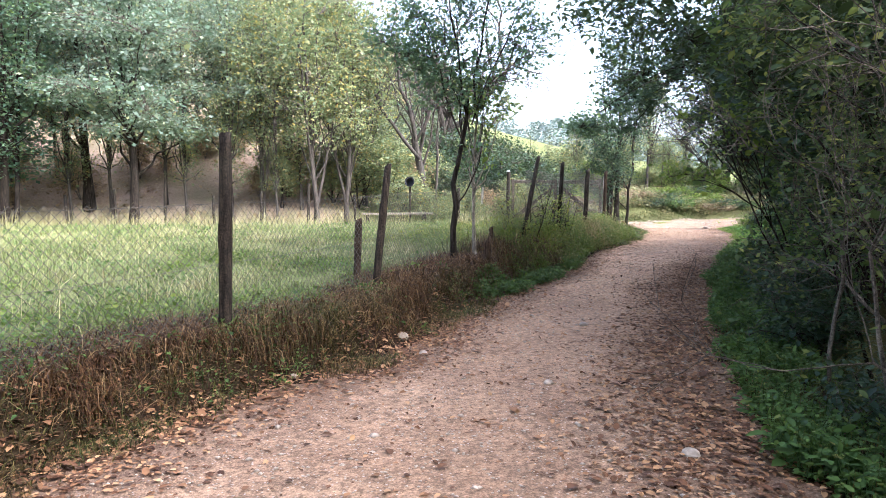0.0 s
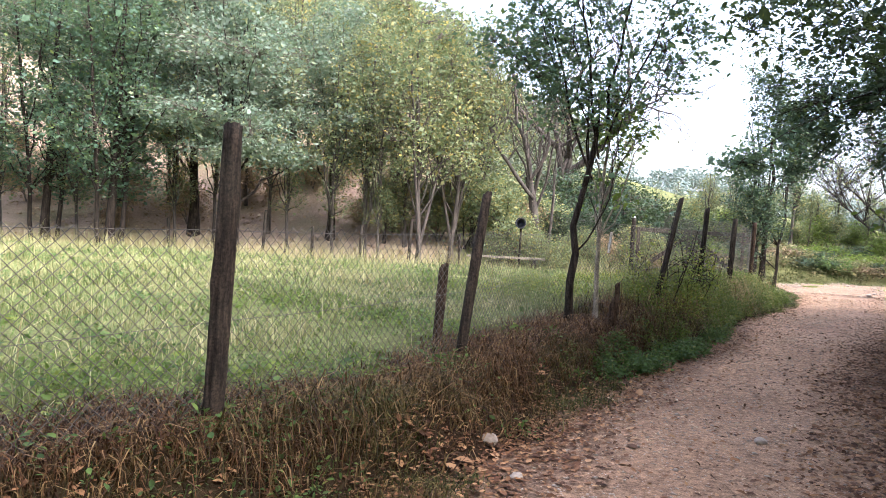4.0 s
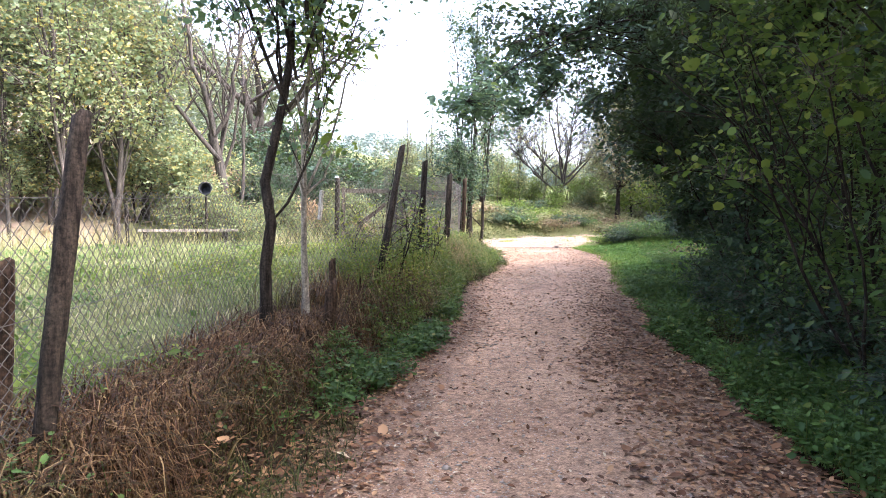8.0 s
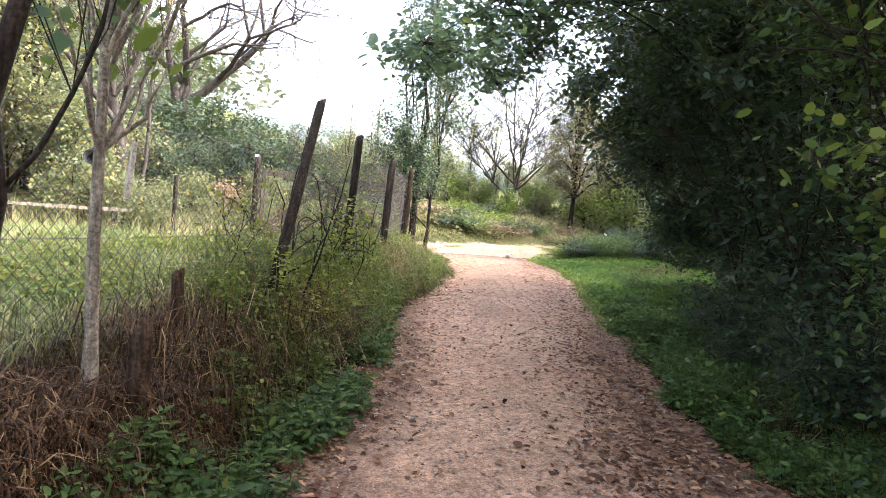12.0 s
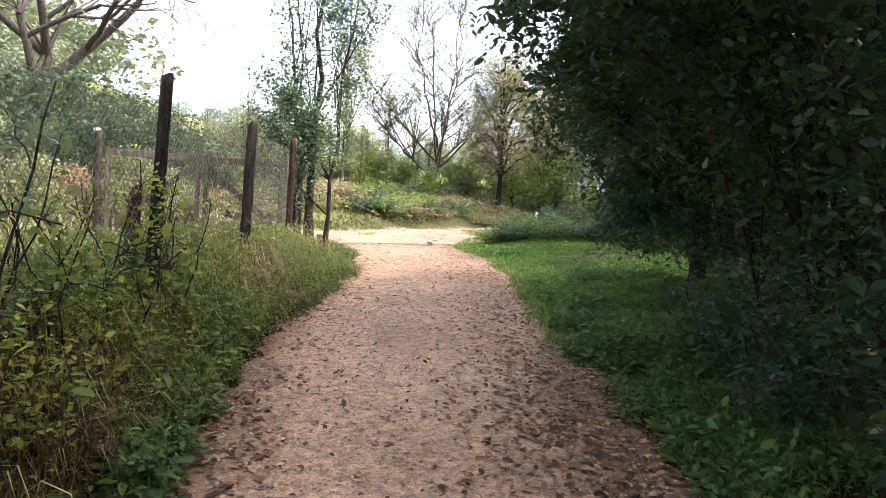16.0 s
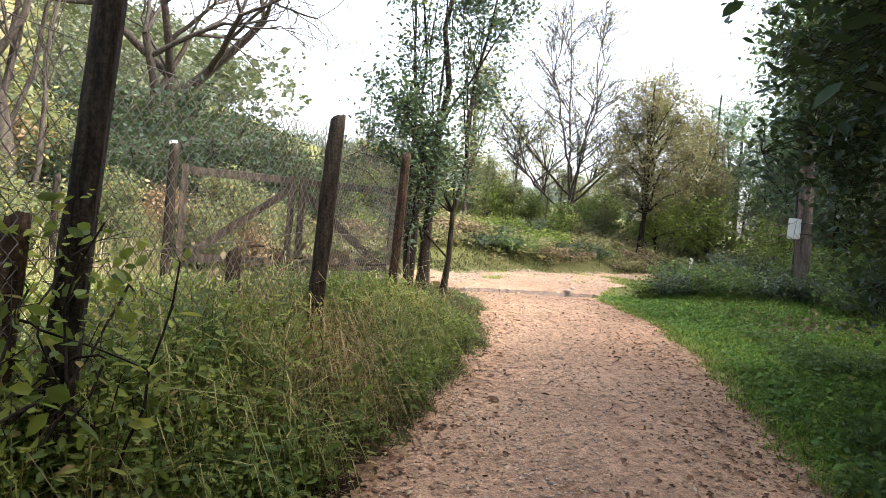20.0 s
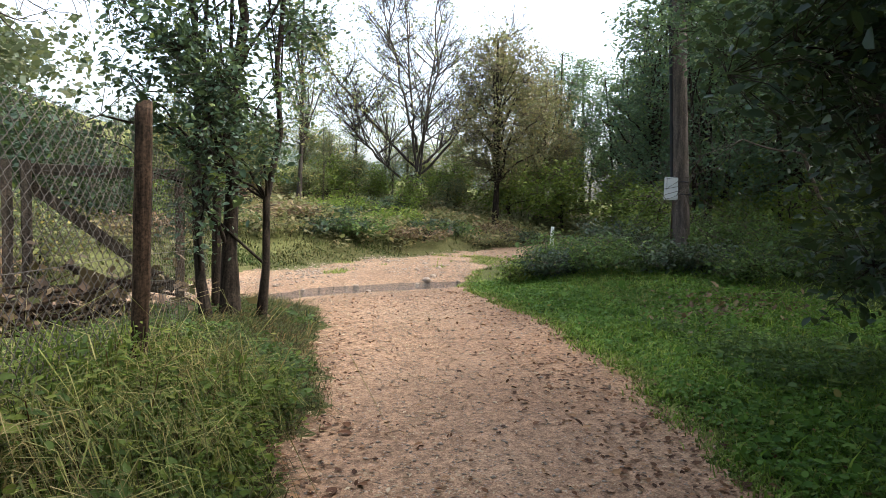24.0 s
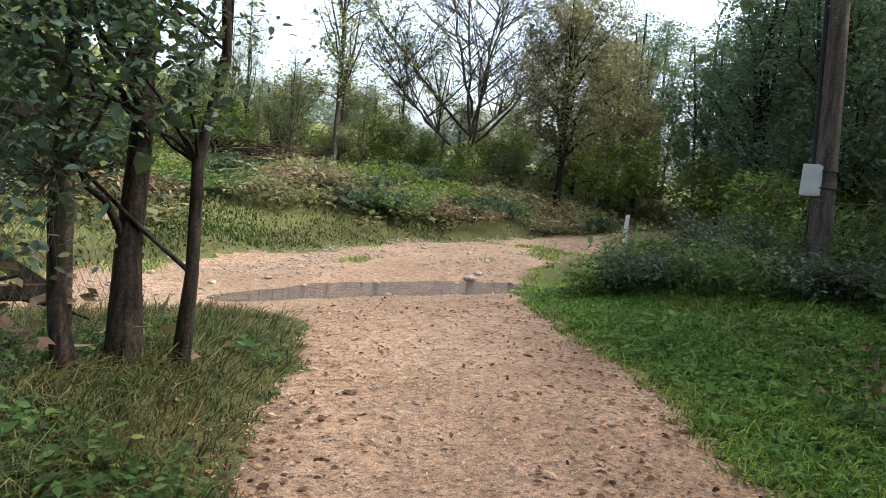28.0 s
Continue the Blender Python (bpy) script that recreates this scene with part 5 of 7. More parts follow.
tree("overhanging_tree", 86, [dict(top=(-0.9, 0.4, 5.0), r0=0.06, r1=0.03), dict(top=(-5.7, 0.8, 2.6), r0=0.024, r1=0.005, base=(-0.7, 0.3, 3.6), bow=(0, 0.2, 0.9), wobble=0.05), dict(top=(-4.8, 1.5, 3.0), r0=0.022, r1=0.005, base=(-0.8, 0.35, 3.8), bow=(0, 0, 0.7), wobble=0.05)],
     [(-5.6, 0.8, 2.6, 0.75, 0.7, 0.35), (-5.0, 1.2, 2.85, 0.9, 0.8, 0.45), (-4.2, 1.3, 3.3, 0.9, 0.8, 0.55), (-3.2, 1.1, 4.1, 0.9, 0.8, 0.5), (-2.0, 0.8, 4.3, 1.0, 0.9, 0.6), (-1.0, 0.5, 4.4, 0.9, 0.8, 0.7)], limbs=26, tips=900, per_tip=9, leaf=0.072, leaf_mat=LEAF_COOL, template=LEAF_FINE, holes=0.3, reach=0.1,
     h_fork=0.5, limb_r=0.35, twig_r=0.0035, twig_mat=BARK, label="slender tree trailing a leafy bough across the track", group="roadside wood", loc=on_ground(10.6, 12.2))
# high crowns out of view, added over the track to shade road and bank
for seed, x, y, spots in ((96, 7.2, 2.6, [(1.6, 1.5, 7.3, 2.2, 2.0, 0.8), (3.6, 3.4, 7.2, 2.2, 2.2, 0.9), (1.2, 4.6, 7.5, 2.1, 2.0, 0.8), (-0.8, 3.6, 7.6, 1.8, 1.8, 0.7)]),
                          (97, 8.8, 7.4, [(3.2, 7.2, 7.4, 2.1, 2.0, 0.8), (5.2, 8.2, 7.3, 2.2, 2.0, 0.9)]),
                          (98, 10.8, 11.8, [(5.6, 11.8, 7.6, 2.1, 2.0, 0.8), (7.4, 12.6, 7.5, 2.1, 2.0, 0.9)])):
    overhang(seed, x, y, spots, 0.15, 700, 0.13, LEAF_COOL, 12, 0.25, 8.0, "unseen tall tree added overhead to shade the track", 34)
# branches of a round-leaved shrub that reach in from the thicket
tree("round_leaved_shrub", 90, [dict(top=(-1.6, 0.4, 2.2), r0=0.02, r1=0.006, bow=(0, 0, 0.3)), dict(top=(-1.2, 0.9, 2.8), r0=0.02, r1=0.006), dict(top=(-1.3, -0.3, 2.3), r0=0.018, r1=0.006)],
     [(-1.6, 0.3, 1.75, 0.5, 0.7, 0.4), (-1.3, 0.8, 2.6, 0.6, 0.7, 0.5), (-1.2, -0.4, 2.3, 0.6, 0.6, 0.5)], limbs=14, tips=130, per_tip=5, leaf=0.052, leaf_mat=LEAF_FRESH, template=LEAF_ROUND,
     holes=0.2, reach=0.1, h_fork=0.3, twig_r=0.004, label="shrub with large round fresh-green leaves in the thicket", category="shrub", loc=on_ground(6.5, 8.5))
sapling = tree("sapling", 91, [dict(top=(0.16, 0.0, 3.2), r0=0.036, r1=0.012, bow=(-0.06, 0, 0))], [(0.08, 0, 2.5, 0.55, 0.5, 0.6), (-0.05, 0, 1.6, 0.4, 0.4, 0.3)], limbs=12, tips=110, per_tip=8, leaf=0.06, leaf_mat=LEAF_FRESH,
     bark=BARK_PALE, template=LEAF_FINE, reach=0.07, holes=0.2, twig_r=0.003, label="pale-stemmed sapling tied into the wire fence", loc=on_ground(2.26, 10.85))
v, fs = post_mesh(np.random.default_rng(8), 0.34, 0.05, False, 0.09, (0.03, -0.02))
tagged(new("stump", mesh_data("stump", v, fs, POST_RED)), "splintered reddish-brown stump beside the sapling", "tree stump").location = on_ground(2.42, 10.75)

# ---------------- gate ----------------


def board(name, parent, a, b, width, thick, mat, up=(0, 0, 1)):
    """A sawn board from a to b with slightly rounded, uneven edges."""
    a, b = Vector(a), Vector(b)
    bm = bmesh.new()
    bmesh.ops.create_cube(bm, size=1)
    bmesh.ops.subdivide_edges(bm, edges=[e for e in bm.edges if abs(e.verts[0].co.x - e.verts[1].co.x) > 0.5], cuts=4)
    rr = random.Random(name + str(round(a.x * 100)))
    for vt in bm.verts:
        vt.co.y += rr.uniform(-0.03, 0.03)
        vt.co.z += rr.uniform(-0.03, 0.03)
    bmesh.ops.bevel(bm, geom=[e for e in bm.edges if abs(e.verts[0].co.x - e.verts[1].co.x) > 0.1], offset=0.06, segments=1, affect="EDGES")
    d = (b - a)
    x = d.normalized()
    y = Vector(up).cross(x).normalized()
    z = x.cross(y)
    m = Matrix((x, y, z)).transposed().to_4x4()
    m.translation = (a + b) / 2
    bmesh.ops.transform(bm, matrix=m @ Matrix.Diagonal((d.length, thick, width, 1)), verts=bm.verts)
    return part(name, bm, mat, parent)


def build_gate():
    gy, gz = 22.7, zat(7.5, 22.7)
    for x0, x1, flip in ((5.98, 7.58, False), (7.64, 9.2, True)):
        g = empty("gate", (x0, gy, gz), "grey wooden gate leaf with a diagonal brace and wire", "gate", "double gate")
        w = x1 - x0
        top, low = 1.5, 0.28
        board("top_rail", g, (0, 0, top), (w, 0, top), 0.11, 0.035, PLANK)
        board("bottom_rail", g, (0, 0, low), (w, 0, low), 0.11, 0.035, PLANK)
        for sx in (0.05, w - 0.05):
            board("stile", g, (sx, -0.04, 0.06), (sx, -0.04, top + 0.08), 0.09, 0.035, PLANK, (1, 0, 0))
        board("brace", g, (0.08 if flip else w - 0.08, 0.04, top - 0.15), (w - 0.08 if flip else 0.08, 0.04, low - 0.05), 0.11, 0.03, PLANK)
        vv, qq = chain_link((0.05, -0.07), (w - 0.05, -0.07), low - 0.1, low - 0.1, top - low + 0.1, 0.16, 0.0012)
        child("wire_mesh", mesh_data("wire_mesh", vv, [qq], WIRE), g)
    for x, h in ((5.88, 1.85),):
        vv, ff = post_mesh(np.random.default_rng(9), h, 0.07, False, 0.02, (0, 0))
        p = tagged(new("gate_post", mesh_data("gate_post", vv, ff, POST)), "tall grey gate post with a white cap", "gate post")
        p.location = on_ground(x, gy)
        bm = bmesh.new()
        bmesh.ops.create_cone(bm, cap_ends=True, segments=16, radius1=0.06, radius2=0.05, depth=0.05)
        bmesh.ops.translate(bm, verts=bm.verts, vec=(-0.02, 0, h + 0.03))
        part("cap", bm, WHITE, p, "white plastic cap")


build_gate()

board("bark_strip", sapling, (0.10, -0.05, 0.9), (0.12, -0.05, 1.16), 0.02, 0.08, LOG)

# ---------------- utility pole ----------------


def build_pole():
    px, py, pz = on_ground(18.5, 22.33)
    ob = empty("utility_pole", (px, py, pz), "grey-brown wooden utility pole with a meter box", "utility pole")
    rng = np.random.default_rng(4)
    k = 14
    t = np.linspace(0, 1, k)
    p = np.stack([-0.49 * 0.5 * t, 0.87 * 0.5 * t, -0.4 + 8.2 * t], 1)
    v, q = tubes(p[None], np.linspace(0.165, 0.105, k)[None], 20)
    child("shaft", mesh_data("shaft", v, [q], POLE, None, True), ob)
    lx, ly = -0.49, 0.87
    tx, ty = -0.87, -0.49
    bm = bmesh.new()
    bmesh.ops.create_cube(bm, size=1)
    bmesh.ops.scale(bm, vec=(0.27, 0.19, 0.44), verts=bm.verts)
    bmesh.ops.bevel(bm, geom=bm.edges[:], offset=0.012, segments=2, affect="EDGES")
    box = part("meter_box", bm, WHITE, ob, "off-white meter box")
    bz = 1.62 - pz
    box.location = (lx * 0.27 + tx * 0.05, ly * 0.27 + ty * 0.05, bz)
    box.rotation_euler = (0, 0, math.atan2(ly, lx))
    bm = bmesh.new()
    bmesh.ops.create_cube(bm, size=1)
    bmesh.ops.scale(bm, vec=(0.23, 0.012, 0.38), verts=bm.verts)
    bmesh.ops.bevel(bm, geom=bm.edges[:], offset=0.004, segments=1, affect="EDGES")
    lid = part("lid", bm, WHITE, box)
    lid.location = (0, 0.1, 0)
    for dz in (-0.1, 0.13):
        a = np.linspace(0, 2 * np.pi, 25)
        ring = np.stack([-0.05 + 0.162 * np.cos(a), 0.088 + 0.162 * np.sin(a), np.full(25, bz + dz)], 1)
        v, q = tubes(np.stack([ring[:-1], ring[1:]], 1), np.full((24, 2), 0.012), 5)
        child("band", mesh_data("band", v, [q], BLACK), ob)
    pts = np.array([(lx * 0.26 + tx * 0.04, ly * 0.26 + ty * 0.04, bz + 0.2 + 0.9 * i) for i in range(6)])
    pts[:, :2] += np.array([-0.49, 0.87]) * 0.06 * (pts[:, 2:3] - bz)
    v, q = tubes(pts[None], np.full((1, 6), 0.035), 10)
    child("conduit", mesh_data("conduit", v, [q], BLACK, None, True), ob, "dark conduit pipe running up from the box")
    pts = np.array([(lx * 0.24, ly * 0.24, z) for z in (-0.1, 0.4, bz - 0.2)])
    v, q = tubes(pts[None], np.full((1, 3), 0.018), 8)
    child("lower_conduit", mesh_data("lower_conduit", v, [q], PLANK, None, True), ob, "pale earth pipe")


build_pole()

# small things far across the meadow and the track
vv, ff = post_mesh(np.random.default_rng(14), 0.75, 0.045, True, 0.0, (0, 0))
tagged(new("marker_post", mesh_data("marker_post", vv, ff, WHITE)), "short white marker post beside the bend", "marker post").location = on_ground(21.8, 28.75)
bench = empty("plank", (2.1, 24.3, zat(2.1, 24.3) + 0.12), "long weathered pole lying on low supports", "plank")
board("board", bench, (-1.1, 0, 0.42), (1.45, 0.1, 0.42), 0.065, 0.08, BARK_PALE)
for sx in (-0.9, 1.1):
    board("support", bench, (sx, 0.04, -0.2), (sx, 0.04, 0.39), 0.12, 0.12, POST, (1, 0, 0))


def bucket(x, y, z):
    """A bucket tipped on the top of a thin post."""
    ob = empty("bucket", (x, y, zat(x, y)), "black bucket hung tipped on a thin post", "bucket")
    n = 28
    prof = [(0.0, 0.0), (0.12, 0.0), (0.165, 0.28), (0.178, 0.285), (0.178, 0.30), (0.155, 0.30), (0.112, 0.02), (0.0, 0.02)]
    bm = bmesh.new()
    rings = [[bm.verts.new((r * math.cos(k * 2 * math.pi / n), r * math.sin(k * 2 * math.pi / n), h)) for k in range(n)] for r, h in prof[1:-1]]
    for a, b in zip(rings[:-1], rings[1:]):
        for k in range(n):
            bm.faces.new([a[k], a[(k + 1) % n], b[(k + 1) % n], b[k]])
    bm.faces.new(rings[0][::-1])
    bm.faces.new(rings[-1])
    top = z - ob.location.z
    bmesh.ops.transform(bm, matrix=pose(0, -0.02, top, 74, 0, -12), verts=bm.verts)
    part("pail", bm, BLACK, ob)
    a = np.linspace(0, np.pi, 12)
    arc = np.stack([0.17 * np.cos(a), np.full(12, -0.31), top + 0.1 + 0.14 * np.sin(a)], 1)
    v, q = tubes(np.stack([arc[:-1], arc[1:]], 1), np.full((11, 2), 0.005), 5)
    child("bail", mesh_data("bail", v, [q], WIRE), ob)
    vv, ff = post_mesh(np.random.default_rng(3), top + 0.12, 0.035, False, 0.02, (0, 0))
    child("post", mesh_data("post", vv, ff, POST), ob).location = (0, 0.03, 0)


bucket(2.75, 24.7, 1.40)
board("loose_board", None, (4.7, 23.7, zat(5, 23.7) + 0.12), (5.35, 23.75, zat(5, 23.7) + 0.17), 0.03, 0.14, BARK_PALE)
tagged(bpy.data.objects["loose_board"], "pale loose board lying in the grass", "board")
for i, (x, y) in enumerate(((-9, 25.2), (-7.4, 25.0), (-5.8, 25.1), (-4.1, 25.0), (-2.5, 24.9), (-0.9, 24.9), (0.8, 24.8), (4.4, 24.0))):
    vv, ff = post_mesh(np.random.default_rng(60 + i), 1.25 + 0.2 * (i % 3), 0.05, False, 0.03, (0.05 * (i % 3 - 1), 0))
    tagged(new("field_post", mesh_data("field_post", vv, ff, POST)), "thin weathered post at the meadow's far edge", "fence post", "far meadow posts").location = on_ground(x, y)

# ---------------- grass, herbs, litter ----------------
rg = np.random.default_rng(77)


def scatter(n, x0, x1, y0, y1, keep):
    """n places in a rectangle, thinned by keep(x, y, off, side) in 0..1."""
    out = []
    have = 0
    while have < n:
        x, y = rg.uniform(x0, x1, n * 2), rg.uniform(y0, y1, n * 2)
        sd = road_distance(x, y) + 0.12 * wave(x, y, 3.1, 2.0) + 0.06 * wave(x, y, 9.0, 1.0)
        k = rg.uniform(0, 1, n * 2) < keep(x, y, -sd, side(x, y))
        out.append(np.stack([x[k], y[k]], 1))
        have += int(k.sum())
        if not k.any():
            break
    p = np.concatenate(out)[:n]
    return p[:, 0], p[:, 1]


def blades(name, x, y, height, width, dry, mat, label, lean=0.45, droop=0.3, hang=False):
    """Grass: bent tapering blades in loose tufts."""
    n = len(x)
    z = ground_z(x, y)
    yaw = rg.uniform(0, 2 * np.pi, n)
    if hang:
        f0 = road_distance(x, y)
        yaw = np.arctan2(road_distance(x, y + 0.02) - f0, road_distance(x + 0.02, y) - f0) + rg.normal(0, 0.8, n)
    h = height * np.exp(rg.normal(0, 0.3, n))
    d = np.stack([np.cos(yaw), np.sin(yaw), np.zeros(n)], 1)
    s = np.stack([-np.sin(yaw + 0.6), np.cos(yaw + 0.6), np.zeros(n)], 1) * (width * rg.uniform(0.6, 1.3, n))[:, None]
    base = np.stack([x, y, z - 0.01], 1)
    bend = (h * rg.uniform(0.05, lean, n))[:, None]
    up = np.array([0, 0, 1.0])
    m = base + d * bend * 0.7 + up * (h * 0.62)[:, None]
    t = base + d * bend * 2.0 + up * (h * (1.0 - droop * rg.uniform(0, 1, n)))[:, None]
    v = np.stack([base - s / 2, base + s / 2, m + s * 0.38, m - s * 0.38, t], 1).reshape(-1, 3)
    i = np.arange(n) * 5
    me = mesh_data(name, v, [np.stack([i, i + 1, i + 2, i + 3], 1), np.stack([i + 3, i + 2, i + 4], 1)], mat, {"dry": np.repeat(np.clip(dry, 0, 1), 5)})
    return tagged(new(name, me), label, "grass", kind="stuff")


def jitter(n, s=0.2):
    return rg.normal(0, s, n)


def tufts(name, cx, cy, per, height, width, dry, mat, label, spread=0.05, fall=0.9, down=0.6, fan=0.9, slope=0.0):
    """Clumps of long blades that rise together, arch over and hang; slope: how far they lean towards the track."""
    n = len(cx)
    f0 = road_distance(cx, cy)
    to_road = np.arctan2(road_distance(cx, cy + 0.02) - f0, road_distance(cx + 0.02, cy) - f0)
    free = rg.uniform(0, 2 * np.pi, n)
    lead = np.where(rg.uniform(0, 1, n) < slope, to_road + rg.normal(0, 0.5, n), free)
    x = (cx[:, None] + rg.normal(0, spread, (n, per))).ravel()
    y = (cy[:, None] + rg.normal(0, spread, (n, per))).ravel()
    yaw = (lead[:, None] + rg.normal(0, fan, (n, per))).ravel()
    h = (height * np.exp(rg.normal(0, 0.22, n)))[:, None] * np.exp(rg.normal(0, 0.3, (n, per)))
    h = h.ravel()
    m = len(x)
    d = np.stack([np.cos(yaw), np.sin(yaw), np.zeros(m)], 1)
    tw = yaw + np.pi / 2 + rg.normal(0, 0.5, m)
    s = np.stack([np.cos(tw), np.sin(tw), np.zeros(m)], 1) * (width * rg.uniform(0.6, 1.4, m))[:, None]
    up = np.array([0, 0, 1.0])
    out = (h * fall * rg.uniform(0.4, 1.2, m))[:, None]
    sag = (h * down * rg.uniform(0.2, 1.1, m))[:, None]
    base = np.stack([x, y, ground_z(x, y) - 0.01], 1)
    a = base + d * out * 0.22 + up * h[:, None] * 0.55
    b = base + d * out * 0.62 + up * (h[:, None] * 0.8 - sag * 0.25)
    t = base + d * out + up * (h[:, None] * 0.75 - sag)
    v = np.stack([base - s / 2, base + s / 2, a + s * 0.42, a - s * 0.42, b + s * 0.3, b - s * 0.3, t], 1).reshape(-1, 3)
    k = np.arange(m) * 7
    tone = np.clip((dry + rg.normal(0, 0.15, n))[:, None] + rg.normal(0, 0.12, (n, per)), 0, 1).ravel()
    me = mesh_data(name, v, [np.stack([k, k + 1, k + 2, k + 3], 1), np.stack([k + 3, k + 2, k + 4, k + 5], 1), np.stack([k + 5, k + 4, k + 6], 1)], mat, {"dry": np.repeat(tone, 7)})
    return tagged(new(name, me), label, "grass", kind="stuff")


LFIELD = lambda x, y, off, s: (s < 0) * (off > np.interp(y, [12, 14], [0.95, 0.8])) * (y < 25.6) * np.where(y > 22.3, (x < 5), 1)
x, y = scatter(52000, -11, 8, 2, 18, lambda x, y, off, s: LFIELD(x, y, off, s) * np.clip(1.25 - off / 7.5, 0.12, 1) * (0.6 + 0.4 * wave(x, y, 1.7, 3)))
blades("grass", x, y, 0.055 + 0.02 * wave(x, y, 1.5, 2) + 0.025 * wave(x, y, 6.0, 4), 0.011, -0.05 + np.interp(y, [6, 11], [0.0, 0.38]) + 0.4 * np.clip(wave(x, y, 0.8, 1), 0, 1) + 0.3 * wave(x, y, 3.7, 5) + jitter(len(x)), GRASS, "short green meadow grass with dry patches", 1.2, 0.8)
x, y = scatter(50000, -17, 7, 11, 25.6, lambda x, y, off, s: LFIELD(x, y, off, s) * (0.55 + 0.45 * wave(x, y, 1.1, 5)))
blades("grass", x, y, 0.065 + 0.035 * wave(x, y, 4.0, 4), 0.019, 0.5 + 0.25 * wave(x, y, 0.5, 2) + 0.3 * wave(x, y, 3.2, 7) + jitter(len(x)), GRASS, "pale meadow grass going to seed", 1.2, 0.7)
x, y = scatter(2600, -11, 7, 4, 22, lambda x, y, off, s: LFIELD(x, y, off, s) * np.clip(0.2 + wave(x, y, 1.9, 4), 0, 1))
tufts("grass", x, y, 9, 0.17, 0.009, 0.35 + 0.5 * wave(x, y, 1.0, 3), GRASS, "coarse grass clumps in the meadow", 0.07, 0.9, 0.5)
x, y = scatter(5000, -18, 6, 22.8, 26.5, lambda x, y, off, s: (off > 0.5) * (1.0 - 0.85 * ((x > 0.3) & (x < 4.2) & (y < 24.6))))
blades("grass", x, y, 0.5, 0.014, 0.85 + jitter(len(x), 0.1), GRASS, "tall dry stalks along the meadow's far edge", 0.4, 0.15)
x, y = scatter(1500, -10, 8, 2, 24, lambda x, y, off, s: LFIELD(x, y, off, s))
blades("grass", x, y, 0.45, 0.005, 0.7 + jitter(len(x), 0.15), GRASS, "thin dry flower stalks standing in the meadow", 0.35, 0.1)
x, y = scatter(20000, -5, 11.2, -1, 24, lambda x, y, off, s: (s < 0) * (off > 0.05) * (off < 1.3) * np.clip(0.25 + off * 1.6, 0, 1) * (0.65 + 0.35 * wave(x, y, 2.3, 1)))
blades("grass", x, y, 0.12, 0.010, np.interp(y, [0, 8, 10.5, 13, 17, 24], [0.9, 0.95, 1.0, 0.6, 0.45, 0.3]) + 0.35 * wave(x, y, 2.3, 4) + jitter(len(x)), GRASS_BANK, "short tangled grass covering the bank", 1.3, 0.9, True)
x, y = scatter(9500, -5, 3.2, -0.5, 11.5, lambda x, y, off, s: (s < 0) * (off > 0.34 + 0.16 * wave(x, y, 2.7, 3)) * (off < 1.08) * (0.7 + 0.3 * wave(x, y, 3.3, 5)))
offb = -road_distance(x, y)
low = np.interp(y, [8.5, 10], [1.0, 0.8])
tufts("grass", x, y, 8, (0.095 + 0.03 * wave(x, y, 2.1, 3) + 0.035 * wave(x, y, 7, 1)) * low, 0.0075, 0.9 + 0.5 * wave(x, y, 1.5, 6) + 0.3 * wave(x, y, 5.0, 3) + 0.3 * smooth(0.75, 0.95, offb), GRASS_BANK, "matted brown and olive grass hanging over the bank", 0.05, 1.5, 1.9, 1.4, 0.6)
x, y = scatter(1100, 1.5, 7.0, 11.2, 15.2, lambda x, y, off, s: (s < 0) * (off > 0.3) * (off < 1.2) * (0.6 + 0.4 * wave(x, y, 2.4, 5)) * smooth(15.2, 14.0, y))
tufts("grass", x, y, 12, 0.2 + 0.05 * wave(x, y, 1.6, 3), 0.0075, 0.85 + 0.5 * wave(x, y, 1.7, 4) + 0.3 * wave(x, y, 5, 2), GRASS_BANK, "dark withered grass under the fence", 0.06, 1.2, 1.3, 1.1, 0.6)
x, y = scatter(1300, 1.5, 9.5, 11.2, 19.5, lambda x, y, off, s: (s < 0) * (off > 0.25) * (off < 1.5) * (0.6 + 0.4 * wave(x, y, 2.4, 5)) * (0.15 + 0.85 * smooth(13.6, 15.2, y - 2.5 * (off - 0.8))))
tufts("grass", x, y, 12, np.interp(y, [11, 14, 17, 19.5], [0.18, 0.24, 0.26, 0.26]), 0.0075, np.interp(y, [10.5, 12, 15, 19], [0.9, 0.75, 0.65, 0.5]) + 0.5 * wave(x, y, 1.9, 2) + 0.3 * wave(x, y, 5, 2), GRASS_VERGE, "long arching green and straw-coloured grass under the fence", 0.06, 1.2, 1.2, 1.1, 0.6)
x, y = scatter(2600, 6.5, 11.4, 16.5, 23.8, lambda x, y, off, s: (s < 0) * (off > 0.05) * (off < 2.2) * (0.6 + 0.4 * wave(x, y, 2.2, 7)))
offb = -road_distance(x, y)
tufts("grass", x, y, 12, np.interp(y, [16, 18.5, 20, 21.5, 23.5], [0.24, 0.22, 0.14, 0.09, 0.06]) * (0.55 + 0.45 * smooth(0.2, 1.0, offb)), 0.0065, 0.28 + 0.5 * wave(x, y, 1.7, 6) + 0.3 * wave(x, y, 4.6, 1), GRASS_GATE, "lush drooping grass of the verge by the gate", 0.06, 1.3, 1.3, 1.2, 0.5)
x, y = scatter(1500, -4, 3.5, 0, 10.5, lambda x, y, off, s: (s < 0) * (off > -0.12) * (off < 0.5) * np.clip(0.35 + wave(x, y, 2.0, 3), 0, 1))
tufts("grass", x, y, 8, 0.06, 0.006, 0.45 + 0.5 * wave(x, y, 2.3, 6), GRASS_BANK, "low sparse grass at the bank's foot", 0.06, 1.2, 0.5)
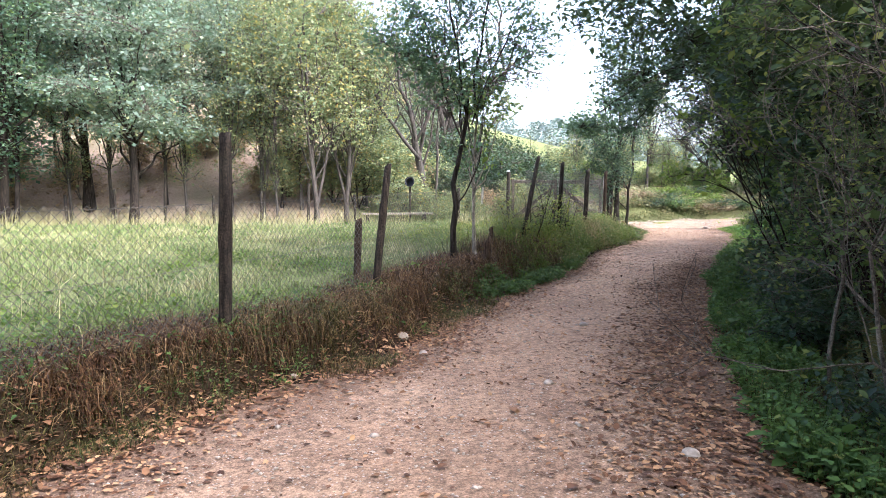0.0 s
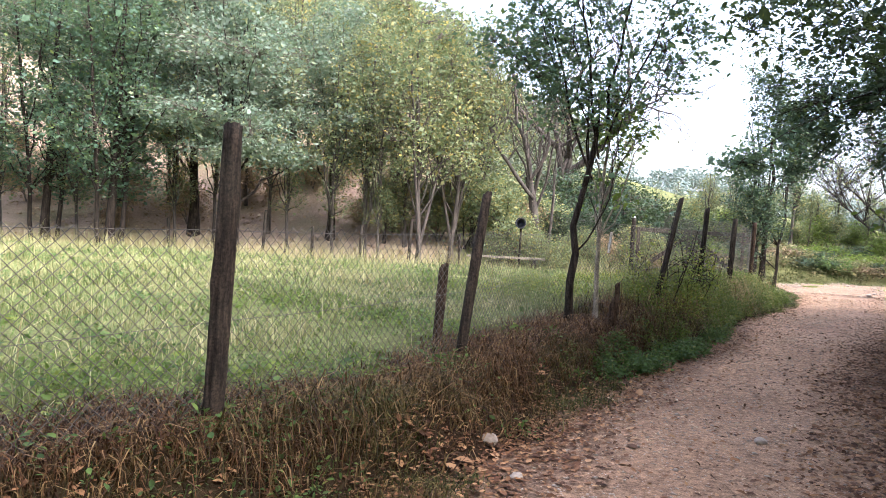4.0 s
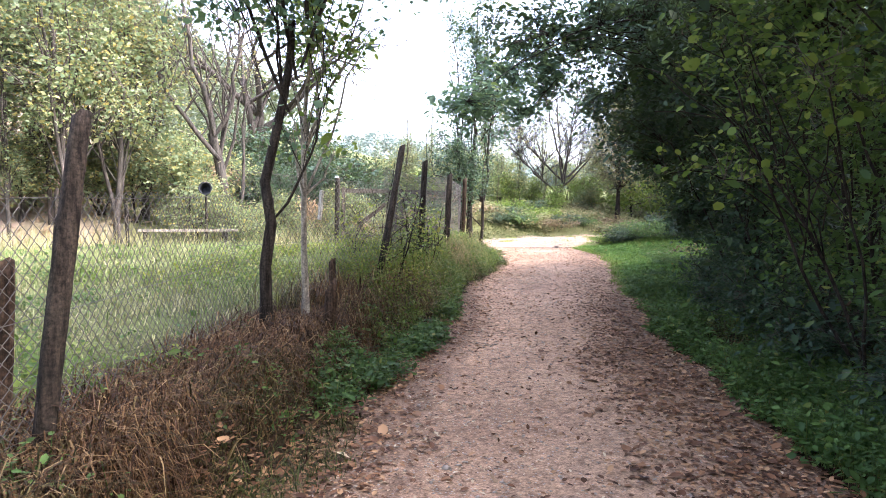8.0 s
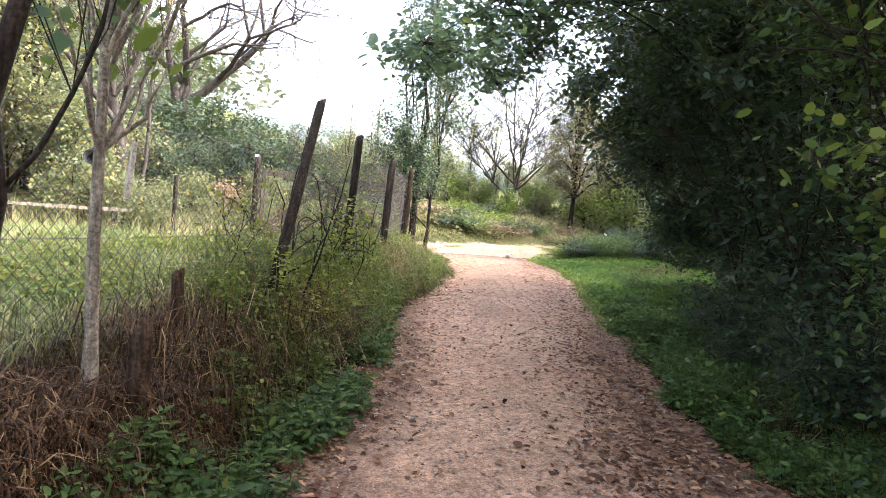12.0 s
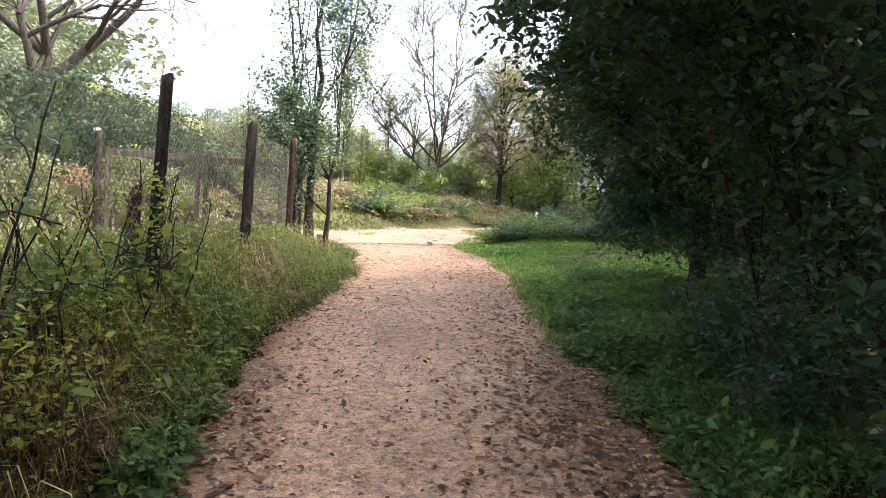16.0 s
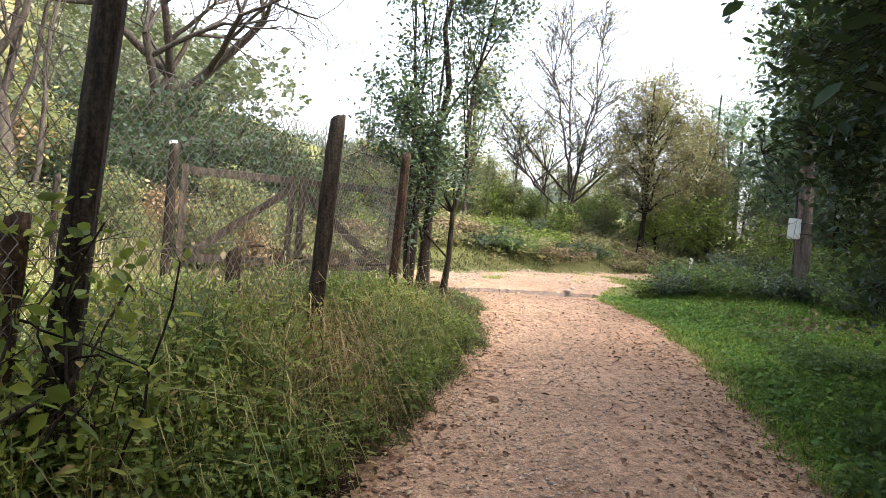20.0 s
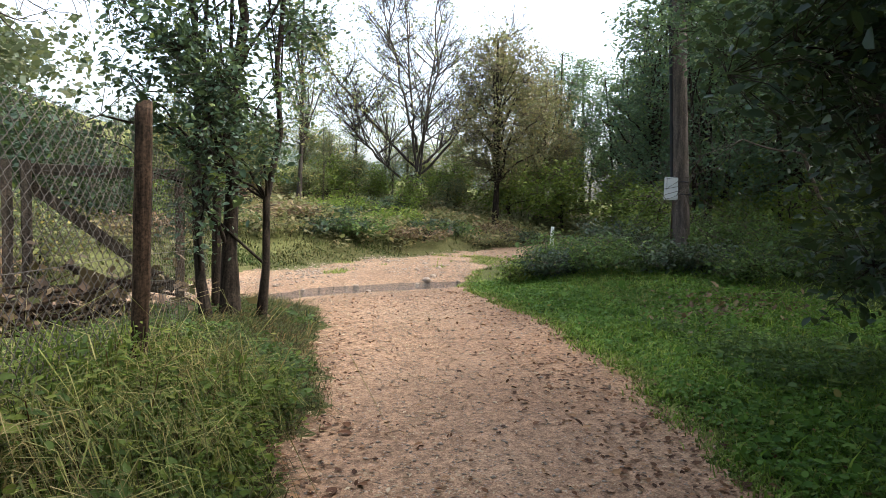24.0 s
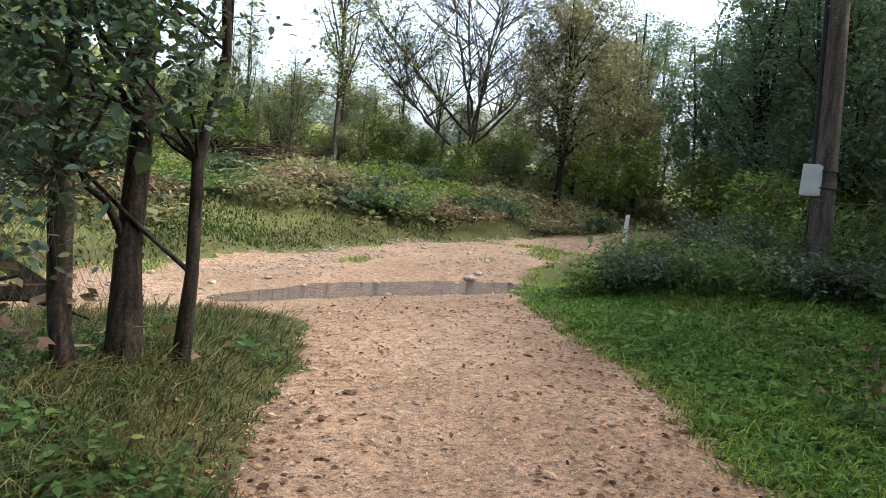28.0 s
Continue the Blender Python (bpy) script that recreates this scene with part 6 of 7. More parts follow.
x, y = scatter(34000, 5.5, 20, 12.3, 25, lambda x, y, off, s: (s > 0) * np.clip((y - 13.8) * 0.6, 0, 1) * (off > -0.3) * (off < 5) * np.where(off < 0, 0.3 + off, np.clip(1.1 - off / 5.5, 0, 1)) * (0.65 + 0.35 * wave(x, y, 1.6, 8)))
offb = -road_distance(x, y)
blades("grass", x, y, 0.065 + 0.02 * wave(x, y, 2, 1) + 0.02 * wave(x, y, 7, 1) + 0.01 * np.clip(offb, 0, 2), 0.014, 0.12 + 0.4 * np.clip(wave(x, y, 1.1, 9), 0, 1) * (offb > 1.5) + jitter(len(x), 0.1), GRASS_LAWN, "bright short grass beside the track", 1.1, 0.6)
x, y = scatter(8000, 8, 17, 14, 26, lambda x, y, off, s: (s > 0) * (np.abs(off - 0.03) < 0.16) * (0.75 + 0.25 * wave(x, y, 3.1, 2)))
blades("grass", x, y, 0.05, 0.012, 0.35 + jitter(len(x)), GRASS_LAWN, "trodden grass fringe along the track", 1.0, 0.5)
x, y = scatter(12000, 2, 9, 0, 12, lambda x, y, off, s: (s > 0) * (off > 0) * (off < 1.5))
blades("grass", x, y, 0.15, 0.006, 0.25 + jitter(len(x)), GRASS_BANK, "sparse grass among the herbs of the verge", 0.7, 0.4)
x, y = scatter(22000, 4, 17, 26, 31, lambda x, y, off, s: (off > 0.15) * np.clip(off * 1.5, 0, 1) * np.clip(0.5 + wave(x, y, 1.2, 7), 0.1, 1))
blades("grass", x, y, 0.06, 0.026, 0.3 + 0.35 * wave(x, y, 1.3, 4) + jitter(len(x), 0.12), GRASS_GATE, "short green grass above the sandy edge", 0.6, 0.4)
x, y = scatter(15000, 0, 34, 25.5, 42, lambda x, y, off, s: (off > 0) * np.where(y > 27, 1, (x < 12)) * (0.6 + 0.4 * wave(x, y, 0.9, 3)))
blades("grass", x, y, np.interp(y, [25, 30, 34, 42], [0.06, 0.09, 0.2, 0.3]), 0.026, np.interp(y, [25, 30, 36], [0.15, 0.4, 0.5]) + 0.35 * wave(x, y, 0.8, 2) + jitter(len(x)), GRASS_GATE, "rough grass on the bank past the bend", 1.0, 0.6)


def herbs(name, x, y, height, leaf, per, mat, label, template=LEAF_FINE, wide=0.12, low=0.15):
    """Low leafy plants: each a small dome of leaves on thin stems."""
    n = len(x)
    z = ground_z(x, y)
    h = height * rg.uniform(0.5, 1.3, n)
    t = rg.uniform(low, 1, (n, per))
    yaw = rg.uniform(0, 2 * np.pi, (n, per))
    rad = wide * (1.1 - 0.6 * t) * rg.uniform(0.2, 1, (n, per))
    at = np.stack([x[:, None] + rad * np.cos(yaw), y[:, None] + rad * np.sin(yaw), z[:, None] + h[:, None] * t], -1).reshape(-1, 3)
    out = np.stack([np.cos(yaw), np.sin(yaw), np.full_like(yaw, 0.1)], -1).reshape(-1, 3)
    lv, lf = leaves(rg, at, leaf, template, 0.1, 0.75, along=out * 1.2)
    top = np.stack([x + rg.normal(0, wide * 0.3, n), y + rg.normal(0, wide * 0.3, n), z + h], 1)
    foot = np.stack([x, y, z - 0.02], 1)
    sv, sf = tubes(bezier(foot, (foot + top) / 2 + rg.normal(0, 0.02, foot.shape), top, 3), np.full((n, 3), 0.0022), 3)
    v, f = join([(lv, lf), (sv, sf)])
    return tagged(new(name, mesh_data(name, v, [f], mat)), label, "herbs", kind="stuff")


x, y = scatter(560, 1.4, 6, 9.2, 13.8, lambda x, y, off, s: (s < 0) * (off > np.interp(y, [9, 10.5, 12.5, 13.5], [0.05, -0.2, -0.2, 0.0])) * (off < np.interp(y, [9.5, 10.5], [0.2, 0.45])) * np.clip(0.35 + wave(x, y, 2.2, 3), 0.0, 1) * smooth(9.0, 10.2, y))
herbs("nettles", x, y, 0.16, 0.044, 15, LEAF_HERB, "dark nettles at the foot of the bank")
x, y = scatter(2600, 3, 9.2, 11, 19.2, lambda x, y, off, s: (s < 0) * (off > 0.05) * (off < 1.5) * np.clip(0.45 + wave(x, y, 2.6, 7), 0, 1) * np.interp(y, [11, 13.2, 14.5, 17, 22], [0.3, 0.35, 0.9, 0.9, 0.25]))
herbs("weeds", x, y, 0.32, 0.038, 20, LEAF_FRESH, "fresh green weeds in the long grass")
x, y = scatter(520, 3.0, 7.4, 12.0, 16.8, lambda x, y, off, s: (s < 0) * (off > 0.25) * (off < 1.5))
herbs("tall_weeds", x, y, np.interp(y, [12, 15, 17], [0.62, 0.45, 0.3]), 0.032, 36, LEAF_WEED, "tall yellow-green weeds round the fence posts", wide=0.2, low=0.45)
x, y = scatter(500, 2.5, 8.5, 11, 18.5, lambda x, y, off, s: (s < 0) * (off > 0.25) * (off < 1.6) * np.clip(0.4 + wave(x, y, 2.9, 5), 0, 1))
blades("dead_stalks", x, y, 0.45, 0.005, 0.95 + jitter(len(x), 0.1), GRASS_BANK, "brown dead stalks among the weeds", 0.5, 0.2)
x, y = scatter(380, -4, 3, 1, 9.5, lambda x, y, off, s: (s < 0) * (off > 0.1) * (off < 1.0) * np.clip(0.3 + wave(x, y, 2.4, 9), 0, 1))
herbs("bank_weeds", x, y, 0.12, 0.032, 10, LEAF_HERB, "small green weeds in the brown bank grass")
x, y = scatter(10500, 2.2, 14, 0, 21, lambda x, y, off, s: (s > 0) * (off > 0.02) * (off < np.where(y > 12, 2.4, 1.15)) * (off > np.interp(y, [15, 16.5], [0.0, 0.9])) * np.where(y > 12, np.clip(0.35 + wave(x, y, 1.8, 2), 0, 1) * np.interp(y, [12, 15.5, 17.5, 19, 20.5], [1.0, 1.0, 0.7, 0.25, 0.08]), np.clip(0.55 + wave(x, y, 1.9, 4), 0, 1)))
herbs("verge_herbs", x, y, 0.16 + 0.08 * wave(x, y, 2.3, 5), 0.046, 11, LEAF_HERB, "ground ivy and nettles covering the shady verge")
x, y = scatter(2600, -8, 7, 3, 18, lambda x, y, off, s: LFIELD(x, y, off, s) * (off < 5) * np.clip(0.15 + wave(x, y, 1.3, 3), 0, 1))
herbs("meadow_weeds", x, y, 0.09, 0.042, 8, LEAF_FRESH, "green broad-leaved weeds in the meadow grass", wide=0.14)
x, y = scatter(2200, -10, 6, 4, 20, lambda x, y, off, s: LFIELD(x, y, off, s) * np.clip(wave(x, y, 2.6, 8) + 0.1, 0, 1))
herbs("meadow_weeds", x, y, 0.10, 0.045, 8, LEAF_HERB, "dark green weeds in patches of the meadow", LEAF_FAR, wide=0.16)
x, y = scatter(600, 1, 7.5, 12, 21, lambda x, y, off, s: (s < 0) * (off > 1.2) * (off < 3.6) * np.clip(0.4 + wave(x, y, 1.7, 3), 0, 1))
herbs("meadow_weeds", x, y, 0.17, 0.045, 14, LEAF_WEED, "yellow-green weeds behind the wire fence", wide=0.16)
x, y = scatter(7500, 9, 18.5, 14.5, 24.5, lambda x, y, off, s: (s > 0) * (off > 0.1) * (off < 4) * np.clip(0.6 + 0.5 * wave(x, y, 1.4, 6), 0, 1))
herbs("clover", x, y, 0.075, 0.034, 8, LEAF_LAWN, "clover and plantain in the short grass", LEAF_ROUND, 0.08)
x, y = scatter(900, 6, 11.5, 16.5, 22.5, lambda x, y, off, s: (s < 0) * (off > 0.15) * (off < 1.9) * np.clip(0.25 + wave(x, y, 1.8, 5), 0, 1))
herbs("verge_herbs", x, y, 0.13, 0.045, 9, LEAF_HERB, "dark green herbs among the drooping verge grass", wide=0.15)
x, y = scatter(900, 9, 32, 28, 38, lambda x, y, off, s: (off > 0.6) * np.clip(0.2 + wave(x, y, 0.9, 6), 0, 1))
herbs("ferns", x, y, 0.4, 0.14, 12, LEAF_OLIVE, "bracken and weeds on the far bank", LEAF_FAR, 0.25)

x, y = scatter(9000, -21, 1.5, 25.4, 42, lambda x, y, off, s: np.clip(0.5 + 0.7 * wave(x, y, 1.1, 4), 0.05, 1))
at = np.stack([x, y, ground_z(x, y) + 0.03 + rg.uniform(0, 0.08, len(x))], 1)
lv, lf = leaves(rg, at, 0.13, LEAF_FAR, 0.0, 0.7)
tagged(new("forest_litter", mesh_data("forest_litter", lv, [lf], LEAF_RUST)), "brown leaf litter under the oaks", "leaf litter", kind="stuff")
x, y = scatter(3500, 8, 20, 25.5, 30, lambda x, y, off, s: (off < 0.1) * (off > -1.0) * np.clip(wave(x, y, 1.7, 9) * 2 - off * 0.2 - 0.5, 0, 1) * (y > 25.9))
blades("grass", x, y, 0.06, 0.012, 0.4 + jitter(len(x)), GRASS_LAWN, "low grass tufts creeping over the sand", 0.8, 0.4)

x, y = rg.normal(15.5, 0.75, 700), rg.normal(19.6, 0.5, 700)
at = np.stack([x, y, ground_z(x, y) + 0.03 + rg.uniform(0, 0.05, 700)], 1)
lv, lf = leaves(rg, at, 0.07, LEAF_FINE, 0.0, 0.75)
tagged(new("leaf_patch", mesh_data("leaf_patch", lv, [lf], LEAF_BROWN)), "patch of brown dead leaves in the short grass", "leaf litter", kind="stuff")

# fallen leaves: thick along both edges, thin in the middle
x, y = scatter(46000, -6, 15, 0, 24.5, lambda x, y, off, s: (off < 0.75) * (off > -3) * np.where(s > 0, np.clip(np.exp(-(np.abs(off + 0.4) / 0.62) ** 2), 0.03, 1), np.clip(np.exp(-(np.abs(off - np.where(y < 10, 0.14, 0.0)) / np.where(y < 10, 0.5, 0.4)) ** 2) * np.interp(y, [8, 12], [1.5, 0.9]), 0.03, 1.5)) * (y < 24) * (0.7 + 0.3 * wave(x, y, 2, 5)) * np.interp(y, [0, 12, 15, 24], [1, 0.85, 0.26, 0.06]))
n = len(x)
at = np.stack([x, y, ground_z(x, y) + 0.006 + rg.uniform(0, 0.012, n)], 1)
lv, lf = leaves(rg, at, 0.037, (LEAF_FINE[0] * np.array([1, 1.25, 1.2]), LEAF_FINE[1]), 0.0, 0.93, spread=0.35, tilt=0.24)
tagged(new("fallen_leaves", mesh_data("fallen_leaves", lv, [lf], LITTER)), "brown fallen leaves strewn over the track", "leaf litter", kind="stuff")


x, y = scatter(1100, -2, 15, 4, 24.5, lambda x, y, off, s: (off < -0.1) * (off > -3) * np.clip(0.5 + 0.5 * wave(x, y, 1.2, 7), 0.1, 1))
at = np.stack([x, y, ground_z(x, y) + 0.014], 1)
lv, lf = leaves(rg, at, 0.04, (LEAF_FINE[0] * np.array([1, 1.1, 1.8]), LEAF_FINE[1]), 0.0, 0.75, spread=0.3, tilt=0.5)
tagged(new("curled_leaves", mesh_data("curled_leaves", lv, [lf], LITTER)), "curled dark brown leaves scattered on the track", "leaf litter", kind="stuff")

x, y = scatter(5000, -5, 15, 0, 24.5, lambda x, y, off, s: (off < 0.4) * (off > -3) * np.interp(y, [0, 13, 16, 23], [1, 0.7, 0.25, 0.12]) * np.clip(0.5 + 0.8 * wave(x, y, 1.6, 2), 0.1, 1))
n = len(x)
at = np.stack([x, y, ground_z(x, y) + 0.004 + rg.uniform(0, 0.005, n)], 1)
lv, lf = leaves(rg, at, 0.017, (LEAF_FAR[0] * np.array([1, 1.2, 2.5]), LEAF_FAR[1]), 0.0, 0.94, spread=0.4, tilt=0.15)
tagged(new("leaf_crumbs", mesh_data("leaf_crumbs", lv, [lf], LITTER)), "crumbled leaf bits trodden into the track", "leaf litter", kind="stuff")


x, y = scatter(20000, 0, 15, 6, 24.5, lambda x, y, off, s: (off < 0.1) * (off > -3) * np.interp(y, [6, 12, 15, 24], [0.1, 0.6, 1, 0.7]) * np.where(s < 0, 1, 0.5) * np.clip(0.5 + 0.6 * wave(x, y, 2.1, 3), 0.1, 1))
n = len(x)
at = np.stack([x, y, ground_z(x, y) + 0.006 + rg.uniform(0, 0.006, n)], 1)
lv, lf = leaves(rg, at, 0.024, (LEAF_FAR[0] * np.array([1, 0.62, 2.5]), LEAF_FAR[1]), 0.0, 0.94, spread=0.4, tilt=0.15)
tagged(new("pale_leaves", mesh_data("pale_leaves", lv, [lf], LITTER_PALE)), "pale dry leaf flakes trodden into the track", "leaf litter", kind="stuff")


def pebbles(name, x, y, size, mat, label):
    """Small uneven stones half sunk in the earth."""
    n = len(x)
    o = np.array([(1, 0, 0), (0.3, 0.9, 0.1), (-0.8, 0.5, 0), (-0.7, -0.6, 0.05), (0.4, -0.9, 0), (0.05, 0.05, 0.75), (0.1, 0, -0.6)], float)
    f = np.array([(0, 1, 5), (1, 2, 5), (2, 3, 5), (3, 4, 5), (4, 0, 5), (1, 0, 6), (2, 1, 6), (3, 2, 6), (4, 3, 6), (0, 4, 6)])
    r = size * np.exp(rg.normal(0, 0.4, n))
    a = rg.uniform(0, 2 * np.pi, n)
    v = o[None] * (1 + rg.normal(0, 0.16, (n, 7, 3))) * r[:, None, None] * np.array([1, 0.8, 0.6])
    c, s_ = np.cos(a)[:, None], np.sin(a)[:, None]
    v = np.stack([v[..., 0] * c - v[..., 1] * s_, v[..., 0] * s_ + v[..., 1] * c, v[..., 2]], -1) + np.stack([x, y, ground_z(x, y) + r * 0.12], 1)[:, None]
    return tagged(new(name, mesh_data(name, v.reshape(-1, 3), [(np.arange(n) * 7)[:, None, None] + f[None]][0].reshape(1, -1, 3), mat)), label, "gravel", kind="stuff")


x, y = scatter(17000, -4, 18, 0, 28.5, lambda x, y, off, s: (off < -0.1) * np.where(s < 0, 1, 0.55) * np.interp(y, [0, 14, 20, 28], [0.6, 0.8, 1, 0.7]) * (0.6 + 0.4 * wave(x, y, 1.2, 5)))
pebbles("gravel", x, y, 0.0095, STONE, "pale grit and small stones in the track")


x, y = scatter(1500, 8, 20, 25.2, 29.5, lambda x, y, off, s: (off < 0.25) * np.clip(0.3 + wave(x, y, 2.4, 8), 0.05, 1))
pebbles("sand_stones", x, y, 0.024, STONE, "rough stones and clods in the sand")


def stone(x, y, r, seed, label):
    rr = random.Random(seed)
    bm = bmesh.new()
    bmesh.ops.create_icosphere(bm, subdivisions=2, radius=r)
    for vt in bm.verts:
        vt.co *= 1 + 0.35 * noise.noise(vt.co * (2.2 / r) * 0.4 + Vector((seed, 0, 0)))
        vt.co.z *= 0.65
    me = bpy.data.meshes.new("stone")
    bm.to_mesh(me)
    bm.free()
    me.materials.append(STONE)
    ob = tagged(new("stone", me), label, "stone", "stones on the track")
    ob.location = on_ground(x, y, r * 0.22)
    ob.rotation_euler = (0, 0, rr.uniform(0, 6))


for i, (x, y, r) in enumerate(((0.72, 7.2, 0.075), (0.85, 6.55, 0.05), (2.9, 7.6, 0.05), (-0.35, 5.8, 0.04), (3.9, 12.1, 0.05), (2.05, 3.6, 0.05), (1.7, 5.2, 0.04), (10.4, 24.2, 0.06), (14.9, 25.7, 0.09), (15.2, 25.9, 0.07), (14.6, 25.6, 0.06), (9.2, 25.6, 0.06), (9.9, 25.75, 0.045), (11.0, 25.7, 0.05), (12.2, 25.72, 0.04), (13.3, 25.75, 0.055), (15.9, 26.6, 0.06), (16.3, 27.0, 0.05), (10.4, 26.2, 0.05), (12.9, 24.7, 0.05))):
    stone(x, y, r, i + 1, "pale rough stone lying on the track")



def stick_heap(name, x, y, n, length, label):
    """Cut branches thrown on a heap."""
    rng = np.random.default_rng(31)
    c = np.stack([rng.normal(0, 0.6, n), rng.normal(0, 0.35, n), np.abs(rng.normal(0.1, 0.18, n))], 1)
    yaw = rng.normal(0.3, 0.7, n)
    d = np.stack([np.cos(yaw), np.sin(yaw), rng.normal(0, 0.16, n)], 1) * (length * rng.uniform(0.4, 1, n))[:, None]
    ob = empty(name, on_ground(x, y), label, "brushwood")
    v, f = tubes(bezier(c - d, c + rng.normal(0, 0.06, c.shape), c + d, 4), np.outer(rng.uniform(0.012, 0.035, n), [1, 0.9, 0.7, 0.4]), 5)
    tagged(child("stick", mesh_data("stick", v, [f], POST_RED, None, True), ob), kind="stuff")
    at = c[rng.integers(n, size=700)] + rng.normal(0, 0.25, (700, 3)) * np.array([2, 1, 0.5])
    lv, lf = leaves(rng, at, 0.11)
    tagged(child("dry_leaf", mesh_data("dry_leaf", lv, [lf], LEAF_BROWN), ob), kind="stuff")


stick_heap("brush_heap", 7.9, 22.05, 60, 0.55, "low grey heap of cut sticks by the gate")
v, fs = post_mesh(np.random.default_rng(18), 0.42, 0.085, False, 0.05, (0.04, 0))
tagged(new("stump", mesh_data("stump", v, fs, POST_RED)), "rough brown stump standing inside the gate", "tree stump").location = on_ground(7.2, 22.0)
bare_tree("dead_shrub", 207, on_ground(14.2, 16.6), 1.9, 0.03, (-0.45, 0.3, 1), "dead grey shrub with bare twigs by the lawn", bark=TWIG, levels=4, angle=0.7, split=3, upright=0.1, limb=1.3, decay=(0.6, 0.9), twig_r=0.004)
bare_tree("dead_shrub", 231, on_ground(14.9, 17.2), 2.5, 0.03, (-0.3, 0.2, 1), "dead grey branches arching out of the wood", bark=TWIG, levels=5, angle=0.8, split=2, upright=0.1, limb=0.7, decay=(0.65, 0.95), twig_r=0.004)
tree("fence_shoots", 95, [dict(top=(0.35, 0.25, 1.5), r0=0.012, r1=0.004), dict(top=(0.1, 0.3, 1.2), r0=0.01, r1=0.004, base=(0.15, 0.05, -0.1)), dict(top=(0.6, 0.1, 1.3), r0=0.011, r1=0.004, base=(0.3, 0.1, -0.1)), dict(top=(0.5, 0.5, 1.1), r0=0.009, r1=0.003, base=(0.4, 0.3, -0.1))],
     [(0.4, 0.3, 1.1, 0.4, 0.4, 0.4), (0.5, 0.3, 0.6, 0.4, 0.4, 0.3)], limbs=10, tips=50, per_tip=4, leaf=0.045, leaf_mat=LEAF_YELLOW, template=LEAF_FINE, reach=0.06, twig_r=0.003, label="thin dark shoots sprouting beside the leaning post", category="shrub", loc=on_ground(3.6, 12.7))
for i, (x, y, h) in enumerate(((4.5, 14.0, 1.1), (4.9, 14.7, 0.9), (4.1, 13.4, 0.9), (3.2, 12.9, 1.1))):
    tree("fence_shoots", 100 + i, [dict(top=(0.3, 0.2, h), r0=0.008, r1=0.003), dict(top=(0.05, 0.35, h * 0.85), r0=0.007, r1=0.003, base=(0.12, 0.05, -0.1)), dict(top=(0.45, -0.05, h * 0.9), r0=0.007, r1=0.003, base=(0.22, 0.1, -0.1))],
         [(0.25, 0.2, h * 0.75, 0.35, 0.35, h * 0.3), (0.3, 0.15, h * 0.4, 0.3, 0.3, h * 0.22)], limbs=9, tips=60, per_tip=5, leaf=0.042, leaf_mat=LEAF_WEED, template=LEAF_FINE, reach=0.06, twig_r=0.003, twig_mat=BARK, label="thin dark shoots with yellow-green leaves on the verge", category="shrub", loc=on_ground(x, y))
stick_heap("brush_heap", 15.4, 36.5, 70, 1.3, "heap of cut reddish brushwood on the far bank")
for i, (x, y, d) in enumerate(((3.6, 3.0, (-0.2, 0.1, 1)), (3.7, 3.9, (-0.2, 0.1, 1)), (3.3, 2.2, (-0.15, 0.2, 1)), (4.0, 4.8, (-0.25, 0.1, 1)))):
    bare_tree("dead_shrub", 200 + i, on_ground(x, y), 1.5, 0.02, d, "dead grey shrub with bare twigs in the thicket", bark=TWIG, levels=5, angle=0.7, split=2, upright=0.25, limb=0.8, decay=(0.65, 0.95), twig_r=0.003)

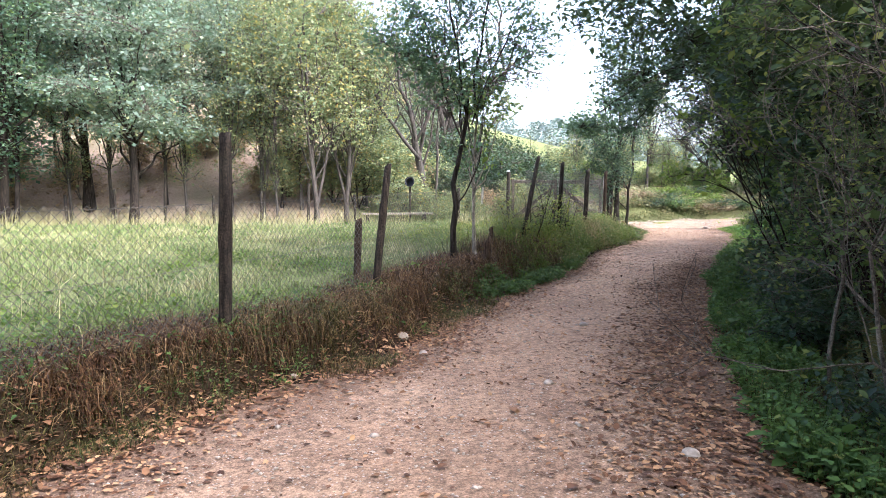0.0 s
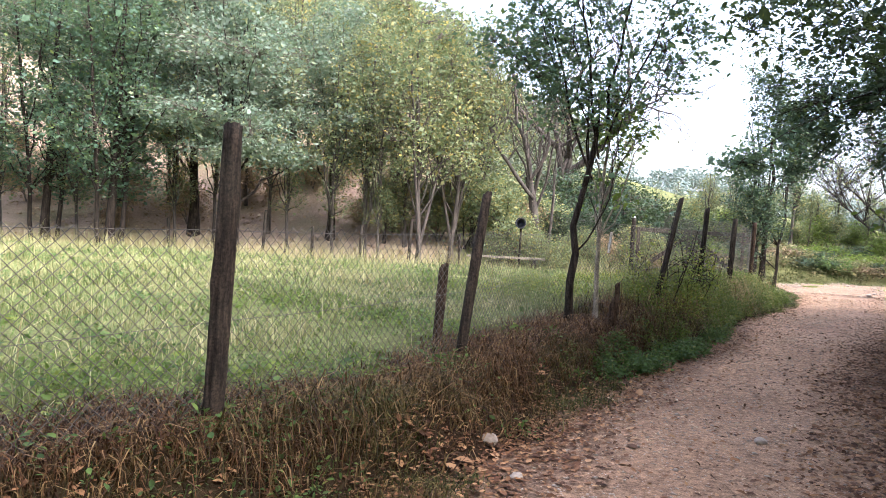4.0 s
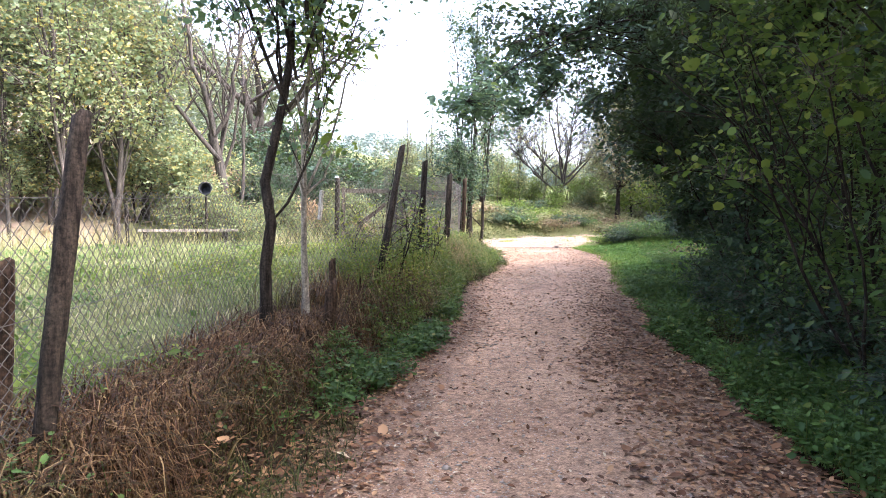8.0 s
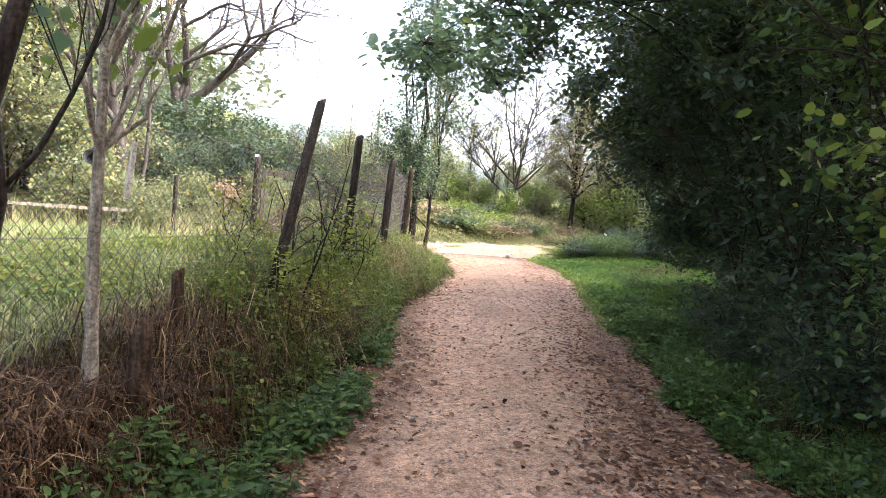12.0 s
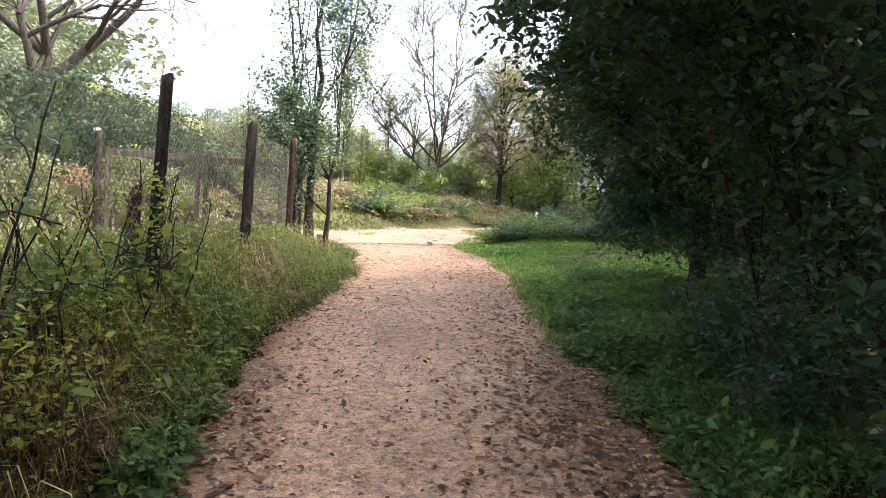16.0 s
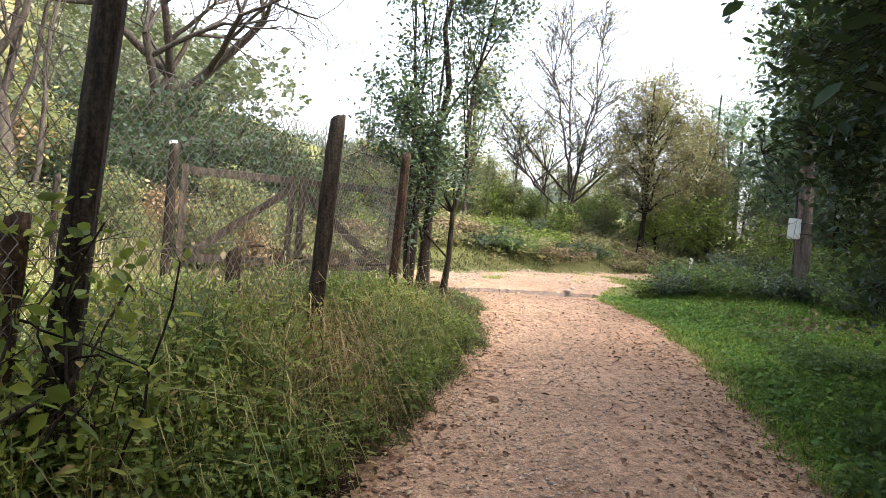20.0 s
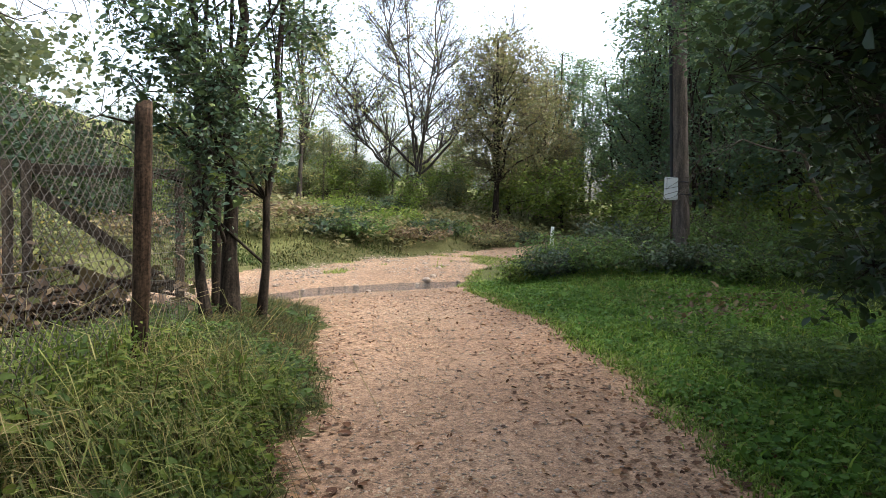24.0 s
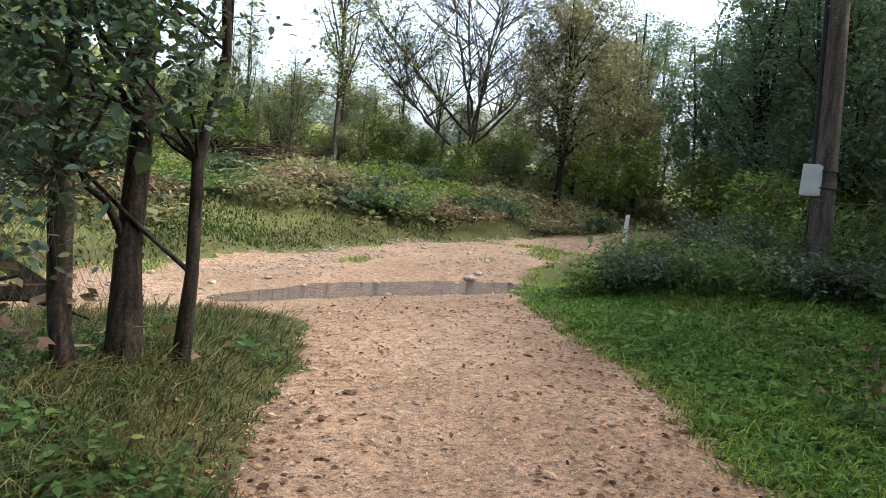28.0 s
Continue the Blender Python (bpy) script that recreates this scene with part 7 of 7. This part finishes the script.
for i, (x, y, d, h) in enumerate(((4.7, 2.0, (-0.45, 0.3, 1.0), 1.5), (4.9, 3.2, (-0.5, 0.2, 1.1), 1.7), (5.2, 4.3, (-0.5, 0.2, 1.0), 1.7), (5.5, 5.2, (-0.5, 0.1, 1.2), 1.8))):
    bare_tree("arching_shrub", 220 + i, on_ground(x, y), h, 0.024, d, "arching grey-twigged shrub with sparse olive leaves", LEAF_HEDGE, 420, 0.05, TWIG, 5, 0.62, 2, 0.15, 0.5, (0.7, 0.95), 0.003)

# ---------------- far woods ----------------


def far_woods(name, n, xr, yr, leaf, size, mat, label, seed, behind=False):
    """Wooded slopes: crowns of many leaf sprays, one beside the other."""
    rng = np.random.default_rng(seed)
    x, y = rng.uniform(*xr, n), rng.uniform(*yr, n)
    z = ground_z(x, y)
    h = size * rng.uniform(0.7, 1.35, n)
    per = 110 if behind else 300
    r = rng.normal(0, 1, (n, per, 3))
    r /= np.linalg.norm(r, axis=2, keepdims=True)
    r *= rng.uniform(0.55, 1, (n, per, 1))
    lump = 1 + 0.3 * np.sin(r[..., 0] * 5 + x[:, None]) * np.sin(r[..., 2] * 6 + y[:, None])
    at = np.stack([x[:, None] + r[..., 0] * h[:, None] * 0.42 * lump, y[:, None] + r[..., 1] * h[:, None] * 0.42 * lump, z[:, None] + h[:, None] * (0.58 + 0.44 * r[..., 2] * lump)], -1).reshape(-1, 3)
    lv, lf = leaves(rng, at, leaf, LEAF_FAR, 0.3, 0.4)
    tagged(new(name, mesh_data(name, lv, [lf], mat)), label, "woods", kind="stuff")


far_woods("far_woods", 300, (-40, 9), (43, 74), 0.24, 3.6, LEAF_SLOPE, "olive scrub and small trees on the near slope", 6)
far_woods("far_woods", 640, (-90, 16), (60, 125), 0.46, 5.2, LEAF_SLOPE, "wooded hillside behind the meadow", 1)
far_woods("far_woods", 170, (-60, -3), (50, 68), 0.2, 7.0, LEAF_YELLOW, "thin mixed trees at the foot of the hill", 2)
far_woods("far_woods", 240, (0, 330), (330, 560), 1.7, 14.0, LEAF_HAZE, "distant hill woods with haze put into the leaf colour", 3)
far_woods("far_woods", 150, (32, 80), (-30, 36), 0.8, 8.5, LEAF_DARK, "dark wood behind the roadside trees", 4, True)
far_woods("far_woods", 120, (-60, 20), (-60, -14), 0.8, 8.0, LEAF_OAK, "trees behind the start of the track", 5, True)
